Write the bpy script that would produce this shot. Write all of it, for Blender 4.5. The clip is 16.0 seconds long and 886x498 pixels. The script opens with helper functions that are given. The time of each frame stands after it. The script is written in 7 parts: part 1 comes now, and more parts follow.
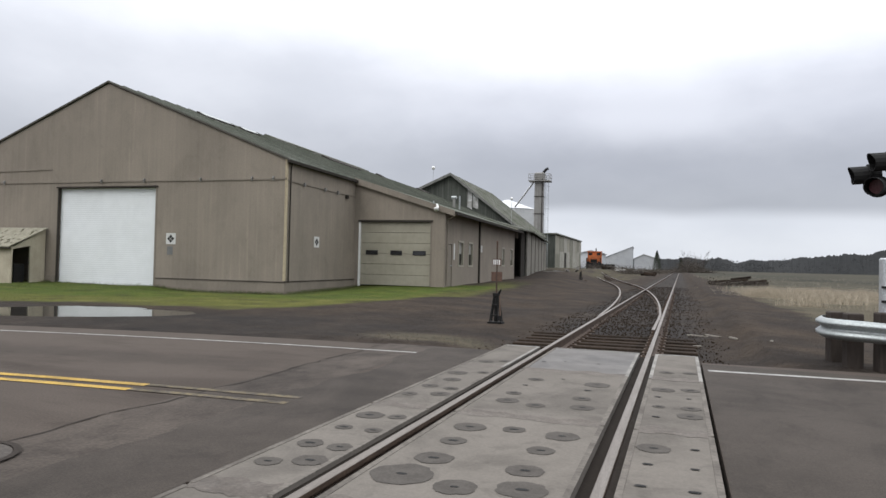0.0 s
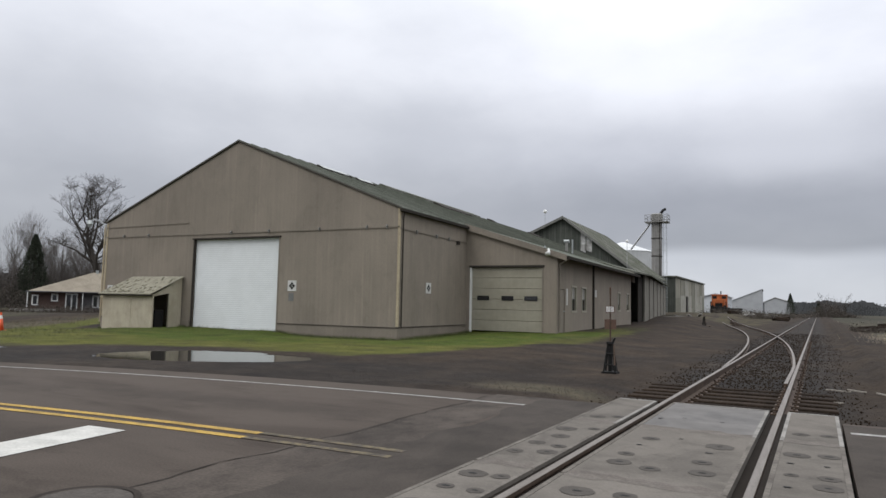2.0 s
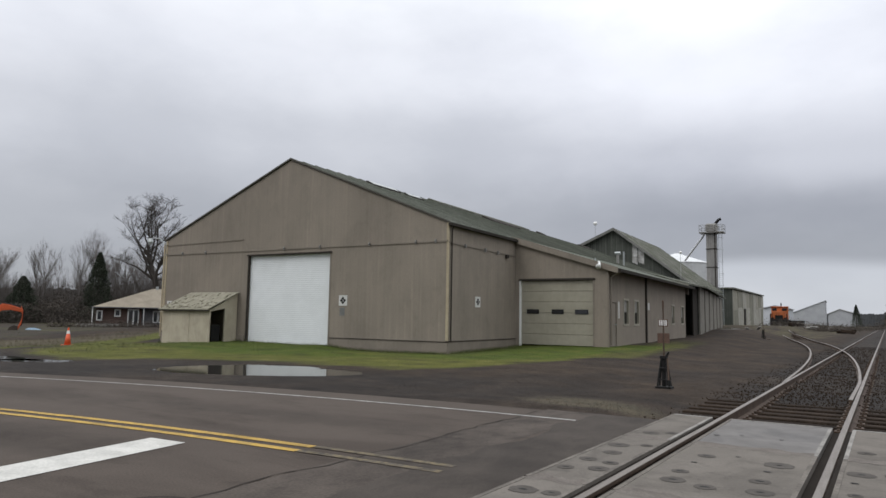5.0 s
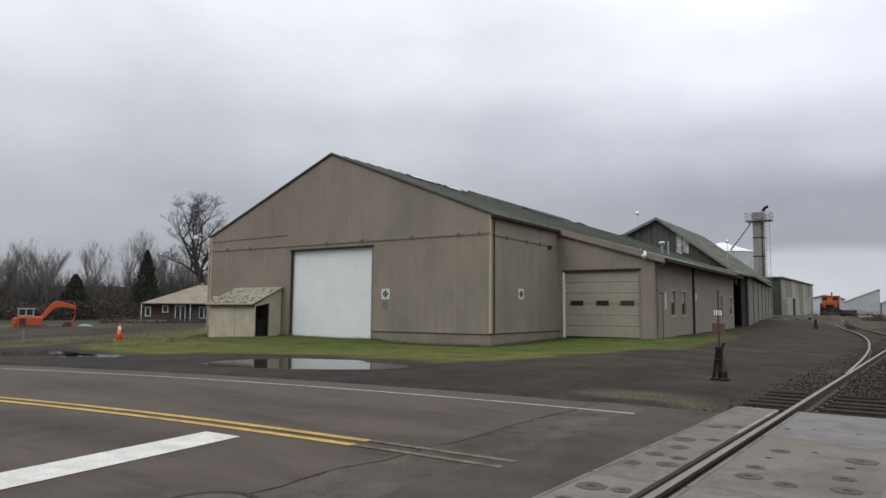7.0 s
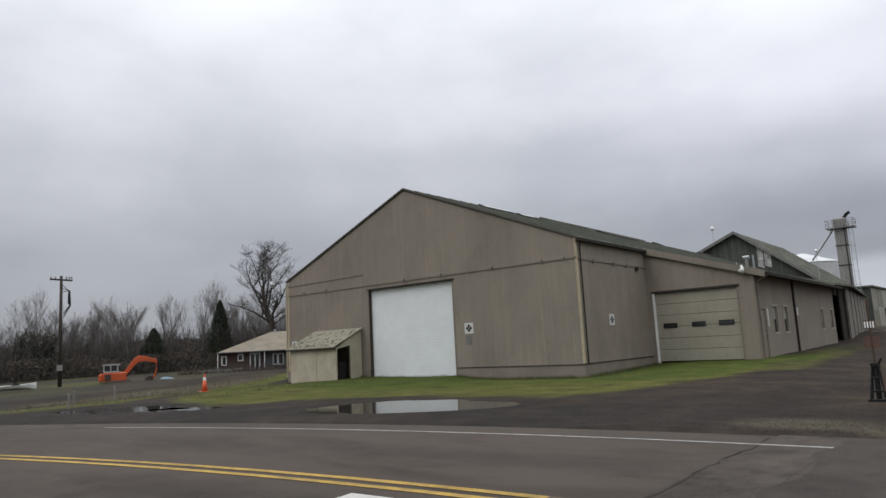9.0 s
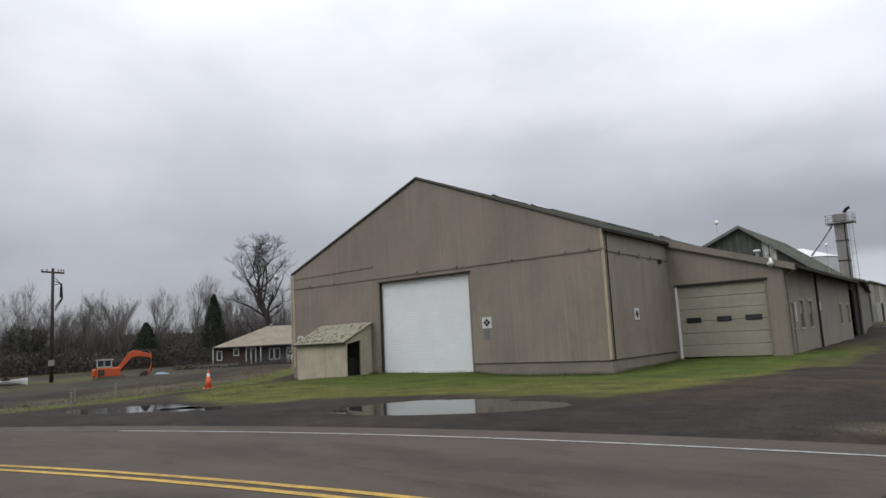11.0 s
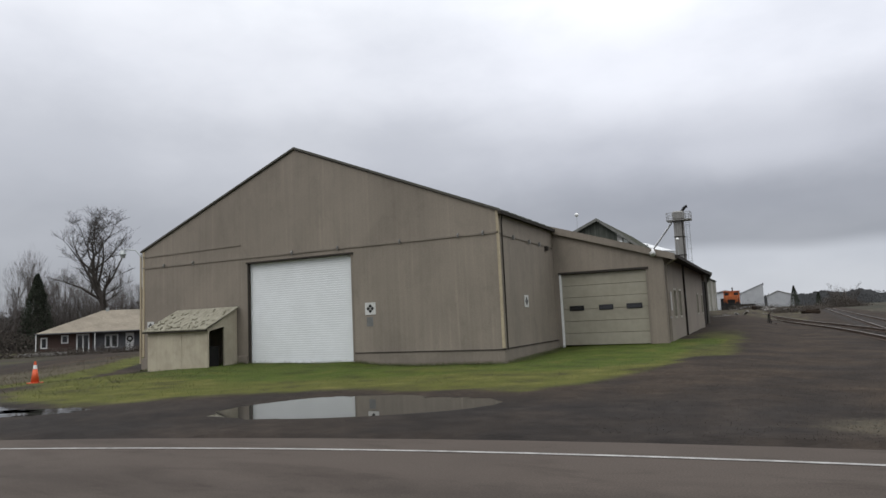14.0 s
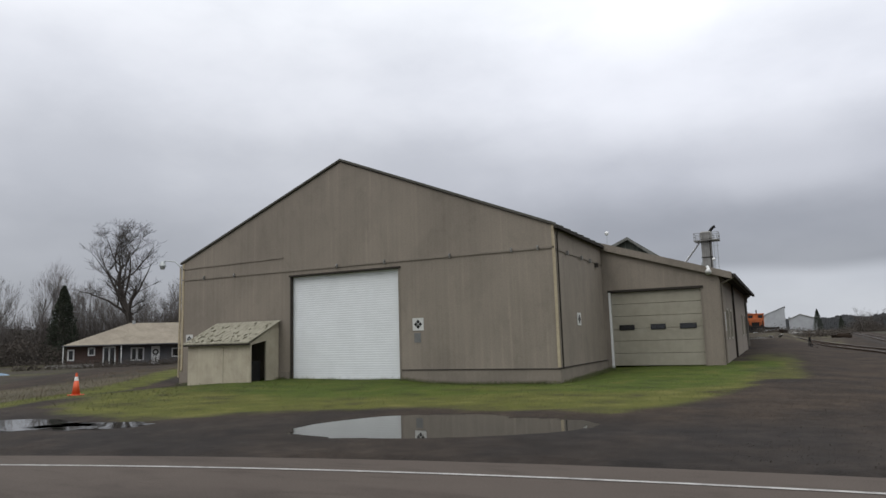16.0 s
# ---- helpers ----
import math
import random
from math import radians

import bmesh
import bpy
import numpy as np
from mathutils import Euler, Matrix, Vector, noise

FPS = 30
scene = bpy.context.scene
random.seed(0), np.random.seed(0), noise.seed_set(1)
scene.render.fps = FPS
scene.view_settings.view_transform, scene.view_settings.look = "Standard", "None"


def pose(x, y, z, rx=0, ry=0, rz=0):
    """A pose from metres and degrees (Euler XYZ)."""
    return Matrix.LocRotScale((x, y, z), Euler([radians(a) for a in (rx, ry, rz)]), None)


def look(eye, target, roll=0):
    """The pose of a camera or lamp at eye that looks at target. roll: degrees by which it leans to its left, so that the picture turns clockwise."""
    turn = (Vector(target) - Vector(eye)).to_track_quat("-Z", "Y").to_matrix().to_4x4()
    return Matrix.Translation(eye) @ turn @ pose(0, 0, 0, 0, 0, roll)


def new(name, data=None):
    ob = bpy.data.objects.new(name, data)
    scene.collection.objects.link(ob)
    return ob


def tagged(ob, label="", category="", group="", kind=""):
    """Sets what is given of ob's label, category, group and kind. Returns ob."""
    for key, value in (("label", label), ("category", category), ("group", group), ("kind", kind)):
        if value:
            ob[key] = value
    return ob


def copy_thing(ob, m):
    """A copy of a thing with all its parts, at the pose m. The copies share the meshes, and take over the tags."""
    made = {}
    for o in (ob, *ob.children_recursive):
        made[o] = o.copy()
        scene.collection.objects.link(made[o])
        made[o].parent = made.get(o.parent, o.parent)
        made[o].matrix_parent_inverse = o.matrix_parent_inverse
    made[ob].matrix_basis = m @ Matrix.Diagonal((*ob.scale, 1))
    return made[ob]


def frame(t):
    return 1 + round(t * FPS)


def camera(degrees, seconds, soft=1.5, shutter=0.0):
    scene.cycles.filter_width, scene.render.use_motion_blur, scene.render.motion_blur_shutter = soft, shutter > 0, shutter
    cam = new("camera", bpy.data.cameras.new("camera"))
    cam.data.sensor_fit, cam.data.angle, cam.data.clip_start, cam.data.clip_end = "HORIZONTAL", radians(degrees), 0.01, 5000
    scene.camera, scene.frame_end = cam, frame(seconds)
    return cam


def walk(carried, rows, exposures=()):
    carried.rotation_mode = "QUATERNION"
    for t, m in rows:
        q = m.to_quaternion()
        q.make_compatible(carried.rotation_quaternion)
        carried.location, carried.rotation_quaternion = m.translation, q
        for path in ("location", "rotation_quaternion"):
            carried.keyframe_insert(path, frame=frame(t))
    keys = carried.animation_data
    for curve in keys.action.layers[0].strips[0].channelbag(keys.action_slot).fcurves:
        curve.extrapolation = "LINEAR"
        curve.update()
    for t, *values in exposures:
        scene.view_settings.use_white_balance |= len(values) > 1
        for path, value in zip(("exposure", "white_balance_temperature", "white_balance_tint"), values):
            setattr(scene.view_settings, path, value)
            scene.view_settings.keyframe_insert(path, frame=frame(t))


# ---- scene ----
cam = camera(66.7, 16.0)
PATH = [
    (0, (-0.092, 0.098, 1.251), (-0.664, 2.014, 1.294), 1.3),
    (0.5, (-0.066, 0.17, 1.302), (-0.804, 2.027, 1.377), 1.3),
    (1, (-0.046, 0.2, 1.317), (-0.865, 2.021, 1.425), 1.6),
    (1.5, (-0.056, 0.225, 1.319), (-0.894, 2.035, 1.463), 1.3),
    (2, (-0.033, 0.195, 1.327), (-0.916, 1.982, 1.493), 1.2),
    (2.5, (-0.032, 0.164, 1.329), (-0.957, 1.929, 1.507), 1.2),
    (3, (-0.028, 0.17, 1.326), (-0.988, 1.914, 1.514), 1.1),
    (3.5, (-0.018, 0.163, 1.329), (-1.011, 1.888, 1.53), 1.3),
    (6, (0.012, 0.145, 1.348), (-1.019, 1.848, 1.549), 0.5),
    (6.5, (-0.042, 0.173, 1.329), (-1.116, 1.85, 1.522), 0.7),
    (7, (-0.24, 0.236, 1.317), (-1.347, 1.892, 1.499), 0.4),
    (7.5, (-0.483, 0.301, 1.308), (-1.612, 1.94, 1.504), -0.7),
    (8, (-0.842, 0.419, 1.298), (-1.973, 2.053, 1.525), -1.9),
    (8.5, (-1.18, 0.478, 1.325), (-2.36, 2.07, 1.599), -1.8),
    (9, (-1.578, 0.444, 1.322), (-2.815, 1.99, 1.608), -3.0),
    (11.5, (-3.673, 0.853, 1.442), (-4.874, 2.433, 1.694), -2.6),
    (12, (-4.069, 1.024, 1.493), (-5.251, 2.631, 1.633), -1.6),
    (12.5, (-4.332, 1.171, 1.509), (-5.51, 2.783, 1.626), -1.1),
    (13, (-4.695, 1.33, 1.538), (-6.0, 2.831, 1.747), -1.1),
    (13.5, (-5.055, 1.559, 1.493), (-6.346, 3.07, 1.715), -1.1),
    (14, (-5.428, 1.732, 1.471), (-6.281, 3.528, 1.681), -2.6),
    (14.5, (-5.755, 1.808, 1.505), (-6.472, 3.662, 1.729), -1.0),
    (15, (-6.129, 1.747, 1.492), (-6.819, 3.609, 1.732), -0.9),
    (15.5, (-6.511, 1.771, 1.487), (-7.264, 3.607, 1.735), -1.2),
    (16, (-6.924, 1.757, 1.453), (-7.813, 3.529, 1.719), -1.7),
]
walk(cam, [(t, look(eye, target, roll)) for t, eye, target, roll in PATH], [(0, 0.5), (1.5, 0.25), (3.5, 0.15), (7, 0.12), (8, 0.14), (9, 0.0), (11.5, 0.13), (12, 0.17), (12.5, 0.33), (13, 0.3), (13.4, 0.16), (14.2, 0.1), (16, 0.05)])

# ---- world, sun, exposure ----
world = bpy.data.worlds.new("overcast_sky")
scene.world = world
world.use_nodes = True
wn, wl = world.node_tree.nodes, world.node_tree.links
wn.clear()
SUN_AZ, SUN_EL = radians(200), radians(48)


def wnode(kind, **kw):
    n = wn.new(kind)
    for k, v in kw.items():
        n.inputs[k].default_value = v
    return n


def ramp(nodes, stops, mode="EASE"):
    r = nodes.new("ShaderNodeValToRGB")
    r.color_ramp.interpolation = mode
    while len(r.color_ramp.elements) < len(stops):
        r.color_ramp.elements.new(0.5)
    for e, (p, c) in zip(r.color_ramp.elements, stops):
        e.position = p
        e.color = (*c, 1) if len(c) == 3 else c
    return r


# cloud deck: radiance by elevation, broken up by large soft noise
tc = wn.new("ShaderNodeTexCoord")
sep = wn.new("ShaderNodeSeparateXYZ")
wl.new(tc.outputs["Generated"], sep.inputs[0])
cloud_map = wn.new("ShaderNodeMapping")
cloud_map.inputs["Scale"].default_value = (1.0, 1.0, 2.0)
wl.new(tc.outputs["Generated"], cloud_map.inputs[0])
n_big = wnode("ShaderNodeTexNoise", Scale=1.3, Detail=3.0, Roughness=0.45)
wl.new(cloud_map.outputs[0], n_big.inputs["Vector"])
n_sm = wnode("ShaderNodeTexNoise", Scale=3.4, Detail=7.0, Roughness=0.52)
wl.new(cloud_map.outputs[0], n_sm.inputs["Vector"])
wob = wn.new("ShaderNodeMath")
wob.operation = "MULTIPLY_ADD"
wl.new(n_big.outputs[0], wob.inputs[0])
wob.inputs[1].default_value = 0.07
wl.new(sep.outputs["Z"], wob.inputs[2])
wob2 = wn.new("ShaderNodeMath")
wob2.operation = "MULTIPLY_ADD"
wl.new(n_sm.outputs[0], wob2.inputs[0])
wob2.inputs[1].default_value = 0.04
wl.new(wob.outputs[0], wob2.inputs[2])
# the gap of bright sky low over the fields (towards +y, +x), closed cloud over the woods (-x)
open_sky = ramp(wn, [(0.0, (0.49, 0.505, 0.55)), (0.09, (0.555, 0.57, 0.615)), (0.125, (0.535, 0.55, 0.60)), (0.150, (0.345, 0.355, 0.395)), (0.205, (0.35, 0.36, 0.405)), (0.29, (0.545, 0.555, 0.615)), (0.40, (0.82, 0.83, 0.90)), (0.55, (1.08, 1.09, 1.14)), (1.0, (2.0, 2.02, 2.08))], "EASE")
shut_sky = ramp(wn, [(0.0, (0.34, 0.35, 0.37)), (0.10, (0.35, 0.36, 0.39)), (0.18, (0.41, 0.42, 0.46)), (0.30, (0.58, 0.59, 0.64)), (0.42, (0.76, 0.77, 0.83)), (0.55, (0.98, 0.99, 1.04)), (1.0, (2.0, 2.02, 2.08))], "EASE")
for r in (open_sky, shut_sky):
    wl.new(wob2.outputs[0], r.inputs[0])
side = wn.new("ShaderNodeMapRange")
side.interpolation_type = "SMOOTHSTEP"
wl.new(sep.outputs["X"], side.inputs[0])
side.inputs[1].default_value, side.inputs[2].default_value = -0.62, -0.12
mix_sky = wn.new("ShaderNodeMixRGB")
wl.new(side.outputs[0], mix_sky.inputs[0])
wl.new(shut_sky.outputs[0], mix_sky.inputs[1])
wl.new(open_sky.outputs[0], mix_sky.inputs[2])
# mottling of the deck
mot = ramp(wn, [(0.3, (0.905, 0.925, 0.94)), (0.7, (1.06, 1.075, 1.075))])
wl.new(n_sm.outputs[0], mot.inputs[0])
mul = wn.new("ShaderNodeMixRGB")
mul.blend_type = "MULTIPLY"
mul.inputs[0].default_value = 1.0
wl.new(mix_sky.outputs[0], mul.inputs[1])
wl.new(mot.outputs[0], mul.inputs[2])
sky = wn.new("ShaderNodeTexSky")
sky.sky_type = "NISHITA"
sky.sun_disc = False
sky.sun_elevation, sky.sun_rotation = SUN_EL, SUN_AZ
bg_clouds = wnode("ShaderNodeBackground", Strength=1.04)
wl.new(mul.outputs[0], bg_clouds.inputs[0])
bg_sky = wnode("ShaderNodeBackground", Strength=0.05)
wl.new(sky.outputs[0], bg_sky.inputs[0])
both = wn.new("ShaderNodeMixShader")
both.inputs[0].default_value = 0.93
wl.new(bg_sky.outputs[0], both.inputs[1])
wl.new(bg_clouds.outputs[0], both.inputs[2])
wout = wn.new("ShaderNodeOutputWorld")
wl.new(both.outputs[0], wout.inputs[0])

sun_data = bpy.data.lights.new("sun", "SUN")
sun_data.energy, sun_data.angle, sun_data.color = 0.5, radians(30), (1.0, 0.97, 0.93)
sun = new("sun", sun_data)
sun.matrix_world = look((0, 0, 60), (math.sin(SUN_AZ) * -40, math.cos(SUN_AZ) * -40, 60 - 40 * math.tan(SUN_EL)))

# ---- materials ----


def material(name, base, dark=None, rough=0.8, scale=2.0, fine=40.0, amount=0.5, bump=0.2, bump_dist=0.01, metal=0.0, spec=0.3,
             streak=0.0, grooves=0.0, rough_var=0.1, stretch=(1, 1, 1), per_object=0.0, grain=0.8, stain=0.0, stain_scale=0.6, stain_stretch=(0.4, 1, 1), stain_tint=(1, 1, 1)):
    """A weathered surface: blotches at `scale` per metre, grain at `fine` per metre, optional rain streaks and vertical grooves."""
    m = bpy.data.materials.new(name)
    m.use_nodes = True
    nd, lk = m.node_tree.nodes, m.node_tree.links
    b = nd["Principled BSDF"]
    dark = dark or tuple(c * 0.6 for c in base)
    co = nd.new("ShaderNodeTexCoord")
    mp = nd.new("ShaderNodeMapping")
    mp.inputs["Scale"].default_value = stretch
    lk.new(co.outputs["Object"], mp.inputs[0])
    n1 = nd.new("ShaderNodeTexNoise")
    n1.inputs["Scale"].default_value, n1.inputs["Detail"].default_value = scale, 6
    n1.inputs["Roughness"].default_value = 0.6
    n2 = nd.new("ShaderNodeTexNoise")
    n2.inputs["Scale"].default_value, n2.inputs["Detail"].default_value = fine, 4
    lk.new(mp.outputs[0], n1.inputs["Vector"])
    lk.new(mp.outputs[0], n2.inputs["Vector"])
    r1 = ramp(nd, [(0.35, (0, 0, 0)), (0.68, (1, 1, 1))])
    lk.new(n1.outputs[0], r1.inputs[0])
    mx = nd.new("ShaderNodeMixRGB")
    mx.inputs[1].default_value, mx.inputs[2].default_value = (*base, 1), (*dark, 1)
    f = nd.new("ShaderNodeMath")
    f.operation = "MULTIPLY"
    lk.new(r1.outputs[0], f.inputs[0])
    f.inputs[1].default_value = amount
    lk.new(f.outputs[0], mx.inputs[0])
    col = mx.outputs[0]
    r2 = ramp(nd, [(0.3, (0.78, 0.78, 0.78)), (0.7, (1.15, 1.15, 1.15))])
    lk.new(n2.outputs[0], r2.inputs[0])
    m2 = nd.new("ShaderNodeMixRGB")
    m2.blend_type, m2.inputs[0].default_value = "MULTIPLY", grain
    lk.new(col, m2.inputs[1])
    lk.new(r2.outputs[0], m2.inputs[2])
    col = m2.outputs[0]
    height = n2.outputs[0]
    if stain:
        mt = nd.new("ShaderNodeMapping")
        mt.inputs["Scale"].default_value = stain_stretch
        mt.inputs["Location"].default_value = (3.1, 7.7, 1.9)
        lk.new(co.outputs["Object"], mt.inputs[0])
        for sc, lo, hi, k in ((stain_scale, 0.47, 0.64, 1.0), (stain_scale * 4.3, 0.53, 0.66, 0.7)):
            nt = nd.new("ShaderNodeTexNoise")
            nt.inputs["Scale"].default_value, nt.inputs["Detail"].default_value, nt.inputs["Roughness"].default_value = sc, 8, 0.62
            nt.inputs["Distortion"].default_value = 0.6
            lk.new(mt.outputs[0], nt.inputs["Vector"])
            rt = ramp(nd, [(lo, (1, 1, 1)), (hi, tuple(max(0.0, 1 - stain * k * c) for c in stain_tint))])
            lk.new(nt.outputs[0], rt.inputs[0])
            m5 = nd.new("ShaderNodeMixRGB")
            m5.blend_type, m5.inputs[0].default_value = "MULTIPLY", 1.0
            lk.new(col, m5.inputs[1])
            lk.new(rt.outputs[0], m5.inputs[2])
            col = m5.outputs[0]
    if streak:
        ms = nd.new("ShaderNodeMapping")
        ms.inputs["Scale"].default_value = (9.0, 9.0, 0.22)
        lk.new(co.outputs["Object"], ms.inputs[0])
        ns = nd.new("ShaderNodeTexNoise")
        ns.inputs["Scale"].default_value, ns.inputs["Detail"].default_value = 1.0, 7
        lk.new(ms.outputs[0], ns.inputs["Vector"])
        rs = ramp(nd, [(0.27, (1 + 1.6 * streak,) * 3), (0.40, (1, 1, 1)), (0.72, (1 - streak,) * 3)])
        lk.new(ns.outputs[0], rs.inputs[0])
        m3 = nd.new("ShaderNodeMixRGB")
        m3.blend_type, m3.inputs[0].default_value = "MULTIPLY", 1.0
        lk.new(col, m3.inputs[1])
        lk.new(rs.outputs[0], m3.inputs[2])
        col = m3.outputs[0]
    if per_object:
        oi = nd.new("ShaderNodeObjectInfo")
        ro = ramp(nd, [(0.0, (1 - per_object,) * 3), (1.0, (1 + per_object,) * 3)], "LINEAR")
        lk.new(oi.outputs["Random"], ro.inputs[0])
        m4 = nd.new("ShaderNodeMixRGB")
        m4.blend_type, m4.inputs[0].default_value = "MULTIPLY", 1.0
        lk.new(col, m4.inputs[1])
        lk.new(ro.outputs[0], m4.inputs[2])
        col = m4.outputs[0]
    if grooves:
        sp = nd.new("ShaderNodeSeparateXYZ")
        lk.new(co.outputs["Object"], sp.inputs[0])
        ad = nd.new("ShaderNodeMath")
        lk.new(sp.outputs[0], ad.inputs[0])
        lk.new(sp.outputs[1], ad.inputs[1])
        pp = nd.new("ShaderNodeMath")
        pp.operation = "PINGPONG"
        lk.new(ad.outputs[0], pp.inputs[0])
        pp.inputs[1].default_value = grooves / 2
        gr = nd.new("ShaderNodeMapRange")
        gr.inputs[1].default_value, gr.inputs[2].default_value = 0.0, 0.018
        lk.new(pp.outputs[0], gr.inputs[0])
        mg = nd.new("ShaderNodeMath")
        mg.operation = "MULTIPLY_ADD"
        lk.new(n2.outputs[0], mg.inputs[0])
        mg.inputs[1].default_value = 0.25
        lk.new(gr.outputs[0], mg.inputs[2])
        height = mg.outputs[0]
    lk.new(col, b.inputs["Base Color"])
    rr = nd.new("ShaderNodeMapRange")
    rr.inputs[3].default_value, rr.inputs[4].default_value = rough - rough_var, min(1.0, rough + rough_var)
    lk.new(n1.outputs[0], rr.inputs[0])
    lk.new(rr.outputs[0], b.inputs["Roughness"])
    b.inputs["Metallic"].default_value = metal
    b.inputs["Specular IOR Level"].default_value = spec
    if bump:
        bp = nd.new("ShaderNodeBump")
        bp.inputs["Strength"].default_value, bp.inputs["Distance"].default_value = bump, bump_dist
        lk.new(height, bp.inputs["Height"])
        lk.new(bp.outputs[0], b.inputs["Normal"])
    return m


def vary_sheets(mat, width, amount):
    """Each sheet of siding, `width` wide, a little lighter or darker than its neighbour."""
    nd, lk = mat.node_tree.nodes, mat.node_tree.links
    b = nd["Principled BSDF"]
    src = b.inputs["Base Color"].links[0].from_socket
    geo_ = nd.new("ShaderNodeNewGeometry")
    sp = nd.new("ShaderNodeSeparateXYZ")
    lk.new(geo_.outputs["Position"], sp.inputs[0])
    ad = nd.new("ShaderNodeMath")
    lk.new(sp.outputs[0], ad.inputs[0])
    lk.new(sp.outputs[1], ad.inputs[1])
    dv = nd.new("ShaderNodeMath")
    dv.operation = "DIVIDE"
    lk.new(ad.outputs[0], dv.inputs[0])
    dv.inputs[1].default_value = width
    fl = nd.new("ShaderNodeMath")
    fl.operation = "FLOOR"
    lk.new(dv.outputs[0], fl.inputs[0])
    wnz = nd.new("ShaderNodeTexWhiteNoise")
    wnz.noise_dimensions = "1D"
    lk.new(fl.outputs[0], wnz.inputs["W"])
    rv = ramp(nd, [(0.0, (1 - amount,) * 3), (1.0, (1 + amount,) * 3)], "LINEAR")
    lk.new(wnz.outputs["Value"], rv.inputs[0])
    mv = nd.new("ShaderNodeMixRGB")
    mv.blend_type, mv.inputs[0].default_value = "MULTIPLY", 1.0
    lk.new(src, mv.inputs[1])
    lk.new(rv.outputs[0], mv.inputs[2])
    lk.new(mv.outputs[0], b.inputs["Base Color"])


def damp_patches(mat, patches):
    """Damp or oily patches on the road: middle, half-axes, share of darkening, with ragged edges."""
    nd, lk = mat.node_tree.nodes, mat.node_tree.links
    b = nd["Principled BSDF"]
    geo_ = nd.new("ShaderNodeNewGeometry")
    nz = nd.new("ShaderNodeTexNoise")
    nz.inputs["Scale"].default_value, nz.inputs["Detail"].default_value, nz.inputs["Roughness"].default_value = 1.6, 8, 0.68
    lk.new(geo_.outputs["Position"], nz.inputs["Vector"])
    for cx, cy, rx, ry, dark in patches:
        src = b.inputs["Base Color"].links[0].from_socket
        mp = nd.new("ShaderNodeMapping")
        mp.vector_type = "TEXTURE"
        mp.inputs["Location"].default_value, mp.inputs["Scale"].default_value = (cx, cy, 0), (rx, ry, 1)
        lk.new(geo_.outputs["Position"], mp.inputs[0])
        ln = nd.new("ShaderNodeVectorMath")
        ln.operation = "LENGTH"
        lk.new(mp.outputs[0], ln.inputs[0])
        ad = nd.new("ShaderNodeMath")
        ad.operation = "MULTIPLY_ADD"
        lk.new(nz.outputs[0], ad.inputs[0])
        ad.inputs[1].default_value = 2.4
        lk.new(ln.outputs["Value"], ad.inputs[2])
        rm = ramp(nd, [(0.0, (1 - dark,) * 3), (1.0, (1, 1, 1))])
        mr = nd.new("ShaderNodeMapRange")
        mr.inputs[1].default_value, mr.inputs[2].default_value = 1.5, 2.6
        lk.new(ad.outputs[0], mr.inputs[0])
        lk.new(mr.outputs[0], rm.inputs[0])
        mv = nd.new("ShaderNodeMixRGB")
        mv.blend_type, mv.inputs[0].default_value = "MULTIPLY", 1.0
        lk.new(src, mv.inputs[1])
        lk.new(rm.outputs[0], mv.inputs[2])
        lk.new(mv.outputs[0], b.inputs["Base Color"])


def plain(name, color, rough=0.6, metal=0.0, spec=0.4, **kw):
    return material(name, color, tuple(c * 0.8 for c in color), rough=rough, metal=metal, spec=spec, amount=0.5, bump=0.08, **kw)


SIDING = material("taupe_siding", (0.238, 0.205, 0.166), (0.200, 0.173, 0.142), rough=0.85, scale=0.35, fine=22, amount=0.6, streak=0.07, grooves=0.2032, bump=0.12, bump_dist=0.004, grain=0.35, stain=0.10, stain_scale=0.5, stain_stretch=(1, 1, 0.55))
SKIRT = material("taupe_skirt_board", (0.212, 0.183, 0.149), (0.16, 0.14, 0.115), rough=0.85, scale=1.2, fine=30, amount=0.6, streak=0.06, grain=0.4)
TRIM_TAN = material("cream_corner_trim", (0.42, 0.355, 0.245), (0.31, 0.26, 0.18), rough=0.7, scale=1.5, streak=0.15)
ROOF = material("mossy_green_roofing", (0.124, 0.130, 0.110), (0.086, 0.094, 0.076), rough=0.95, scale=0.5, fine=14, amount=0.9, bump=0.4, bump_dist=0.02, spec=0.06)
ROOF_2 = material("weathered_moss_roof", (0.165, 0.165, 0.145), (0.085, 0.092, 0.065), rough=0.95, scale=0.8, fine=10, amount=0.9, bump=0.4, bump_dist=0.02, spec=0.06)
GREEN_WALL = material("dark_green_boards", (0.082, 0.088, 0.074), (0.050, 0.054, 0.046), rough=0.85, scale=0.8, streak=0.4, grooves=0.3, bump=0.5)
DARK_TRIM = plain("dark_brown_trim", (0.040, 0.035, 0.030), 0.85, spec=0.1)
WHITE_DOOR = material("white_door_paint", (0.69, 0.71, 0.715), (0.61, 0.63, 0.63), rough=0.45, scale=0.8, fine=3, amount=0.5, bump=0.0, spec=0.4, grain=0.1)
TAN_DOOR = material("tan_door_paint", (0.300, 0.280, 0.222), (0.245, 0.226, 0.176), rough=0.55, scale=0.9, fine=5, amount=0.6, bump=0.0, streak=0.03, grain=0.2)
WHITE_PAINT = plain("white_paint", (0.74, 0.74, 0.72), 0.55)
GLASS_DARK = plain("dark_window_glass", (0.015, 0.016, 0.018), 0.12, spec=0.6, rough_var=0.03)
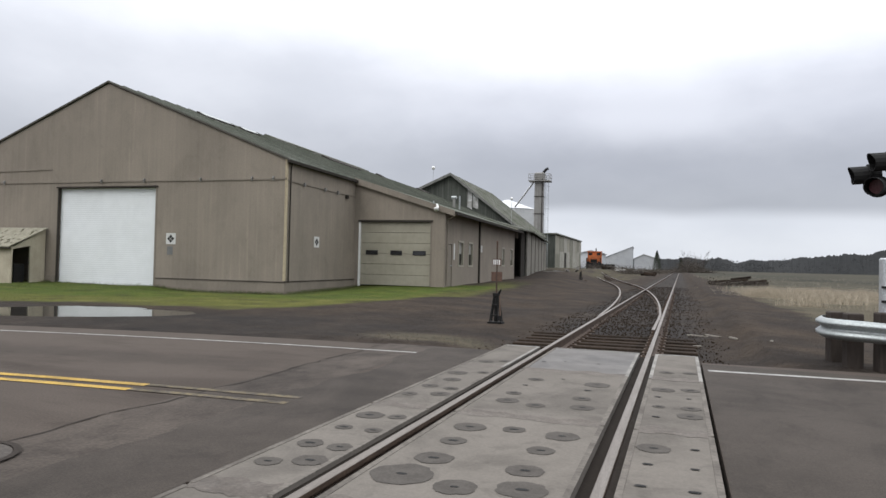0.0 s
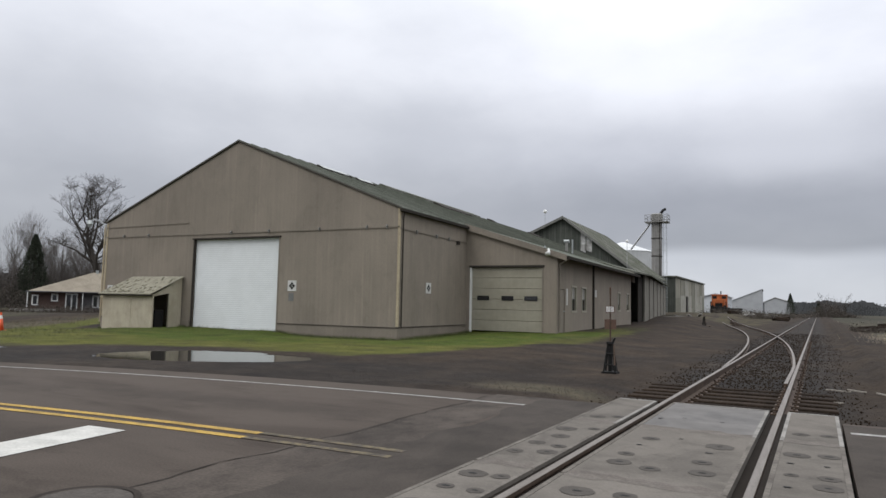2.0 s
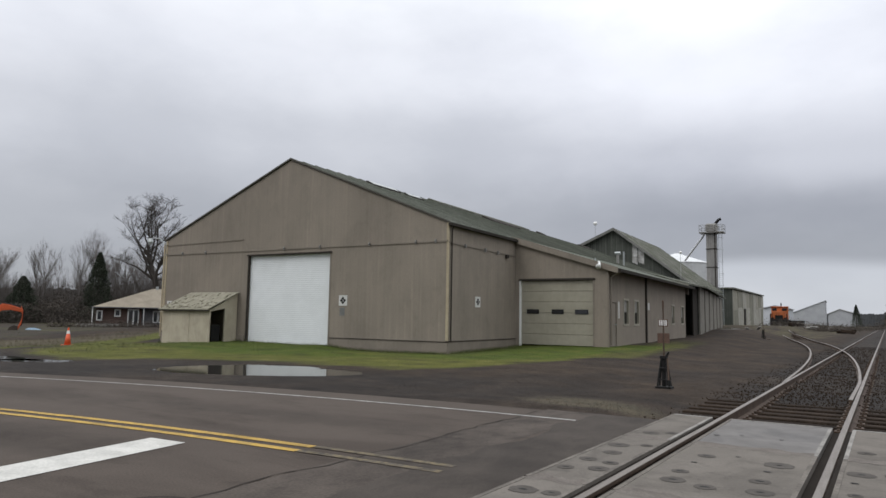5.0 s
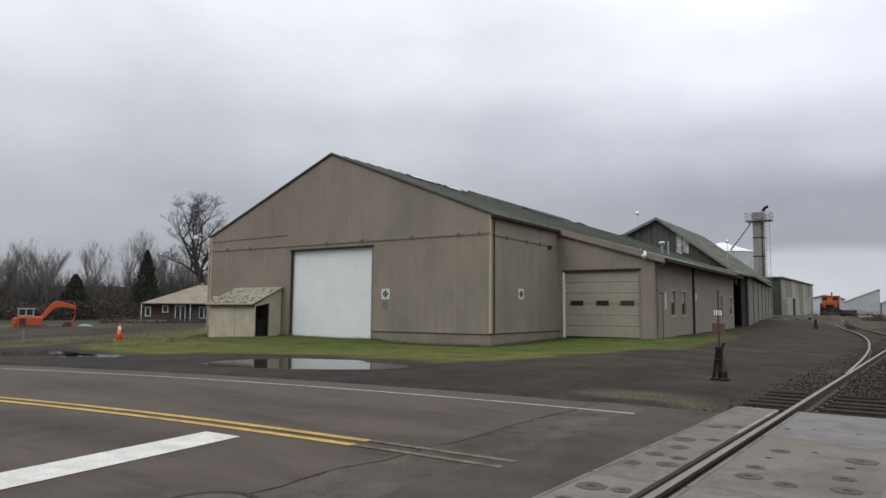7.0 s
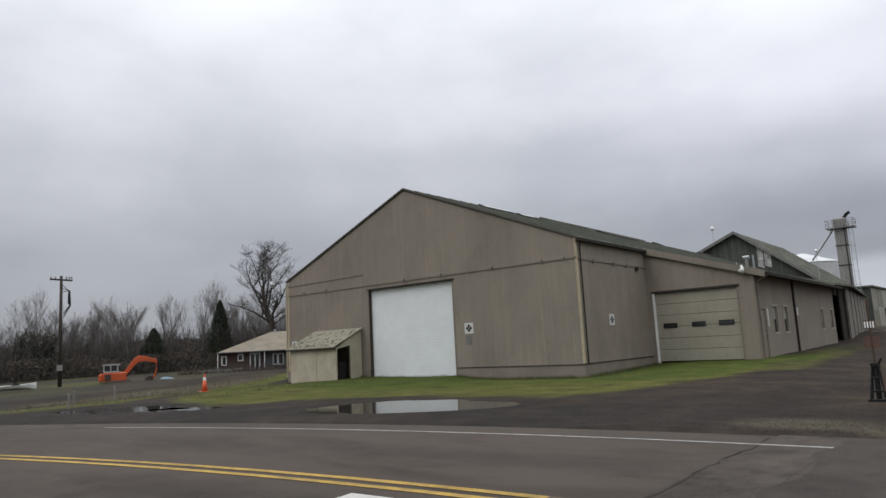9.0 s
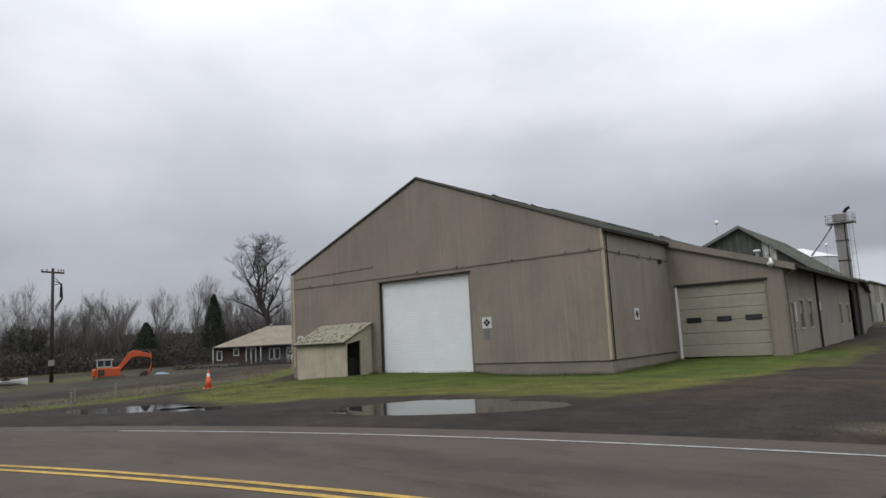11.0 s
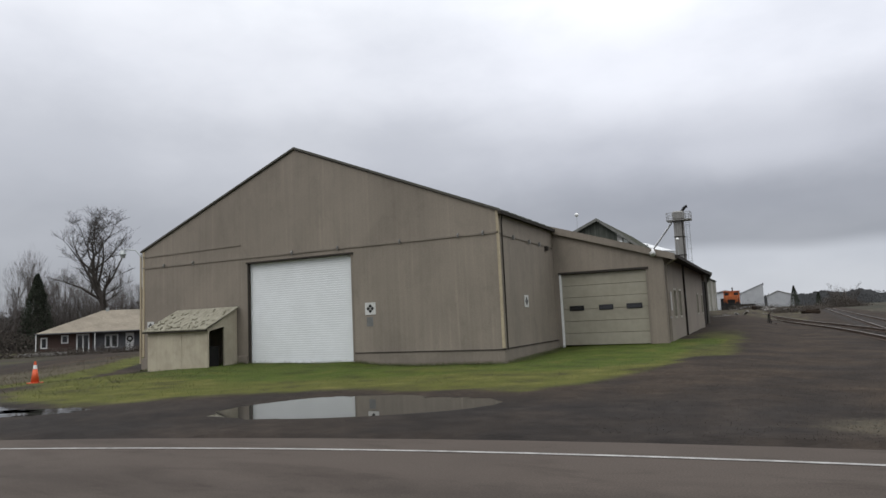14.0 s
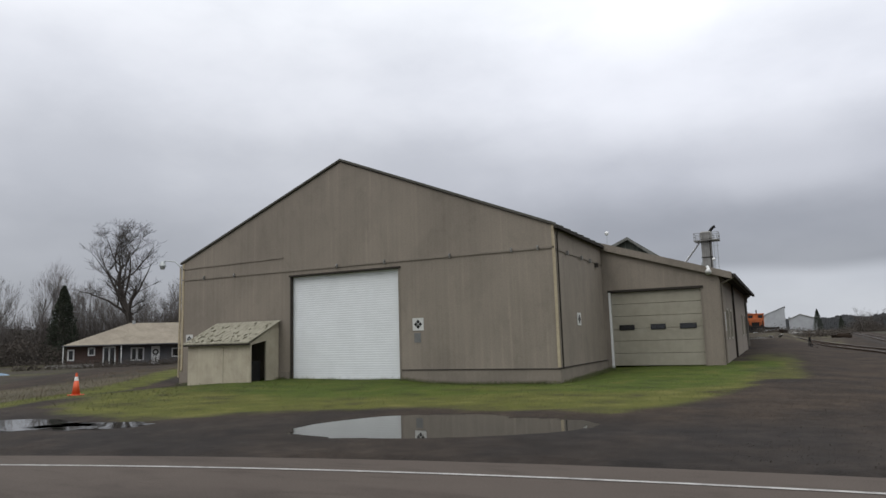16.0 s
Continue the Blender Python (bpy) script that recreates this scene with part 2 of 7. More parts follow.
CONCRETE = material("crossing_concrete", (0.142, 0.127, 0.111), (0.108, 0.097, 0.085), spec=0.15, rough=0.9, scale=1.3, fine=60, amount=0.5, bump=0.1, per_object=0.06, grain=0.35, stain=0.24, stain_scale=0.9, stain_stretch=(1, 1, 1))
CONC_STAIN = material("wet_grey_patch", (0.078, 0.070, 0.062), (0.056, 0.050, 0.045), rough=0.85, spec=0.12, grain=0.5, scale=8, fine=60, amount=0.6)
FOUNDATION = material("foundation_concrete", (0.26, 0.25, 0.23), rough=0.9, scale=2)
RUBBER = plain("flangeway_rubber", (0.020, 0.016, 0.013), 0.9, spec=0.08)
RAIL_SIDE = material("rusty_rail", (0.085, 0.058, 0.042), (0.045, 0.031, 0.024), rough=0.75, scale=4, metal=0.2)
RAIL_TOP = material("polished_rail_head", (0.22, 0.195, 0.172), (0.13, 0.11, 0.095), rough=0.5, scale=3, metal=0.7, bump=0.03, stretch=(6, 0.4, 6))
TIE = material("creosote_tie", (0.034, 0.025, 0.019), (0.018, 0.014, 0.011), spec=0.05, rough=0.9, scale=3, fine=30, amount=0.8, bump=0.5, per_object=0.3)
ASPHALT = material("worn_asphalt", (0.072, 0.058, 0.048), (0.056, 0.0455, 0.038), rough=0.85, scale=0.35, fine=55, amount=0.5, bump=0.35, bump_dist=0.006, rough_var=0.12, spec=0.14, stain=0.26, stain_scale=0.62, stain_stretch=(0.3, 1, 1), stain_tint=(0.95, 1, 1.03))
ASPHALT_MID = material("speckled_asphalt", (0.072, 0.059, 0.049), (0.049, 0.040, 0.034), rough=0.88, scale=2.2, fine=38, amount=0.8, bump=0.45, bump_dist=0.008, spec=0.18, stain=0.3, stain_scale=1.6, stain_stretch=(1, 0.6, 1))
ASPHALT_PATCH = material("new_asphalt", (0.053, 0.0435, 0.0362), (0.038, 0.0315, 0.0265), spec=0.2, rough=0.88, scale=1.2, fine=80, amount=0.7, bump=0.4, bump_dist=0.006, stain=0.25, stain_scale=0.8, stain_stretch=(1, 0.6, 1))
YELLOW = material("yellow_road_paint", (0.42, 0.265, 0.045), (0.27, 0.18, 0.05), rough=0.7, scale=4, fine=40, amount=0.85, stain=0.3, stain_scale=2)
YELLOW_OLD = material("faded_yellow_paint", (0.128, 0.100, 0.054), (0.062, 0.051, 0.042), rough=0.75, scale=9, fine=45, amount=1.0, stain=0.45, stain_scale=5, stain_stretch=(1, 1, 1))
WHITE_WORN = material("worn_white_paint", (0.115, 0.106, 0.095), (0.062, 0.053, 0.045), rough=0.8, scale=6, fine=40, amount=1.0, stain=0.3, stain_scale=3)
WHITE_LINE = material("white_road_paint", (0.335, 0.325, 0.305), (0.19, 0.18, 0.17), rough=0.7, scale=5, fine=40, amount=0.8, stain=0.16, stain_scale=3)
STOP_WHITE = material("cream_stop_bar_paint", (0.49, 0.48, 0.445), (0.38, 0.37, 0.345), rough=0.7, scale=3, fine=40, amount=0.7, grain=0.5, stain=0.1, stain_scale=3)
GALV = material("galvanised_steel", (0.36, 0.38, 0.375), (0.28, 0.295, 0.29), rough=0.45, metal=0.6, scale=2, bump=0.03)
STEEL_GREY = material("grey_weathered_steel", (0.275, 0.268, 0.252), (0.18, 0.172, 0.160), rough=0.6, metal=0.4, scale=0.8, streak=0.25)
WOOD_POST = material("weathered_post_wood", (0.045, 0.035, 0.029), (0.026, 0.021, 0.018), rough=0.9, scale=3, fine=20, bump=0.5, stretch=(1, 1, 0.25))
BLACK = plain("black_paint", (0.016, 0.0155, 0.015), 0.75, spec=0.2)
ORANGE = material("orange_machine_paint", (0.50, 0.090, 0.027), (0.32, 0.065, 0.026), rough=0.45, scale=2, amount=0.6)
LOCO_ORANGE = material("orange_cab_paint", (0.42, 0.115, 0.033), (0.20, 0.060, 0.026), rough=0.5, scale=1.2, streak=0.2)
BARK = material("grey_bark", (0.060, 0.052, 0.045), (0.036, 0.032, 0.028), rough=0.95, scale=5, fine=30, bump=0.6)
SHED_WALL = material("cream_shed_boards", (0.430, 0.385, 0.295), (0.33, 0.29, 0.215), rough=0.85, scale=1.3, streak=0.06, bump=0.1, grain=0.3, stain=0.12, stain_scale=1.2, stain_stretch=(1, 1, 0.7))
SHED_ROOF = material("lichen_grey_roofing", (0.285, 0.268, 0.212), (0.185, 0.172, 0.122), rough=0.95, scale=4.0, fine=22, amount=0.8, stretch=(1.6, 0.8, 1), bump=0.5, bump_dist=0.02)
FAR_WALL = material("pale_grey_sheeting", (0.33, 0.325, 0.28), (0.20, 0.195, 0.165), rough=0.8, scale=0.4, streak=0.45, grooves=0.6)

vary_sheets(SIDING, 1.22, 0.035)
damp_patches(ASPHALT, ((-5.4, 2.2, 2.8, 0.9, 0.30), (-8.2, 4.2, 2.4, 0.6, 0.30), (-6.6, 7.1, 3.0, 0.45, 0.26), (-12.5, 3.0, 4.0, 1.1, 0.2), (-11.5, 6.6, 3.5, 0.5, 0.14)))
damp_patches(ASPHALT_MID, ((-3.6, 6.2, 0.8, 1.2, 0.2), (-3.9, 2.2, 1.2, 1.2, 0.28)))

# ---- helpers for meshes ----


def box(bm, x0, x1, y0, y1, z0, z1):
    v = [bm.verts.new((x, y, z)) for z in (z0, z1) for x, y in ((x0, y0), (x1, y0), (x1, y1), (x0, y1))]
    for f in ((3, 2, 1, 0), (4, 5, 6, 7), (0, 1, 5, 4), (1, 2, 6, 5), (2, 3, 7, 6), (3, 0, 4, 7)):
        bm.faces.new([v[i] for i in f])
    return v


def obox(bm, m, sx, sy, sz):
    """A box centred on the pose m."""
    for v in box(bm, -sx / 2, sx / 2, -sy / 2, sy / 2, -sz / 2, sz / 2):
        v.co = m @ v.co


def prism(bm, poly, fixed, a, b, axis="y"):
    """A polygon in the plane across `axis`, drawn out from a to b."""
    put = {"y": lambda p, q: (p[0], q, p[1]), "x": lambda p, q: (q, p[0], p[1]), "z": lambda p, q: (p[0], p[1], q)}[axis]
    lo, hi = [bm.verts.new(put(p, a)) for p in poly], [bm.verts.new(put(p, b)) for p in poly]
    bm.faces.new(lo)
    bm.faces.new(hi[::-1])
    for i in range(len(poly)):
        j = (i + 1) % len(poly)
        bm.faces.new((lo[j], lo[i], hi[i], hi[j]))


def tube(bm, p, q, r0, r1=None, n=8, caps=True):
    r1 = r0 if r1 is None else r1
    p, q = Vector(p), Vector(q)
    d = (q - p).normalized()
    a = d.orthogonal().normalized()
    b = d.cross(a)
    rings = [[bm.verts.new(c + r * (math.cos(t) * a + math.sin(t) * b)) for t in (2 * math.pi * i / n for i in range(n))] for c, r in ((p, r0), (q, r1))]
    for i in range(n):
        j = (i + 1) % n
        bm.faces.new((rings[0][i], rings[0][j], rings[1][j], rings[1][i]))
    if caps:
        bm.faces.new(rings[0][::-1])
        bm.faces.new(rings[1])


def pipe(bm, pts, r, n=8):
    for p, q in zip(pts, pts[1:]):
        tube(bm, p, q, r, r, n)


def thing(name, at, label, category, group="", kind=""):
    e = new(name)
    e.location = at
    return tagged(e, label, category, group, kind)


def finish(ob, bm, mat, smooth=False, bevel=0.0):
    bmesh.ops.recalc_face_normals(bm, faces=bm.faces)
    if bevel:
        bmesh.ops.bevel(bm, geom=list(bm.edges), offset=bevel, segments=1, affect="EDGES", profile=0.5)
    bm.to_mesh(ob.data)
    bm.free()
    ob.data.materials.append(mat)
    if smooth:
        for p in ob.data.polygons:
            p.use_smooth = True
    return ob


def part(name, bm, mat, parent, label="", smooth=False, bevel=0.0):
    ob = new(name, bpy.data.meshes.new(name))
    ob.parent = parent
    if parent.type == "EMPTY":
        ob.matrix_parent_inverse = Matrix.Translation(-parent.location)
    if label:
        tagged(ob, label)
    return finish(ob, bm, mat, smooth, bevel)


def solid(name, bm, mat, label, category, group="", kind="", smooth=False, bevel=0.0):
    ob = new(name, bpy.data.meshes.new(name))
    tagged(ob, label, category, group, kind)
    return finish(ob, bm, mat, smooth, bevel)


def one_box(*a):
    bm = bmesh.new()
    box(bm, *a)
    return bm


def raw(name, verts, faces, mat, label, category, kind="", parent=None):
    me = bpy.data.meshes.new(name)
    me.from_pydata(verts, [], faces)
    me.materials.append(mat)
    ob = new(name, me)
    if parent:
        ob.parent = parent
        if parent.type == "EMPTY":
            ob.matrix_parent_inverse = Matrix.Translation(-parent.location)
    return tagged(ob, label, category, "", kind)


def smooth01(a, b, x):
    t = min(1.0, max(0.0, (x - a) / (b - a)))
    return t * t * (3 - 2 * t)


def fbm(x, y, s=1.0, o=4):
    return noise.fractal(Vector((x * s, y * s, 3.7)), 1.0, 2.0, o)


# ---- plan: the main track runs 2.83 degrees off the warehouse's axis ----
TH = radians(2.83)
TSIN, TCOS = math.sin(TH), math.cos(TH)
TX = -1.265


def on_track(u, v, z=0.0):
    """u metres right of the track's middle, v metres along it."""
    return Vector((TX + u * TCOS + v * TSIN, -u * TSIN + v * TCOS, z))


def track_uv(x, y):
    return ((x - TX) * TCOS - y * TSIN, (x - TX) * TSIN + y * TCOS)


def lane(x):
    """How far the road has bent towards -y at x."""
    return -0.012 * (x + 4) ** 2 if x < -4 else 0.0


def lane_far(x):
    return lane(max(x, -32)) - (0.672 * (-32 - x) if x < -32 else 0.0)


def rise(y):
    pts = ((24, 0.0), (31, 0.12), (54, 0.32), (66, 0.62), (118, 0.95), (200, 0.7), (900, 0.7))
    if y <= 24:
        return 0.0
    for (a, za), (b, zb) in zip(pts, pts[1:]):
        if y <= b:
            return za + (zb - za) * (y - a) / (b - a)
    return 0.7


# hollows where rain stands: middle, half-axes, turn
PUDDLES = ((-12.45, 12.4, 2.36, 1.48, 0.27), (-21.9, 9.9, 2.0, 1.25, 0.40), (-19.2, 10.8, 1.0, 0.6, 0.35))


def ground_z(x, y):
    u, v = track_uv(x, y)
    z = rise(y) * smooth01(-3.5, -8.5, x)
    z -= 0.10 * smooth01(-26, -34, x) + 0.35 * smooth01(-34, -60, x)
    z -= 0.20 * smooth01(-25, -33, x) * smooth01(-62, -46, x) * smooth01(10.8, 14.5, y - lane_far(x)) * smooth01(34, 26, y)
    z -= 0.14 * smooth01(-6.5, -3.6, x) * smooth01(9.9, 12.5, y) * (u < 2.4)
    z -= 0.13 * smooth01(20.5, 23.6, y) * smooth01(-20.6, -18.5, x) * smooth01(-11.5, -13.6, x) * smooth01(33, 29, y)
    bed = smooth01(2.6, 1.75, abs(u))
    z = z * (1 - bed) + bed * (-0.21 + smooth01(13.7, 15.4, v) * (0.043 + 0.030 * fbm(x, y, 1.4, 3)))
    z -= 0.12 * smooth01(2.4, 5.0, u) * smooth01(9.5, 12.0, y)
    if y < lane_far(x) + 9.9 and y > lane_far(x) - 4:
        z = min(z, -0.08) if abs(u) > 2.6 else z
    for cx, cy, rx, ry, an in PUDDLES:
        c, s = math.cos(an), math.sin(an)
        dx, dy = x - cx, y - cy
        z -= 0.06 * smooth01(1.25, 0.85, math.hypot((dx * c + dy * s) / rx, (dy * c - dx * s) / ry))
    z += 0.035 * fbm(x, y, 0.35, 3) * smooth01(1.4, 3.0, abs(u)) * smooth01(9.6, 12.5, y - lane_far(x))
    return z

# ---- ground ----


def spans(*cuts):
    out = []
    for a, b, step in cuts:
        n = max(1, round((b - a) / step))
        out += [a + (b - a) * i / n for i in range(n)]
    return out + [cuts[-1][1]]


def edge_of_grass(x):
    """y at which the lawn before the warehouse begins."""
    pts = ((-40, 17.5), (-27, 15.8), (-21.5, 11.6), (-18.2, 12.4), (-14.7, 14.5), (-9.9, 15.2), (-8.3, 17.9), (-7.2, 23.0))
    if x < pts[0][0]:
        return 17.5
    for (a, ya), (b, yb) in zip(pts, pts[1:]):
        if x <= b:
            return ya + (yb - ya) * (x - a) / (b - a)
    return 999.0


def cover(x, y):
    """Shares of green grass, dry grass and wet dark gravel at a place."""
    u, v = track_uv(x, y)
    w = 0.55 * fbm(x, y, 0.45) + 0.25 * fbm(x, y, 1.9)
    g = smooth01(-1.6, 2.2, y - edge_of_grass(x) + 2.0 * w) if -30.5 < x < -7.2 and y < 34 else 0.0
    g *= smooth01(-30.5, -27.5, x + 1.2 * w)
    g *= smooth01(-6.9, -9.3, x + 1.6 * w) if y < 30 else 1.0
    strip = smooth01(2.0, 0.6, abs(x + 7.6 - 0.9 * w)) * smooth01(52, 34, y) * (y > 24)
    g = max(g, 0.5 * strip)
    d = 0.0
    # verge by the side road
    s = y - (12.1 + (-25.9 - x) * 1.38)
    far_left = smooth01(-23, -26, x)
    band = smooth01(-1.4, -0.2, -s + w) * smooth01(4.2, 2.4, -s + w) * far_left
    g = max(g, 0.75 * band * smooth01(-75, -50, x))
    d = max(d, (0.30 + 0.35 * smooth01(-46, -38, x)) * smooth01(2.2, 4.0, -s + w) * smooth01(14, 9, -s + w) * far_left)
    d = max(d, 0.30 * smooth01(15, 20, -s + 2 * w) * smooth01(-38, -48, x))
    g = max(g, (0.20 + 0.35 * fbm(x, y, 0.12)) * smooth01(15, 20, -s + 2 * w) * smooth01(-38, -48, x))
    # dry weeds at the corner of the crossing
    d = max(d, 0.55 * smooth01(1.3, 0.4, math.hypot((x + 3.7) / 1.5, (y - 11.5) / 1.3) + 0.5 * w))
    # field beyond the tracks
    fld = smooth01(3.9, 5.2, u - 1.6 * w) * smooth01(15, 22, y + 5 * w)
    fld *= 1 - 0.35 * smooth01(0.0, 0.5, fbm(x, y, 0.13))
    d = max(d, fld)
    far_f = smooth01(55, 75, y) * smooth01(4, 12, u)
    g = max(g, 0.08 * far_f)
    yard = smooth01(60, 85, y) * smooth01(-2.8, -5, u) * smooth01(0.0, 0.5, 0.4 + w)
    d = max(d, 0.5 * yard)
    g = max(g, 0.3 * yard)
    # wet apron between road and lawn
    b = smooth01(15.5, 12.0, y) * smooth01(-2.2, -6, x) * (1 - g)
    b = max(b, smooth01(2.0, 1.3, abs(u)))
    b *= smooth01(-75, -60, x)
    b = max(b, 0.9 * smooth01(15, 20, -s + 2 * w) * smooth01(-38, -48, x) * smooth01(-140, -110, x))
    # lush by the wall, yellowed towards the outer edge
    lush = smooth01(3.2, 7.5, y - edge_of_grass(x) + 4.5 * fbm(x, y, 0.22)) if -30.5 < x < -7.2 and y < 34 else 0.15
    if u > 3 and y > 30:
        lush = -smooth01(40, 62, y + 10 * w) * (0.75 + 0.5 * fbm(x, y, 0.06))
    return g, d, b, lush


xs = spans((-2500, -300, 220), (-300, -90, 14), (-90, -45, 2.2), (-45, -7, 0.42), (-7, 6, 0.26), (6, 16, 0.6), (16, 60, 3), (60, 300, 20), (300, 2500, 220))
ys = spans((-600, -60, 90), (-60, -6, 6), (-6, 9, 0.7), (9, 34, 0.42), (34, 70, 0.9), (70, 260, 4), (260, 600, 24), (600, 3200, 260))
verts, faces, shares = [], [], []
for y in ys:
    for x in xs:
        verts.append((x, y, ground_z(x, y)))
        shares.append(cover(x, y))
nx = len(xs)
for j in range(len(ys) - 1):
    for i in range(nx - 1):
        a = j * nx + i
        faces.append((a, a + 1, a + nx + 1, a + nx))

GROUND = bpy.data.materials.new("gravel_grass_ground")
GROUND.use_nodes = True
gn, gl = GROUND.node_tree.nodes, GROUND.node_tree.links
gb = gn["Principled BSDF"]
gco = gn.new("ShaderNodeTexCoord")


def gnoise(scale, detail=5, rough=0.6):
    n = gn.new("ShaderNodeTexNoise")
    n.inputs["Scale"].default_value, n.inputs["Detail"].default_value, n.inputs["Roughness"].default_value = scale, detail, rough
    gl.new(gco.outputs["Object"], n.inputs["Vector"])
    return n.outputs[0]


def gcolour(fac, stops):
    r = ramp(gn, stops)
    gl.new(fac, r.inputs[0])
    return r.outputs[0]


def gmix(fac, a, b, mode="MIX"):
    m = gn.new("ShaderNodeMixRGB")
    m.blend_type = mode
    if isinstance(fac, float):
        m.inputs[0].default_value = fac
    else:
        gl.new(fac, m.inputs[0])
    gl.new(a, m.inputs[1])
    gl.new(b, m.inputs[2])
    return m.outputs[0]


stones = gn.new("ShaderNodeTexVoronoi")
stones.inputs["Scale"].default_value = 26
gl.new(gco.outputs["Object"], stones.inputs["Vector"])
n_lo, n_mid, n_hi = gnoise(0.35), gnoise(2.6), gnoise(24, 6, 0.7)
gravel = gcolour(n_mid, [(0.3, (0.0255, 0.020, 0.0165)), (0.7, (0.051, 0.040, 0.032))])
gravel = gmix(0.55, gravel, gcolour(stones.outputs["Color"], [(0.0, (0.026, 0.0215, 0.018)), (0.6, (0.046, 0.038, 0.032)), (1.0, (0.074, 0.063, 0.054))]))
wet = gcolour(n_mid, [(0.3, (0.0195, 0.0158, 0.0133)), (0.75, (0.036, 0.0298, 0.0255))])
straw = gcolour(n_hi, [(0.25, (0.060, 0.049, 0.034)), (0.75, (0.125, 0.104, 0.073))])
straw = gmix(0.5, straw, gcolour(n_lo, [(0.35, (0.040, 0.041, 0.028)), (0.65, (0.086, 0.075, 0.053))]))
att = gn.new("ShaderNodeAttribute")
att.attribute_name = "cover"
n_patch = gnoise(0.9, 6, 0.6)
yellowed = gcolour(n_patch, [(0.3, (0.046, 0.040, 0.019)), (0.5, (0.077, 0.081, 0.020)), (0.7, (0.118, 0.112, 0.034))])
lush_green = gcolour(n_patch, [(0.3, (0.036, 0.043, 0.012)), (0.52, (0.056, 0.078, 0.014)), (0.72, (0.094, 0.089, 0.025))])
pos = gn.new("ShaderNodeMath")
pos.operation, pos.use_clamp = "MULTIPLY", True
gl.new(att.outputs["Alpha"], pos.inputs[0])
pos.inputs[1].default_value = 1.0
green = gmix(pos.outputs[0], yellowed, lush_green)
n_field = gnoise(0.06, 7, 0.65)
fallow = gcolour(n_field, [(0.35, (0.027, 0.0255, 0.020)), (0.55, (0.045, 0.044, 0.034)), (0.7, (0.070, 0.068, 0.053))])
neg = gn.new("ShaderNodeMath")
neg.operation, neg.use_clamp = "MULTIPLY", True
gl.new(att.outputs["Alpha"], neg.inputs[0])
neg.inputs[1].default_value = -1.0
straw = gmix(neg.outputs[0], straw, fallow)
asep = gn.new("ShaderNodeSeparateColor")
gl.new(att.outputs["Color"], asep.inputs[0])


def sharpen(sock):
    """Break a smooth share up into tufts."""
    ad = gn.new("ShaderNodeMath")
    ad.operation = "MULTIPLY_ADD"
    gl.new(n_hi, ad.inputs[0])
    ad.inputs[1].default_value = 0.7
    gl.new(sock, ad.inputs[2])
    r = gn.new("ShaderNodeMapRange")
    r.interpolation_type = "SMOOTHSTEP"
    r.inputs[1].default_value, r.inputs[2].default_value = 0.52, 1.05
    gl.new(ad.outputs[0], r.inputs[0])
    return r.outputs[0]


gcol = gmix(asep.outputs[2], gravel, wet)
gcol = gmix(1.0, gcol, gcolour(n_lo, [(0.36, (0.72, 0.73, 0.75)), (0.64, (1.16, 1.08, 0.98))]), "MULTIPLY")
gcol = gmix(1.0, gcol, gcolour(n_patch, [(0.38, (0.82, 0.82, 0.82)), (0.62, (1.08, 1.08, 1.08))]), "MULTIPLY")
gcol = gmix(sharpen(asep.outputs[1]), gcol, straw)
gcol = gmix(sharpen(asep.outputs[0]), gcol, green)
grain = gcolour(n_hi, [(0.25, (0.72, 0.72, 0.72)), (0.75, (1.2, 1.2, 1.2))])
gcol = gmix(0.8, gcol, grain, "MULTIPLY")
gl.new(gcol, gb.inputs["Base Color"])
grr = gn.new("ShaderNodeMapRange")
grr.inputs[3].default_value, grr.inputs[4].default_value = 0.97, 0.75
gl.new(asep.outputs[2], grr.inputs[0])
gl.new(grr.outputs[0], gb.inputs["Roughness"])
gb.inputs["Specular IOR Level"].default_value = 0.09
gbump = gn.new("ShaderNodeBump")
gbump.inputs["Strength"].default_value, gbump.inputs["Distance"].default_value = 0.7, 0.03
gl.new(n_hi, gbump.inputs["Height"])
gl.new(gbump.outputs[0], gb.inputs["Normal"])

ground = raw("ground", verts, faces, GROUND, "gravel, dirt and patchy grass ground round the tracks", "ground", "structure")
at_ = ground.data.color_attributes.new("cover", "FLOAT_COLOR", "POINT")
at_.data.foreach_set("color", [c for s in shares for c in s])
for p in ground.data.polygons:
    p.use_smooth = True

# ---- road ----


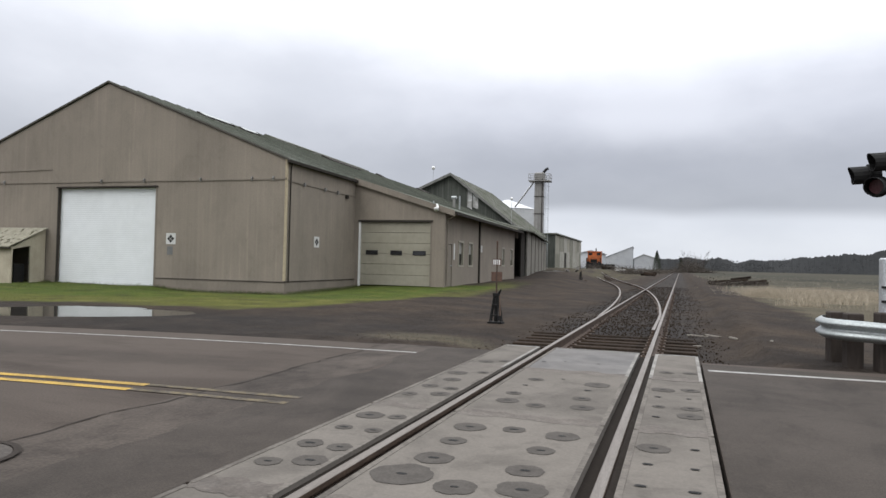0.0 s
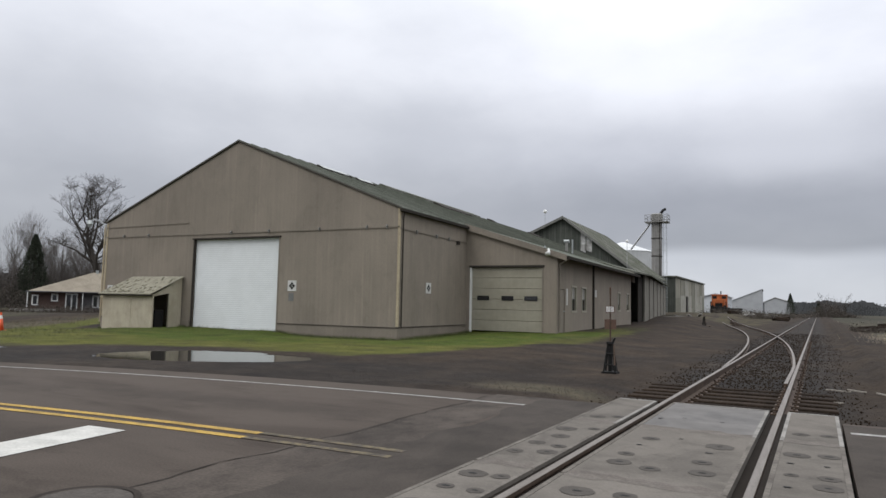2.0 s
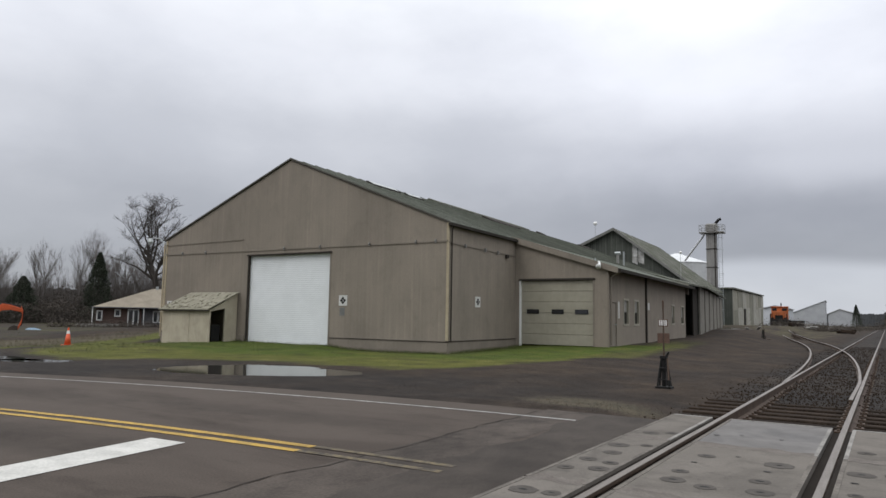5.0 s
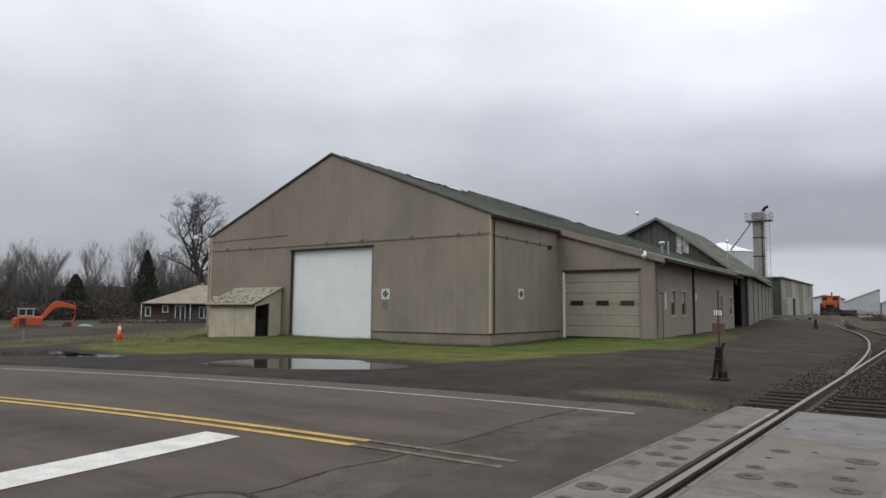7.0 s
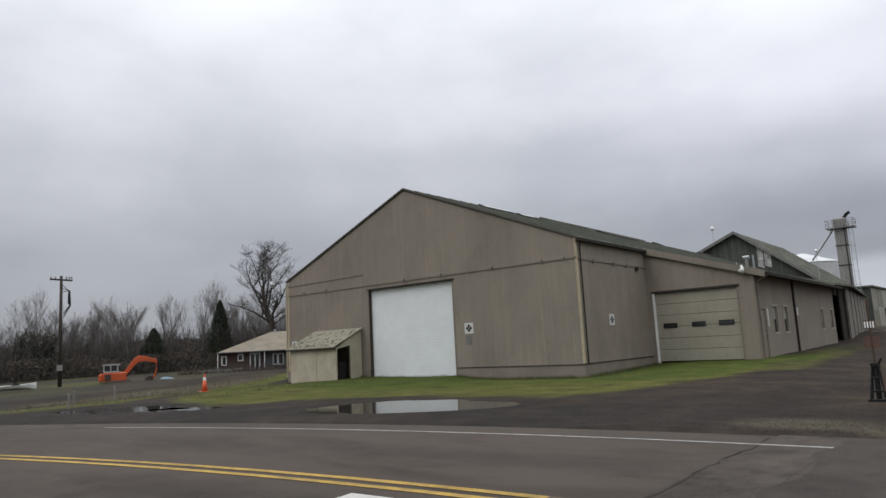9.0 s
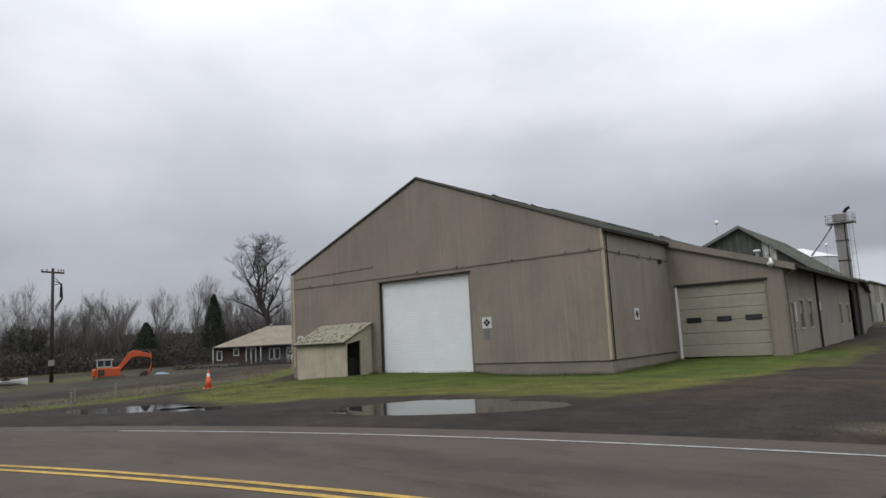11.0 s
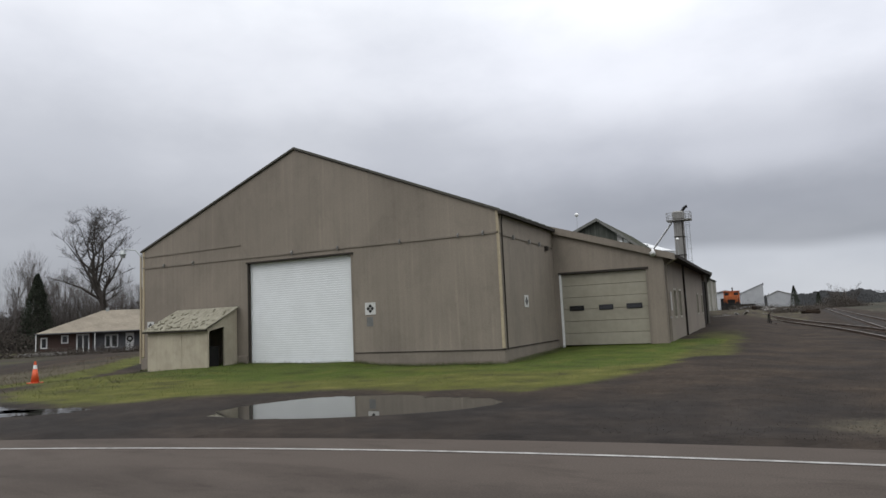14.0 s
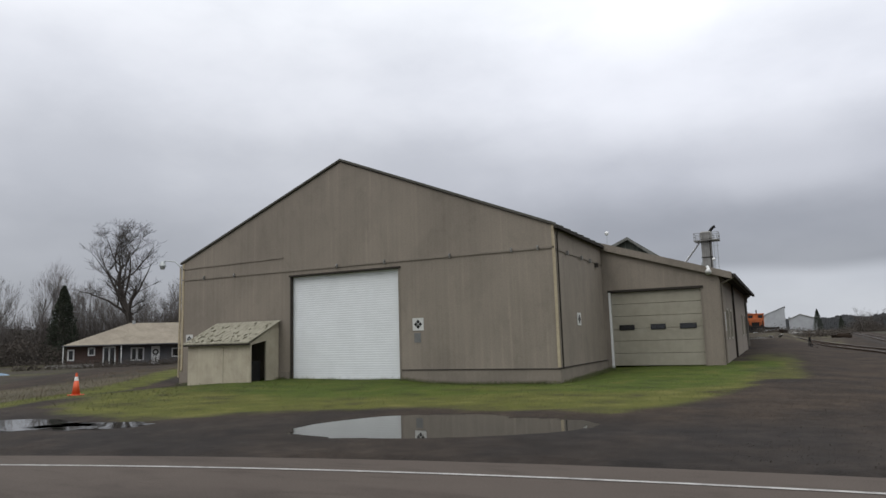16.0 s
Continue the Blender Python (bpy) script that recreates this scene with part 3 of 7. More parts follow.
def strip(name, mat, x_list, y_lo, y_hi, z, label, category, thick=0.0, kind="structure", parent=None, rows=1):
    """A sheet that follows the road's bend; y_lo and y_hi are offsets in the straight part, or functions of x."""
    f = lambda o, x: o(x) if callable(o) else o
    vs, fs = [], []
    n = rows + 1
    for x in x_list:
        for j in range(n):
            o = f(y_lo, x) + (f(y_hi, x) - f(y_lo, x)) * j / rows
            vs.append((x(o) if callable(x) else x, o + lane_far(x(o) if callable(x) else x), z))
    for i in range(len(x_list) - 1):
        for j in range(rows):
            a = i * n + j
            fs.append((a, a + n, a + n + 1, a + 1))
    if thick:
        k = len(vs)
        vs += [(a, b, c - thick) for a, b, c in vs]
        for i in range(len(x_list) - 1):
            fs.append((i * n, k + i * n, k + (i + 1) * n, (i + 1) * n))
            a, b = i * n + n - 1, (i + 1) * n + n - 1
            fs.append((a, b, k + b, k + a))
        for base in (0, (len(x_list) - 1) * n):
            for j in range(n - 1):
                fs.append((base + j, base + j + 1, k + base + j + 1, k + base + j))
    me = bpy.data.meshes.new(name)
    me.from_pydata(vs, [], fs)
    b = bmesh.new()
    b.from_mesh(me)
    if parent:
        return part(name, b, mat, parent, label)
    return solid(name, b, mat, label, category, kind=kind)


def side_of_track(u):
    return lambda o: TX + u / TCOS + o * math.tan(TH)


west = [side_of_track(-1.40)] + spans((-2.6, -32, -1.4), (-32, -120, -8))
east = [side_of_track(1.45)] + spans((2.2, 80, 6))
road = strip("road", ASPHALT, west, -4.0, 9.75, 0.0, "worn grey two-lane asphalt road with a rail crossing", "road", 0.14, rows=6)
strip("road", ASPHALT, east, -4.0, 9.75, 0.0, "worn grey asphalt road east of the rails", "road", 0.14, rows=6)
# darker resurfaced strip beside the crossing
pv = [(*on_track(-1.405, v)[:2], 0.004) for v in (-3.5, 1.0, 5.0, 9.7)]
pv += [(*on_track(-2.3 + 0.22 * fbm(v, 2.0, 0.9), v)[:2], 0.004) for v in (9.7 - 0.2 * i for i in range(67))]
raw("asphalt_patch", pv, [tuple(range(len(pv)))], ASPHALT_PATCH, "dark newer asphalt patched along the crossing panels", "asphalt", "structure")
seam = lambda v: -3.05 + 0.05 * fbm(v, 7.0, 0.8)
pv = [(*on_track(-2.25, v)[:2], 0.0022) for v in (-3.5, 1.0, 5.0, 9.7)]
pv += [(*on_track(seam(v), v)[:2], 0.0022) for v in (9.7 - 0.2 * i for i in range(67))]
raw("asphalt_patch", pv, [tuple(range(len(pv)))], ASPHALT_MID, "speckled older asphalt between seam and newer strip", "asphalt", "structure")
pv = [(*on_track(1.455, v)[:2], 0.004) for v in (-3.5, 1.0, 5.0, 9.7)]
pv += [(*on_track(8.0, v)[:2], 0.004) for v in (9.3, 5.0, 1.0, -3.5)]
raw("asphalt_patch", pv, [tuple(range(8))], ASPHALT_PATCH, "dark newer asphalt east of the crossing panels", "asphalt", "structure")
wx = spans((-3.1, -16.3, -1.2))
strip("white_edge_line", WHITE_LINE, wx, 8.96, 9.035, 0.006, "worn white line along the road's edge", "road marking")
wx = spans((-16.3, -32, -1.2), (-32, -80, -6))
strip("white_edge_line", WHITE_WORN, wx, 8.96, 9.035, 0.006, "almost worn-off white line along the road's bend", "road marking")
strip("white_edge_line", WHITE_LINE, spans((0.69, 40, 4)), 8.94, 9.06, 0.008, "worn white line along the road's edge", "road marking")
yx = spans((-4.7, -32, -1.2), (-32, -80, -6))
strip("yellow_centre_line", YELLOW, yx, 5.54, 5.65, 0.006, "bright yellow centre line painted on asphalt", "road marking", rows=1)
strip("yellow_centre_line", YELLOW, yx, 5.30, 5.41, 0.006, "bright yellow centre line painted on asphalt", "road marking", rows=1)
fx = spans((-3.05, -4.7, -0.5))
strip("faded_centre_line", YELLOW_OLD, fx, 5.56, 5.65, 0.008, "faded yellow centre line by the rails", "road marking")
strip("faded_centre_line", YELLOW_OLD, fx, 5.31, 5.40, 0.008, "faded yellow centre line by the rails", "road marking")
raw("stop_bar", [(-6.45, 4.97, 0.006), (-5.92, 4.99, 0.006), (-5.59, 1.9, 0.006), (-6.12, 1.9, 0.006)], [(0, 1, 2, 3)], STOP_WHITE, "wide white stop bar painted before the rails", "road marking", "structure")

CRACK = plain("tarred_crack", (0.036, 0.030, 0.026), 0.9, spec=0.1)
rg = random.Random(3)


def crack(pts, w, label):
    vs, fs = [], []
    path = []
    for (ax, ay), (bx, by) in zip(pts, pts[1:]):
        n = max(2, int(math.hypot(bx - ax, by - ay) / 0.18))
        path += [(ax + (bx - ax) * i / n + 0.10 * fbm(ay + (by - ay) * i / n, 4.0, 1.7) + rg.gauss(0, 0.008), ay + (by - ay) * i / n + rg.gauss(0, 0.012)) for i in range(n)]
    for i, (x, y) in enumerate(path):
        x2, y2 = path[min(i + 1, len(path) - 1)]
        x1, y1 = path[max(i - 1, 0)]
        l = math.hypot(x2 - x1, y2 - y1) or 1
        ox, oy = -(y2 - y1) / l * w * rg.uniform(0.0, 1), (x2 - x1) / l * w * rg.uniform(0.0, 1)
        vs += [(x - ox, y - oy, 0.0055), (x + ox, y + oy, 0.0055)]
        if i:
            fs.append((2 * i - 2, 2 * i - 1, 2 * i + 1, 2 * i))
    raw("crack_seal", vs, fs, CRACK, label, "crack", "structure")


crack([tuple(on_track(-3.05, v)[:2]) for v in (0.0, 3.0, 6.2, 9.6)], 0.017, "dark sealed crack running along the crossing")

# ---- puddles ----
WATER = bpy.data.materials.new("muddy_rain_water")
WATER.use_nodes = True
pb = WATER.node_tree.nodes["Principled BSDF"]
pb.inputs["Base Color"].default_value = (0.035, 0.033, 0.030, 1)
pb.inputs["Roughness"].default_value = 0.02
pb.inputs["IOR"].default_value = 1.33
pb.inputs["Specular IOR Level"].default_value = 1.0


def puddle(cx, cy, rx, ry, turn, z, seed, label, ragged=0.28):
    c, s = math.cos(turn), math.sin(turn)
    vs = [(cx, cy, z)]
    n = 200
    for i in range(n):
        t = 2 * math.pi * i / n
        k = 1 + ragged * noise.fractal(Vector((2.2 * math.cos(t), 2.2 * math.sin(t), seed)), 1.0, 2.0, 4)
        k += 0.5 * ragged * noise.fractal(Vector((9 * math.cos(t), 9 * math.sin(t), seed + 3)), 1.0, 2.0, 4)
        k *= 1 - 0.22 * max(0.0, math.sin(2 * t)) * (1 if math.cos(t) > 0 else 0)
        a, b = rx * k * math.cos(t), ry * k * math.sin(t)
        vs.append((cx + a * c - b * s, cy + a * s + b * c, z))
    return raw("puddle", vs, [(0, i + 1, (i + 1) % n + 1) for i in range(n)], WATER, label, "puddle")


for k, (cx, cy, rx, ry, an) in enumerate(PUDDLES):
    puddle(cx, cy, rx * 1.22, ry * 1.22, an, -0.022, 2.0 + 5 * k, ("long shallow rain puddle reflecting the white door", "shallow rain puddle at the road's shoulder", "small ragged puddle beside a larger one")[k], (0.24, 0.55, 0.5)[k])

# ---- track ----
RAIL_H = 0.17


def rail_bar(name, centre, mat_side, mat_top, parent, step=1):
    """A rail with foot, web and head swept along a list of points at the top of the rail; the polished strip is its own part."""
    prof = [(-0.065, -RAIL_H), (0.065, -RAIL_H), (0.065, -RAIL_H + 0.012), (0.010, -RAIL_H + 0.03), (0.010, -0.045), (0.034, -0.036), (0.034, -0.004), (-0.034, -0.004), (-0.034, -0.036), (-0.010, -0.045), (-0.010, -RAIL_H + 0.03), (-0.065, -RAIL_H + 0.012)]
    top = [(-0.033, -0.0035), (-0.026, 0.0), (0.026, 0.0), (0.033, -0.0035)]
    for nm, pr, mat, closed, par in ((name, prof, mat_side, True, parent), ("rail_head", top, mat_top, False, None)):
        bm = bmesh.new()
        rings = []
        for i, p in enumerate(centre):
            q0, q1 = centre[max(0, i - 1)], centre[min(len(centre) - 1, i + 1)]
            d = (q1 - q0).normalized()
            r = Vector((d.y, -d.x, 0)).normalized()
            rings.append([bm.verts.new(p + r * a + Vector((0, 0, b))) for a, b in pr])
        m = len(pr)
        for r0, r1 in zip(rings, rings[1:]):
            for k in range(m if closed else m - 1):
                bm.faces.new((r0[k], r0[(k + 1) % m], r1[(k + 1) % m], r1[k]))
        if closed:
            bm.faces.new(rings[0][::-1])
            bm.faces.new(rings[-1])
        ob = part(nm, bm, mat, par or last)
        last = ob
    return last


def diverge(v):
    """How far the siding has swung left of the main track at v."""
    s = v - 12.5
    if s < 45:
        return 0.0 if s < 0 else 0.0018 * s * s
    return 3.645 + 0.162 * (min(s, 80) - 45) + 0.125 * max(0.0, s - 80)


main_track = thing("main_track", on_track(0, 5, -0.2), "straight steel main line on dark timber ties in ballast", "railway track")
for u in (-0.7525, 0.7525):
    rail_bar("rail", [on_track(u, v) for v in spans((-8, 30, 4), (30, 420, 15), (420, 1500, 120))], RAIL_SIDE, RAIL_TOP, main_track)
siding = thing("siding_track", on_track(-0.3, 30, -0.2), "rusty siding rails curving off towards the warehouse yard", "railway track")


def siding_pt(u, v):
    p = on_track(u - diverge(v), v)
    p.z = 0.7 * smooth01(60, 130, v)
    return p


for u, v0 in ((-0.7525, 17.5), (0.7525, 14.5)):
    shift = 0.085 if u > 0 else -0.07
    pts = [on_track(u + (-shift if v < 19 else 0) * smooth01(20, 14, v) - diverge(v) - 0.0, v) if v < 60 else siding_pt(u, v) for v in spans((v0, 60, 1.5), (60, 215, 5))]
    rail_bar("rail", pts, RAIL_SIDE, RAIL_TOP, siding)

# ---- warehouse ----
X0, X1, Y0, Y1, XR = -31.6, -13.83, 24.05, 70.0, -22.72
EAVE, RIDGE = 5.27, 8.84
SLOPE = (RIDGE - EAVE) / (X1 - XR)
warehouse = thing("warehouse", (XR, Y0, 0), "long taupe gabled warehouse with a mossy green roof", "warehouse")
bm = bmesh.new()
prism(bm, [(X0, -0.4), (-25.32, -0.4), (-25.32, 4.25), (X0, 4.25)], 0, Y0, Y0 + 0.2)
prism(bm, [(-20.0, -0.4), (X1, -0.4), (X1, 4.25), (-20.0, 4.25)], 0, Y0, Y0 + 0.2)
prism(bm, [(X0, 4.25), (X1, 4.25), (X1, EAVE), (XR, RIDGE - 0.02), (X0, EAVE)], 0, Y0, Y0 + 0.2)
wall_s = part("gable_wall", bm, SIDING, warehouse)
part("side_wall", one_box(X1 - 0.2, X1, Y0 + 0.2, Y1, -0.4, EAVE), SIDING, warehouse)
part("side_wall", one_box(X0, X0 + 0.2, Y0 + 0.2, Y1, -0.4, EAVE), SIDING, warehouse)
bm = bmesh.new()
prism(bm, [(X0, -0.4), (X1, -0.4), (X1, EAVE), (XR, RIDGE - 0.02), (X0, EAVE)], 0, Y1, Y1 + 0.2)
part("gable_wall", bm, SIDING, warehouse)


def roof_slab(name, a, b, y0, y1, thick, mat, parent, rib=0.9, label=""):
    """A sloped slab between (x, z) points a (high) and b (low), with raised battens running down it."""
    bm = bmesh.new()
    prism(bm, [a, b, (b[0], b[1] - thick), (a[0], a[1] - thick)], 0, y0, y1)
    ob = part(name, bm, mat, parent, label)
    n = int((y1 - y0) / rib)
    bm = bmesh.new()
    for i in range(n + 1):
        y = y0 + (y1 - y0) * i / n
        w = 0.03
        prism(bm, [(a[0], a[1] + 0.035), (b[0], b[1] + 0.035), (b[0], b[1] - 0.01), (a[0], a[1] - 0.01)], 0, max(y0, y - w), min(y1, y + w))
    part("roof_seam", bm, mat, ob)
    return ob


over = 0.12
EDGE_DARK = material("grey_brown_roof_edge", (0.090, 0.082, 0.070), (0.055, 0.052, 0.044), rough=0.85, scale=2)
roof_slab("roof", (XR, RIDGE + 0.08), (X1 + over, EAVE + 0.08 - SLOPE * over), Y0 - 0.05, Y1 + 0.3, 0.07, ROOF, warehouse)
roof_slab("roof", (XR, RIDGE + 0.08), (X0 - over, EAVE + 0.08 - SLOPE * over), Y0 - 0.05, Y1 + 0.3, 0.07, ROOF, warehouse)
bm = bmesh.new()
for sx in (-1, 1):
    xe = X1 + over if sx > 0 else X0 - over
    prism(bm, [(XR, RIDGE + 0.085), (xe, EAVE + 0.085 - SLOPE * over), (xe, EAVE + 0.02 - SLOPE * over), (XR, RIDGE + 0.02)], 0, Y0 - 0.08, Y0 - 0.05)
part("barge_board", bm, EDGE_DARK, warehouse)
# bands on the gable wall
bm = bmesh.new()
box(bm, X0 - 0.02, X1 + 0.02, Y0 - 0.035, Y0, 4.47, 4.53)
box(bm, X1, X1 + 0.035, Y0 + 0.0, 30.76, 4.42, 4.48)
part("wall_band", bm, SKIRT, warehouse)
bm = bmesh.new()
prism(bm, [(X0, 4.98), (-25.7, 5.06), (-25.7, 5.11), (X0, 5.03)], 0, Y0 - 0.03, Y0)
part("wall_band", bm, SKIRT, warehouse)
for a in ((-19.96, X1 + 0.05, Y0 - 0.06, Y0, -0.3, 0.34), (X0 - 0.05, -25.36, Y0 - 0.06, Y0, -0.3, 0.34), (X1, X1 + 0.06, Y0 + 0.001, 30.76, -0.3, 0.36)):
    part("skirting", one_box(*a), SKIRT, warehouse, bevel=0.01)
part("drip_edge", one_box(X1, X1 + 0.09, Y0 - 0.09, 30.76, 0.375, 0.392), DARK_TRIM, warehouse)
part("drip_edge", one_box(-19.96, X1 + 0.09, Y0 - 0.09, Y0, 0.355, 0.372), DARK_TRIM, warehouse)
bm = bmesh.new()
box(bm, X1 - 0.055, X1 + 0.03, Y0 - 0.035, Y0 + 0.0, 0.4, EAVE + 0.02)
box(bm, X1 + 0.0, X1 + 0.03, Y0 + 0.0, Y0 + 0.07, 0.4, EAVE)
part("corner_trim", bm, TRIM_TAN, warehouse, "cream painted corner board")
part("corner_trim", one_box(X0 - 0.03, X0 + 0.1, Y0 - 0.03, Y0, 0.4, EAVE), TRIM_TAN, warehouse)
# gutter and downpipe on the east side
bm = bmesh.new()
box(bm, X1 + 0.06, X1 + 0.20, Y0 - 0.1, 30.8, EAVE - 0.13, EAVE - 0.02)
part("gutter", bm, DARK_TRIM, warehouse)
bm = bmesh.new()
pipe(bm, [(X1 + 0.12, Y0 + 0.2, EAVE - 0.1), (X1 + 0.06, Y0 + 0.22, EAVE - 0.35), (X1 + 0.06, Y0 + 0.22, 0.35)], 0.028)
part("downpipe", bm, DARK_TRIM, warehouse)
# roof lights: raised translucent strips near the ridge
SKYL = plain("fogged_roof_light", (0.35, 0.37, 0.36), 0.35)
for y, ln, dx, wide, glaze in ((28.7, 2.5, 1.05, 0.55, SKYL), (31.4, 1.5, 1.7, 0.4, SKYL), (41.9, 4.8, 1.25, 0.9, DARK_TRIM), (54.5, 1.2, 0.1, 0.5, DARK_TRIM), (64.2, 2.8, 0.5, 0.8, DARK_TRIM)):
    bm = bmesh.new()
    za, zb = RIDGE + 0.08 - SLOPE * dx, RIDGE + 0.08 - SLOPE * (dx + wide)
    prism(bm, [(XR + dx, za + 0.12), (XR + dx + wide, zb + 0.08), (XR + dx + wide, zb), (XR + dx, za)], 0, y, y + ln)
    kerb = part("roof_light", bm, DARK_TRIM, warehouse)
    bm = bmesh.new()
    prism(bm, [(XR + dx + 0.05, za + 0.125), (XR + dx + wide - 0.05, zb + 0.10), (XR + dx + wide - 0.05, zb + 0.08), (XR + dx + 0.05, za + 0.105)], 0, y + 0.06, y + ln - 0.06)
    part("glazing", bm, glaze, kerb)
# newer sheets lapped over the ridge
bm = bmesh.new()
prism(bm, [(XR - 0.5, RIDGE - 0.02), (XR, RIDGE + 0.21), (XR + 0.75, RIDGE - 0.09), (XR + 0.75, RIDGE - 0.25), (XR, RIDGE + 0.06)], 0, 36.8, 51.5)
part("ridge_sheet", bm, ROOF_2, warehouse, "paler sheets lapped over the ridge")
# conduit clips and small lamps along the band
for i, x in enumerate((-30.2, -28.4, -22.9, -20.65, -17.82, -15.38, -14.4)):
    bm = bmesh.new()
    box(bm, x - 0.03, x + 0.03, Y0 - 0.09, Y0 - 0.03, 4.44, 4.60)
    tube(bm, (x, Y0 - 0.09, 4.56), (x, Y0 - 0.14, 4.50), 0.035, 0.02, 8)
    part("wall_hook", bm, STEEL_GREY, warehouse)
for y in (25.4, 27.3, 28.6):
    part("wall_hook", one_box(X1 + 0.03, X1 + 0.12, y - 0.03, y + 0.03, 4.34, 4.5), STEEL_GREY, warehouse)
bm = bmesh.new()
box(bm, X1 + 0.0, X1 + 0.12, 29.55, 29.75, 4.25, 4.42)
part("junction_box", bm, DARK_TRIM, warehouse)
# left gutter pipe with its yard lamp
bm = bmesh.new()
pipe(bm, [(X0 - 0.1, Y0 - 0.05, EAVE - 0.1), (X0 - 0.1, Y0 - 0.05, 0.1)], 0.045)
part("downpipe", bm, TRIM_TAN, warehouse)
bm = bmesh.new()
pipe(bm, [(X0, Y0 - 0.1, 5.05), (X0 - 0.3, Y0 - 0.2, 5.38), (X0 - 0.75, Y0 - 0.3, 5.45), (X0 - 0.95, Y0 - 0.35, 5.40)], 0.025)
arm = part("lamp_arm", bm, GALV, warehouse)
bm = bmesh.new()
tube(bm, (X0 - 0.95, Y0 - 0.35, 5.42), (X0 - 0.95, Y0 - 0.35, 5.22), 0.09, 0.17, 12)
tube(bm, (X0 - 0.95, Y0 - 0.35, 5.22), (X0 - 0.95, Y0 - 0.35, 5.06), 0.13, 0.10, 12)
part("lamp_head", bm, GALV, arm, "galvanised yard lamp head")

# large white sectional door
DX0, DX1, DZ0, DZ1 = -25.3, -20.02, 0.02, 4.23
big_door = thing("roller_door", (-22.66, Y0 + 0.1, 0), "large closed white ribbed roller door", "garage door")
rows = 46
bm = bmesh.new()
for i in range(rows):
    z0 = DZ0 + (DZ1 - DZ0) * i / rows
    h = (DZ1 - DZ0) / rows
    prism(bm, [(Y0 + 0.140, z0), (Y0 + 0.1358, z0 + 0.15 * h), (Y0 + 0.1348, z0 + 0.5 * h), (Y0 + 0.1358, z0 + 0.85 * h), (Y0 + 0.140, z0 + h)], 0, DX0 + 0.03, DX1 - 0.03, "x")
part("curtain", bm, WHITE_DOOR, big_door)
part("bottom_bar", one_box(DX0 + 0.03, DX1 - 0.03, Y0 + 0.125, Y0 + 0.16, -0.05, 0.05), WHITE_DOOR, big_door)
part("track", one_box(DX0 - 0.02, DX0 + 0.05, Y0 - 0.02, Y0 + 0.05, 0.0, DZ1), DARK_TRIM, big_door)
part("track", one_box(DX1 - 0.05, DX1 + 0.02, Y0 - 0.02, Y0 + 0.05, 0.0, DZ1), SKIRT, big_door)
part("lintel_hood", one_box(DX0 - 0.06, DX1 + 0.06, Y0 - 0.07, Y0 + 0.02, DZ1 + 0.0, DZ1 + 0.065), DARK_TRIM, big_door)

# hazard placards: white diamond signs
PLACARD = plain("white_sign_face", (0.56, 0.555, 0.53), 0.5)


def placard(at, facing, s, label):
    """A square board with four dark diamonds round a pale middle; facing -y or +x."""
    e = thing("placard", at, label, "sign", "placards on the warehouse")
    x, y, z = at
    put = (lambda a, d, b: (x + a, y - d, z + b)) if facing == "-y" else (lambda a, d, b: (x + d, y + a, z + b))

    def slab(pts, d0, d1):
        bm = bmesh.new()
        lo, hi = [bm.verts.new(put(a, d0, b)) for a, b in pts], [bm.verts.new(put(a, d1, b)) for a, b in pts]
        bm.faces.new(lo)
        bm.faces.new(hi)
        for i in range(len(pts)):
            j = (i + 1) % len(pts)
            bm.faces.new((lo[i], lo[j], hi[j], hi[i]))
        return bm
    board = part("board", slab([(-s, -s), (s, -s), (s, s), (-s, s)], 0.0, 0.02), PLACARD, e)
    k = s * 0.34
    for cx, cz in ((0, 1), (1, 0), (0, -1), (-1, 0)):
        ox, oz = cx * s * 0.40, cz * s * 0.40
        part("diamond", slab([(ox - k, oz), (ox, oz - k), (ox + k, oz), (ox, oz + k)], 0.021, 0.024), BLACK, board)
    return e


placard((-19.24, Y0 - 0.002, 2.04), "-y", 0.235, "square white hazard placard with dark diamonds on taupe siding")
placard((X1 + 0.002, 26.72, 2.06), "+x", 0.235, "square white hazard placard with dark diamonds on the side wall")
placard((-31.1, Y0 - 0.002, 1.80), "-y", 0.20, "square white hazard placard above the lean-to shed")
part_b = one_box(-19.42, -19.14, Y0 - 0.012, Y0 - 0.002, 1.36, 1.72)
solid("notice_plate", part_b, plain("grey_notice", (0.15, 0.15, 0.145), 0.6), "small faded grey notice below the placard", "sign")

# ---- lean-to ----
LX, LY0, LY1 = -9.17, 30.78, 48.9
leanto = thing("lean_to", (-11.5, LY0, 0), "taupe lean-to with a tan garage door and side windows", "lean-to")
lz = lambda x: 5.22 + (3.80 - 5.22) * (x - X1) / (LX - X1)
bm = bmesh.new()
G0, G1, GZ0, GZ1 = -13.56, -9.86, 0.12, 3.22
prism(bm, [(X1, -0.4), (G0, -0.4), (G0, GZ1), (X1, GZ1)], 0, LY0, LY0 + 0.18)
part("front_wall", bm, SIDING, leanto)
bm = bmesh.new()
prism(bm, [(G1, -0.4), (LX, -0.4), (LX, GZ1), (G1, GZ1)], 0, LY0, LY0 + 0.18)
part("front_wall", bm, SIDING, leanto)
bm = bmesh.new()
prism(bm, [(X1, GZ1), (LX, GZ1), (LX, lz(LX)), (X1, lz(X1))], 0, LY0, LY0 + 0.18)
part("front_wall", bm, SIDING, leanto)
PALE_PANEL = plain("dusty_blind", (0.27, 0.26, 0.235), 0.7)
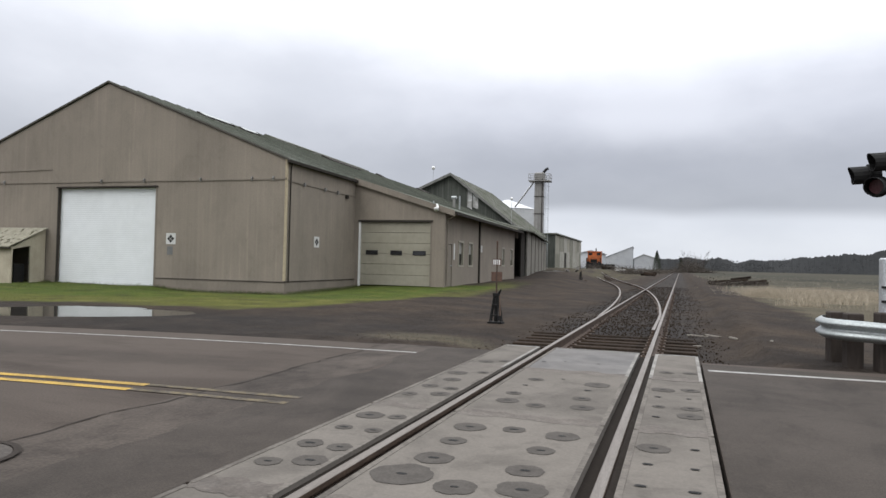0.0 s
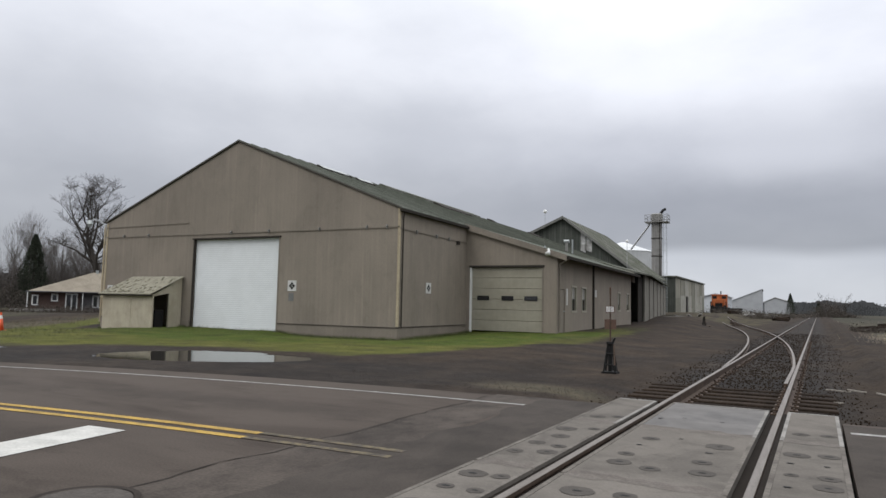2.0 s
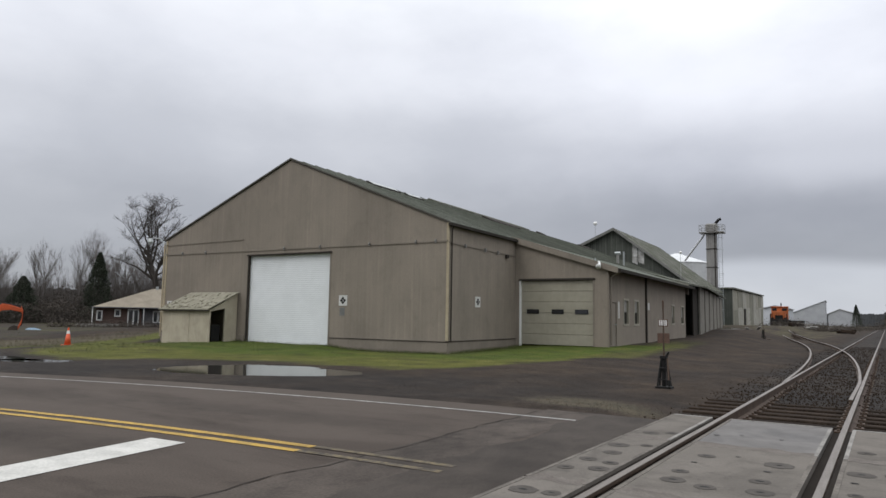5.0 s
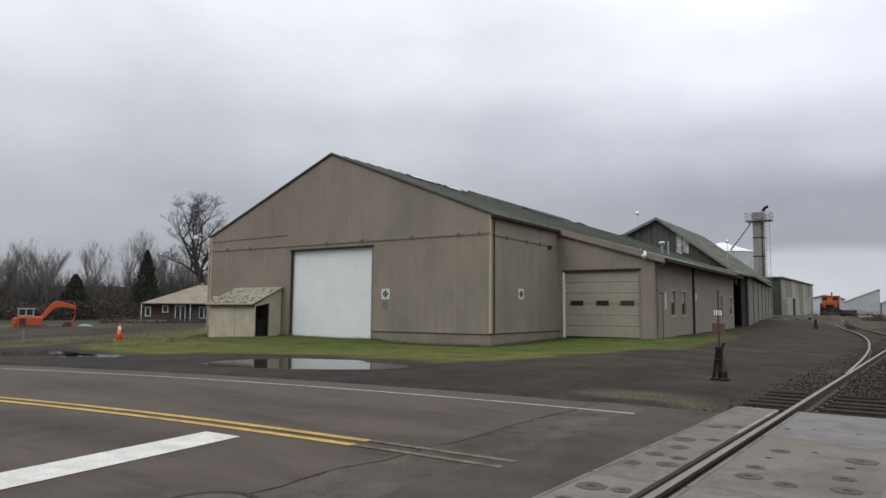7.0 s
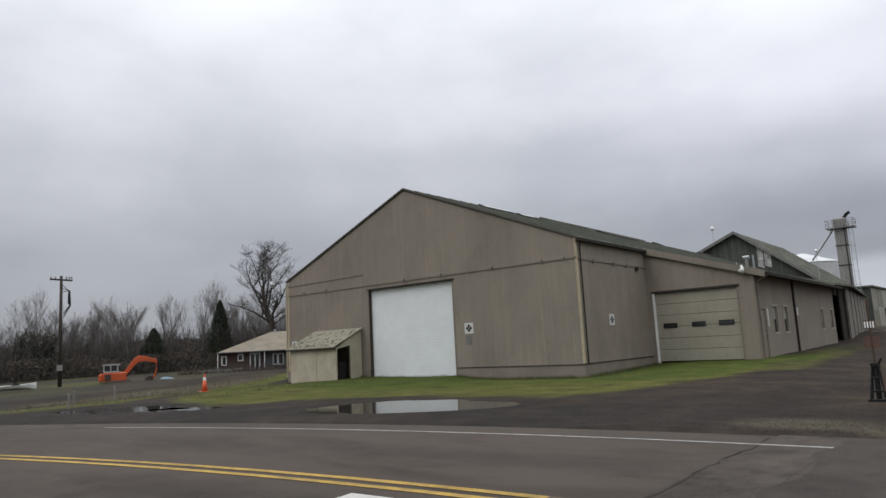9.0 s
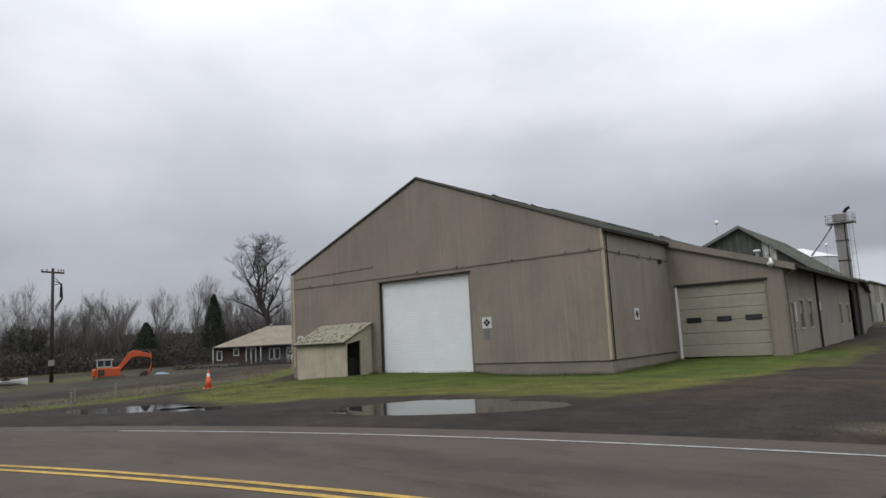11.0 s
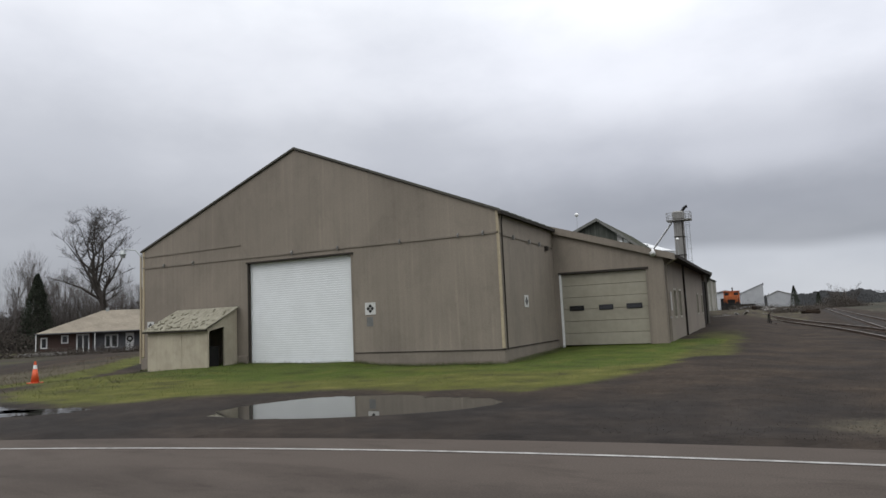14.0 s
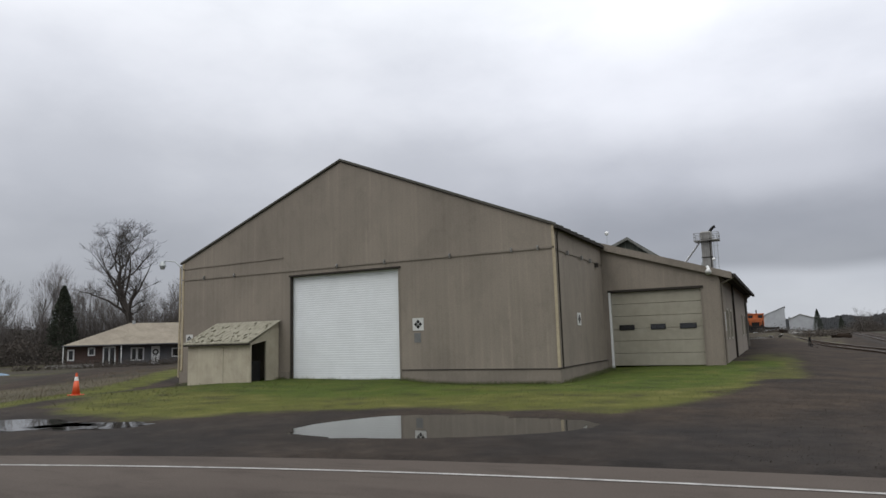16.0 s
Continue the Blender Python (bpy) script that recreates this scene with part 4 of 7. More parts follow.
# side wall with door and window openings
openings = [(31.25, 32.1, 0.0, 2.2), (33.3, 34.2, 1.15, 2.38), (35.3, 36.2, 1.15, 2.38), (44.3, 45.1, 1.2, 2.35), (47.2, 48.1, 1.2, 2.35)]
bm = bmesh.new()
cur = LY0 + 0.18
for a, b, za, zb in openings:
    box(bm, LX - 0.18, LX, cur, a, -0.4, 3.78)
    box(bm, LX - 0.18, LX, a, b, zb, 3.78)
    box(bm, LX - 0.18, LX, a, b, -0.4, za if za else 0.12)
    cur = b
box(bm, LX - 0.18, LX, cur, LY1, -0.4, 3.78)
part("side_wall", bm, SIDING, leanto)
part("wall_post", one_box(LX, LX + 0.09, 37.6, 37.75, 0.1, 3.7), DARK_TRIM, leanto)
part("end_wall", one_box(X1, LX, LY1 - 0.18, LY1, -0.4, 3.7), SIDING, leanto)
for k, (a, b, za, zb) in enumerate(openings):
    if za == 0.0:
        d = part("side_door", one_box(LX - 0.10, LX - 0.04, a + 0.03, b - 0.03, 0.13, 2.17), SKIRT, leanto, "taupe painted side door")
        bm = bmesh.new()
        tube(bm, (LX - 0.04, b - 0.12, 1.15), (LX + 0.04, b - 0.12, 1.15), 0.03, 0.03, 8)
        part("door_knob", bm, GALV, d)
        continue
    w = part("window", one_box(LX - 0.12, LX - 0.09, a + 0.02, b - 0.02, za + 0.02, zb - 0.02), GLASS_DARK, leanto)
    bm = bmesh.new()
    for y0, y1, z0, z1 in ((a - 0.06, a + 0.04, za - 0.06, zb + 0.06), (b - 0.04, b + 0.06, za - 0.06, zb + 0.06), (a + 0.04, b - 0.04, za - 0.06, za + 0.04), (a + 0.04, b - 0.04, zb - 0.04, zb + 0.06)):
        box(bm, LX - 0.08, LX + 0.025, y0, y1, z0, z1)
    part("window_frame", bm, TAN_DOOR, w, "pale window frame")
    zm = za + (zb - za) * (0.5 if a < 40 else 0.35)
    part("blind", one_box(LX - 0.089, LX - 0.075, a + 0.05, b - 0.05, zm, zb - 0.05), PALE_PANEL, w, "pale blind drawn half way")
part("wall_sign", one_box(LX, LX + 0.02, 38.2, 38.5, 1.95, 2.35), PLACARD, leanto, "small white sign")
part("wall_sign", one_box(LX, LX + 0.02, 32.35, 32.55, 1.45, 2.25), PLACARD, leanto, "narrow white notice by the side door")
bm = bmesh.new()
prism(bm, [(X1, lz(X1) + 0.16), (LX + 0.5, lz(LX + 0.5) + 0.10), (LX + 0.5, lz(LX + 0.5) - 0.02), (X1, lz(X1) + 0.0)], 0, LY0 - 0.1, LY1 + 0.15)
part("roof", bm, ROOF, leanto)
bm = bmesh.new()
prism(bm, [(X1 - 0.3, lz(X1 - 0.3) + 0.18), (LX + 0.5, lz(LX + 0.5) + 0.12), (LX + 0.5, lz(LX + 0.5) - 0.15), (X1 - 0.0, lz(X1) - 0.13)], 0, LY0 - 0.16, LY0 - 0.10)
part("barge_board", bm, SKIRT, leanto)
bm = bmesh.new()
box(bm, LX + 0.5, LX + 0.62, LY0 - 0.1, LY1 + 0.15, lz(LX + 0.5) - 0.08, lz(LX + 0.5) + 0.06)
part("gutter", bm, DARK_TRIM, leanto)
bm = bmesh.new()
pipe(bm, [(LX + 0.55, LY0 + 0.0, lz(LX + 0.5) - 0.08), (LX + 0.06, LY0 + 0.25, 3.35), (LX + 0.06, LY0 + 0.25, 0.2)], 0.04)
part("downpipe", bm, SKIRT, leanto)
part("eave_board", one_box(LX + 0.02, LX + 0.5, LY0, LY1 + 0.4, lz(LX) - 0.12, lz(LX) - 0.09), DARK_TRIM, leanto)
part("corner_trim", one_box(LX - 0.02, LX + 0.03, LY0 - 0.03, LY0 + 0.12, 0.1, 3.5), SKIRT, leanto)
# tan sectional door
gd = thing("garage_door", (-11.7, LY0 + 0.1, GZ0), "closed tan sectional garage door with three small dark windows", "garage door")
ph = (GZ1 - GZ0) / 6
for i in range(6):
    z0 = GZ0 + ph * i
    bm = bmesh.new()
    box(bm, G0 + 0.03, G1 - 0.03, LY0 + 0.08, LY0 + 0.13, z0 + 0.006, z0 + ph - 0.006)
    panel = part("panel", bm, TAN_DOOR, gd, bevel=0.012)
    bm = bmesh.new()
    box(bm, G0 + 0.03, G1 - 0.03, LY0 + 0.074, LY0 + 0.081, z0 + ph * 0.47, z0 + ph * 0.53)
    part("panel_rib", bm, TAN_DOOR, panel)
for a, b in ((-13.22, -12.63), (-11.93, -11.37), (-10.77, -10.16)):
    bm = bmesh.new()
    box(bm, a - 0.02, b + 0.02, LY0 + 0.055, LY0 + 0.08, 1.61, 1.83)
    w = part("window", bm, BLACK, gd, "narrow dark door window")
    part("pane", one_box(a, b, LY0 + 0.048, LY0 + 0.055, 1.63, 1.81), GLASS_DARK, w)
part("jamb", one_box(G0 - 0.05, G0 + 0.03, LY0 - 0.03, LY0 + 0.1, 0.05, GZ1), WHITE_PAINT, gd, "white painted door jamb")
part("jamb", one_box(G1 - 0.03, G1 + 0.04, LY0 - 0.02, LY0 + 0.1, 0.05, GZ1), SKIRT, gd)
part("head_trim", one_box(G0 - 0.08, G1 + 0.08, LY0 - 0.05, LY0 + 0.1, GZ1, GZ1 + 0.09), DARK_TRIM, gd)

# ---- lean-to's small fittings ----
flood = thing("flood_lamp", (-9.45, LY0 - 0.16, 4.0), "white flood lamp on the lean-to's gable", "lamp")
bm = bmesh.new()
tube(bm, (-9.5, LY0 - 0.18, 3.93), (-9.5, LY0 - 0.42, 3.80), 0.05, 0.13, 12)
part("reflector", bm, WHITE_PAINT, flood, smooth=True)
bm = bmesh.new()
tube(bm, (-9.55, LY0 - 0.16, 4.06), (-9.5, LY0 - 0.22, 3.93), 0.05, 0.06, 10)
part("housing", bm, WHITE_PAINT, flood)
bm = bmesh.new()
tube(bm, (-9.72, LY0 - 0.17, 4.1), (-9.72, LY0 - 0.17, 4.22), 0.03, 0.03, 8)
part("photocell", bm, GALV, flood)
vent = thing("vent_pipe", (-15.2, 53.6, 5.85), "galvanised twin vent pipe on the warehouse roof", "vent")
bm = bmesh.new()
tube(bm, (-15.2, 53.6, 5.7), (-15.2, 53.6, 6.62), 0.11, 0.11, 12)
flue = part("flue", bm, STEEL_GREY, vent)
bm = bmesh.new()
tube(bm, (-15.42, 53.6, 6.72), (-14.98, 53.6, 6.72), 0.13, 0.13, 12)
part("cap", bm, GALV, flue)
bm = bmesh.new()
tube(bm, (-14.75, 53.7, 5.55), (-14.75, 53.7, 6.85), 0.07, 0.07, 10)
part("flue", bm, GALV, vent)

# ---- open bay and ribbed bay beyond the lean-to ----
bay = thing("loading_bay", (-11.5, 57, 0.3), "dark open loading bay with ribbed grey wall beyond it", "loading bay")
GREY_BOARD = material("grey_batten_wall", (0.225, 0.208, 0.176), (0.13, 0.12, 0.10), rough=0.85, scale=0.7, streak=0.3)
BA, BB = Vector((-9.45, 55.4, 0)), Vector((-12.05, 86.0, 0))
BD = (BB - BA).normalized()
BN = Vector((BD.y, -BD.x, 0))


def bay_box(a0, a1, n0, n1, z0, z1):
    """Along the ribbed wall, out from its face, up."""
    bm = bmesh.new()
    q = [bm.verts.new(BA + BD * a + BN * n + Vector((0, 0, z))) for z in (z0, z1) for a, n in ((a0, n0), (a1, n0), (a1, n1), (a0, n1))]
    for f in ((3, 2, 1, 0), (4, 5, 6, 7), (0, 1, 5, 4), (1, 2, 6, 5), (2, 3, 7, 6), (3, 0, 4, 7)):
        bm.faces.new([q[i] for i in f])
    return bm


part("back_wall", one_box(-13.6, -13.45, 49.0, 71.3, -0.3, 5.0), GREEN_WALL, bay)
part("wall", bay_box(0.2, 30.7, -0.2, 0.0, -0.3, 4.1), GREEN_WALL, bay)
part("wall", one_box(-13.4, -9.7, 55.3, 55.48, -0.3, 4.1), GREEN_WALL, bay)
part("end_wall", one_box(-13.4, -12.3, 85.8, 86.0, -0.3, 4.3), GREY_BOARD, bay)
for i in range(6):
    part("pilaster", bay_box(0.05 + 5.0 * i, 0.05 + 5.0 * i + 3.9, 0.0, 0.12, -0.1, 4.05), GREY_BOARD, bay)
bm = bmesh.new()
rings = [[bm.verts.new(p) for p in ((-13.75, y, zr), (x, y, ze), (x, y, ze - 0.13), (-13.75, y, zr - 0.18))] for x, y, ze, zr in ((-8.95, 49.1, 4.02, 5.36), (-9.0, 56.6, 4.14, 5.36), (-11.75, 87.0, 4.26, 5.0))]
for r0, r1 in zip(rings, rings[1:]):
    for i in range(4):
        bm.faces.new((r0[i], r0[(i + 1) % 4], r1[(i + 1) % 4], r1[i]))
bm.faces.new(rings[0])
bm.faces.new(rings[-1])
part("roof", bm, ROOF_2, bay)
bm = bmesh.new()
prism(bm, [(-13.7, 4.6), (-9.0, 3.2), (-9.0, 3.90), (-13.7, 5.22)], 0, 49.08, 49.2)
part("infill_wall", bm, SIDING, bay)
part("sliding_door", one_box(-9.62, -9.52, 53.6, 55.3, 0.2, 3.9), DARK_TRIM, bay)
ball = thing("roof_mast", (-11.7, 60.5, 4.8), "thin rod with a white bulb above the bay roof", "antenna")
bm = bmesh.new()
tube(bm, (-11.7, 60.5, 4.5), (-11.7, 60.5, 7.2), 0.02, 0.016, 6)
part("rod", bm, GALV, ball)
bm = bmesh.new()
bmesh.ops.create_icosphere(bm, subdivisions=2, radius=0.13, matrix=pose(-11.7, 60.5, 7.3))
part("bulb", bm, WHITE_PAINT, ball, smooth=True)

# ---- tall green barn behind ----
barn = thing("barn", (-20.6, 72, 0.5), "tall barn with dark green gable and weathered mossy roof", "barn")
BY0, BY1 = 71.5, 91.5
bm = bmesh.new()
prism(bm, [(-31.0, 0.0), (-13.4, 0.0), (-13.4, 5.5), (-20.6, 11.05), (-31.0, 6.4)], 0, BY0, BY0 + 0.25)
part("gable_wall", bm, GREEN_WALL, barn)
part("side_wall", one_box(-13.65, -13.4, BY0 + 0.25, BY1, 0, 5.4), GREEN_WALL, barn)
bm = bmesh.new()
prism(bm, [(-31.0, 0.0), (-13.4, 0.0), (-13.4, 5.5), (-20.6, 11.05), (-31.0, 6.4)], 0, BY1 - 0.25, BY1)
part("gable_wall", bm, GREEN_WALL, barn)
roof_slab("roof", (-20.6, 11.2), (-12.7, 5.10), BY0 - 0.5, BY1 + 0.4, 0.15, ROOF_2, barn, rib=1.2)
roof_slab("roof", (-20.6, 11.2), (-31.6, 6.3), BY0 - 0.5, BY1 + 0.4, 0.15, ROOF_2, barn, rib=1.2)
bm = bmesh.new()
prism(bm, [(-20.6, 11.26), (-12.7, 5.16), (-12.7, 4.86), (-20.6, 10.96)], 0, BY0 - 0.56, BY0 - 0.5)
prism(bm, [(-20.6, 11.26), (-31.6, 6.36), (-31.6, 6.06), (-20.6, 10.96)], 0, BY0 - 0.56, BY0 - 0.5)
part("barge_board", bm, material("grey_barge_board", (0.17, 0.17, 0.155), rough=0.85, scale=2), barn)
BROKEN = material("white_broken_panel", (0.62, 0.62, 0.60), (0.20, 0.19, 0.17), rough=0.7, scale=1.3, amount=0.9)
for a, b in ((-18.72, -18.2), (-18.1, -17.52)):
    prism_h = [(a, 7.5), (b, 7.25), (b, 8.62 + (-17.52 - b) * 0.78), (a, 8.62 + (-17.52 - a) * 0.70)]
    bm = bmesh.new()
    prism(bm, prism_h, 0, BY0 - 0.06, BY0)
    part("window", bm, BROKEN, barn, "whitened broken window panel")
mast = thing("roof_mast", (-22.9, 71.9, 9.9), "thin mast with a white bulb above the barn", "antenna")
bm = bmesh.new()
tube(bm, (-22.87, 71.92, 9.6), (-22.87, 71.92, 11.8), 0.025, 0.02, 6)
part("rod", bm, GALV, mast)
bm = bmesh.new()
bmesh.ops.create_icosphere(bm, subdivisions=2, radius=0.22, matrix=pose(-22.87, 71.92, 11.95))
part("bulb", bm, WHITE_PAINT, mast, smooth=True)

# ---- bucket elevator tower, spout and tank ----
tower = thing("elevator_tower", (-16.4, 109, 0.9), "grey steel grain elevator leg with caged ladder and platform", "grain elevator")
TWX, TWY = -16.4, 109.0
for z0, z1 in ((0.6, 5.2), (5.22, 9.6), (9.62, 12.4), (12.42, 14.9)):
    part("leg_section", one_box(TWX - 0.80, TWX + 0.62, TWY - 0.7, TWY + 0.7, z0, z1), STEEL_GREY, tower, bevel=0.03)
for z in (5.2, 9.6, 12.4):
    part("flange", one_box(TWX - 0.86, TWX + 0.68, TWY - 0.76, TWY + 0.76, z - 0.05, z + 0.07), DARK_TRIM, tower)
bm = bmesh.new()
tube(bm, (TWX + 0.45, TWY - 0.75, 0.6), (TWX + 0.45, TWY - 0.75, 15.2), 0.07, 0.07, 8)
part("cable_pipe", bm, DARK_TRIM, tower)
bm = bmesh.new()
for dx in (0.95, 1.45):
    tube(bm, (TWX + dx, TWY - 0.5, 0.8), (TWX + dx, TWY - 0.5, 16.0), 0.035, 0.035, 6)
for i in range(46):
    tube(bm, (TWX + 0.95, TWY - 0.5, 1.0 + i * 0.32), (TWX + 1.45, TWY - 0.5, 1.0 + i * 0.32), 0.02, 0.02, 5)
for i in range(7):
    z = 3.2 + i * 1.8
    pts = [(TWX + 1.2 + 0.42 * math.cos(a), TWY - 0.5 - 0.75 * math.sin(a), z) for a in (math.pi * k / 8 for k in range(9))]
    pipe(bm, pts, 0.025, 5)
part("ladder", bm, GALV, tower)
part("platform", one_box(TWX - 1.75, TWX + 1.75, TWY - 1.2, TWY + 1.2, 14.85, 15.0), STEEL_GREY, tower)
bm = bmesh.new()
for z in (15.5, 16.05):
    pipe(bm, [(TWX - 1.7, TWY - 1.15, z), (TWX + 1.7, TWY - 1.15, z), (TWX + 1.7, TWY + 1.15, z), (TWX - 1.7, TWY + 1.15, z), (TWX - 1.7, TWY - 1.15, z)], 0.035, 6)
for dx in (-1.7, -0.85, 0, 0.85, 1.7):
    for dy in (-1.15, 1.15):
        tube(bm, (TWX + dx, TWY + dy, 15.0), (TWX + dx, TWY + dy, 16.05), 0.035, 0.035, 6)
part("railing", bm, STEEL_GREY, tower)
bm = bmesh.new()
box(bm, TWX - 0.85, TWX + 0.75, TWY - 0.75, TWY + 0.75, 15.0, 16.3)
part("head_box", bm, STEEL_GREY, tower, bevel=0.15)
bm = bmesh.new()
pipe(bm, [(TWX + 0.4, TWY, 16.2), (TWX + 0.95, TWY, 16.9), (TWX + 1.3, TWY, 17.0)], 0.22, 10)
part("discharge_elbow", bm, BLACK, tower, "black bent pipe")
bm = bmesh.new()
pipe(bm, [(TWX - 0.9, TWY - 0.2, 15.1), (TWX - 1.3, TWY - 0.2, 14.4), (-20.9, TWY + 2.4, 11.0)], 0.15, 10)
part("spout", bm, plain("bright_spout_metal", (0.75, 0.76, 0.77), 0.35, metal=0.3), tower, "shiny sloping spout")
TANK_WHITE = material("chalky_white_tank", (0.62, 0.63, 0.63), (0.48, 0.49, 0.49), rough=0.7, scale=0.4, streak=0.12, spec=0.2)
tank = thing("storage_tank", (-23.3, 117, 0.9), "white round grain tank with a low conical roof", "tank")
bm = bmesh.new()
tube(bm, (-23.3, 117, 0.6), (-23.3, 117, 10.9), 5.3, 5.3, 48)
part("shell", bm, TANK_WHITE, tank, smooth=False)
bm = bmesh.new()
tube(bm, (-23.3, 117, 10.9), (-23.3, 117, 12.7), 5.4, 0.4, 48)
part("roof", bm, TANK_WHITE, tank)

# ---- pale sheeted shed beyond ----
shed2 = thing("sheeted_shed", (-16.4, 158, 0.8), "long shed of stained pale sheets with dark gable", "shed")
SA, SB = Vector((-15.2, 120.0, 0)), Vector((-17.6, 198.0, 0))
SD = (SB - SA).normalized()
SN = Vector((SD.y, -SD.x, 0))
SHEETS = [material("weathered_sheet", c, d, rough=0.8, scale=0.5, streak=0.4, grooves=0.6) for c, d in (((0.33, 0.315, 0.255), (0.21, 0.195, 0.15)), ((0.40, 0.385, 0.33), (0.25, 0.235, 0.19)), ((0.25, 0.24, 0.19), (0.15, 0.145, 0.11)))]


def shed_box(a0, a1, n0, n1, z0, z1, rise_=0.02):
    """Along the shed's long side, out from it, up; its top climbs with the ground."""
    bm = bmesh.new()
    q = [bm.verts.new(SA + SD * a + SN * n + Vector((0, 0, z + (rise_ * a if z > 2 else 0)))) for z in (z0, z1) for a, n in ((a0, n0), (a1, n0), (a1, n1), (a0, n1))]
    for f in ((3, 2, 1, 0), (4, 5, 6, 7), (0, 1, 5, 4), (1, 2, 6, 5), (2, 3, 7, 6), (3, 0, 4, 7)):
        bm.faces.new([q[i] for i in f])
    return bm


part("end_wall", shed_box(-0.3, 0.0, -9.0, 0.05, 0.2, 7.1), GREEN_WALL, shed2)
part("side_wall", shed_box(0.0, 78.0, -0.3, 0.0, 0.2, 6.7), FAR_WALL, shed2)
for i in range(9):
    a = 0.05 + i * 8.66
    part("sheet", shed_box(a, a + 8.5, 0.0, 0.06 + 0.03 * (i % 3), 3.4 + 0.4 * (i % 2), 6.75), SHEETS[(i * 2) % 3], shed2)
    part("sheet", shed_box(a, a + 8.5, 0.0, 0.05 + 0.04 * (i % 2), 0.5, 3.35 + 0.4 * (i % 2)), SHEETS[1 if i % 4 else 2], shed2)
part("roof", shed_box(-0.6, 78.5, -9.5, 0.35, 6.85, 7.1), ROOF_2, shed2)
part("side_door", shed_box(20.0, 23.0, 0.1, 0.2, 0.6, 3.6), DARK_TRIM, shed2)
for k in range(4):
    bm = bmesh.new()
    obox(bm, pose(-9.2 + 0.5 * k, 72 + 2.6 * k, 0.62, 0, 6 * k, 20 + 30 * k), 2.2, 0.25, 0.12)
    solid("scrap_board", bm, FOUNDATION, "pale scrap board lying by the shed", "board", "scrap boards by the shed")

# ---- far yard ----
WHITE_FAR = material("dull_white_sheeting", (0.52, 0.54, 0.56), (0.40, 0.42, 0.44), rough=0.6, scale=0.3, grooves=0.5)
# distance haze is put into this grey, paler than the sheets themselves
GREY_FAR = material("hazed_grey_sheeting", (0.38, 0.39, 0.40), (0.29, 0.30, 0.31), rough=0.6, scale=0.3, grooves=0.5)


def far_shed(name, x0, x1, y0, y1, z0, ze, zr, peak, wall, roof, label):
    e = thing(name, ((x0 + x1) / 2, y0, z0), label, "shed")
    xp = x0 + (x1 - x0) * peak
    bm = bmesh.new()
    prism(bm, [(x0, z0), (x1, z0), (x1, ze), (xp, zr), (x0, ze)] if 0 < peak < 1 else ([(x0, z0), (x1, z0), (x1, zr), (x0, ze)] if peak == 1 else [(x0, z0), (x1, z0), (x1, ze), (x0, zr)]), 0, y0, y1)
    part("wall", bm, wall, e)
    bm = bmesh.new()
    line = [(x0 - 0.4, ze - 0.1), (xp, zr + 0.05), (x1 + 0.4, ze - 0.1)] if 0 < peak < 1 else ([(x0 - 0.4, ze), (x1 + 0.4, zr)] if peak == 1 else [(x0 - 0.4, zr), (x1 + 0.4, ze)])
    prism(bm, [(a, b + 0.3) for a, b in line] + [(a, b + 0.05) for a, b in line[::-1]], 0, y0 - 0.4, y1 + 0.4)
    part("roof", bm, roof, e)
    w = (x1 - x0)
    part("doorway", one_box(x0 + w * 0.3, x0 + w * 0.6, y0 - 0.15, y0, z0, z0 + (ze - z0) * 0.72), BLACK if wall is WHITE_FAR else GREY_FAR, e)
    return e


far_shed("white_shed", -20.5, -13.0, 226, 245, 0.6, 5.6, 6.4, 0.5, WHITE_FAR, GREY_FAR, "distant dull white metal shed in the yard")
far_shed("grey_hangar", -23.0, -6.9, 430, 470, 0.4, 7.2, 14.2, 1, GREY_FAR, GREY_FAR, "distant grey shed with a rising shed roof")
far_shed("low_shed", -5.2, 7.4, 390, 420, 0.4, 6.2, 8.6, 0.4, GREY_FAR, FAR_WALL, "distant low grey gabled shed")

loco = thing("rail_machine", (-14.6, 205, 0.7), "orange and black rail locomotive parked on the siding", "locomotive")
LXc, LYc, LZ = -14.2, 203.0, 0.75
box_parts = [("frame", BLACK, (-1.5, 1.5, 0, 14, 0.9, 1.5)), ("cab", LOCO_ORANGE, (-1.5, 1.5, 2.6, 5.2, 1.5, 4.6)), ("hood", LOCO_ORANGE, (-1.15, 1.15, 0.2, 2.6, 1.5, 3.5)), ("hood", LOCO_ORANGE, (-1.1, 1.1, 5.2, 13.0, 1.5, 3.7)), ("pilot", BLACK, (-1.6, 1.6, -0.4, 0.0, 0.2, 1.6)), ("cab_roof", LOCO_ORANGE, (-1.65, 1.65, 2.4, 5.4, 4.6, 4.8)), ("truck", BLACK, (-1.3, 1.3, 1.0, 4.0, 0.1, 0.9)), ("truck", BLACK, (-1.3, 1.3, 9.5, 12.5, 0.1, 0.9)), ("flat_deck", BLACK, (1.5, 4.2, 6.0, 12.0, 0.7, 1.3))]
for nm, mt, (a, b, c, d, e0, f0) in box_parts:
    part(nm, one_box(LXc + a * 1.35, LXc + b * 1.35, LYc + c, LYc + d, LZ + e0 * 1.08, LZ + f0 * 1.08), mt, loco, bevel=0.06)
for dx in (-1.2, 1.2):
    part("window", one_box(LXc + dx - 0.55, LXc + dx + 0.55, LYc + 2.52, LYc + 2.6, LZ + 4.0, LZ + 4.7), GLASS_DARK, loco)
bm = bmesh.new()
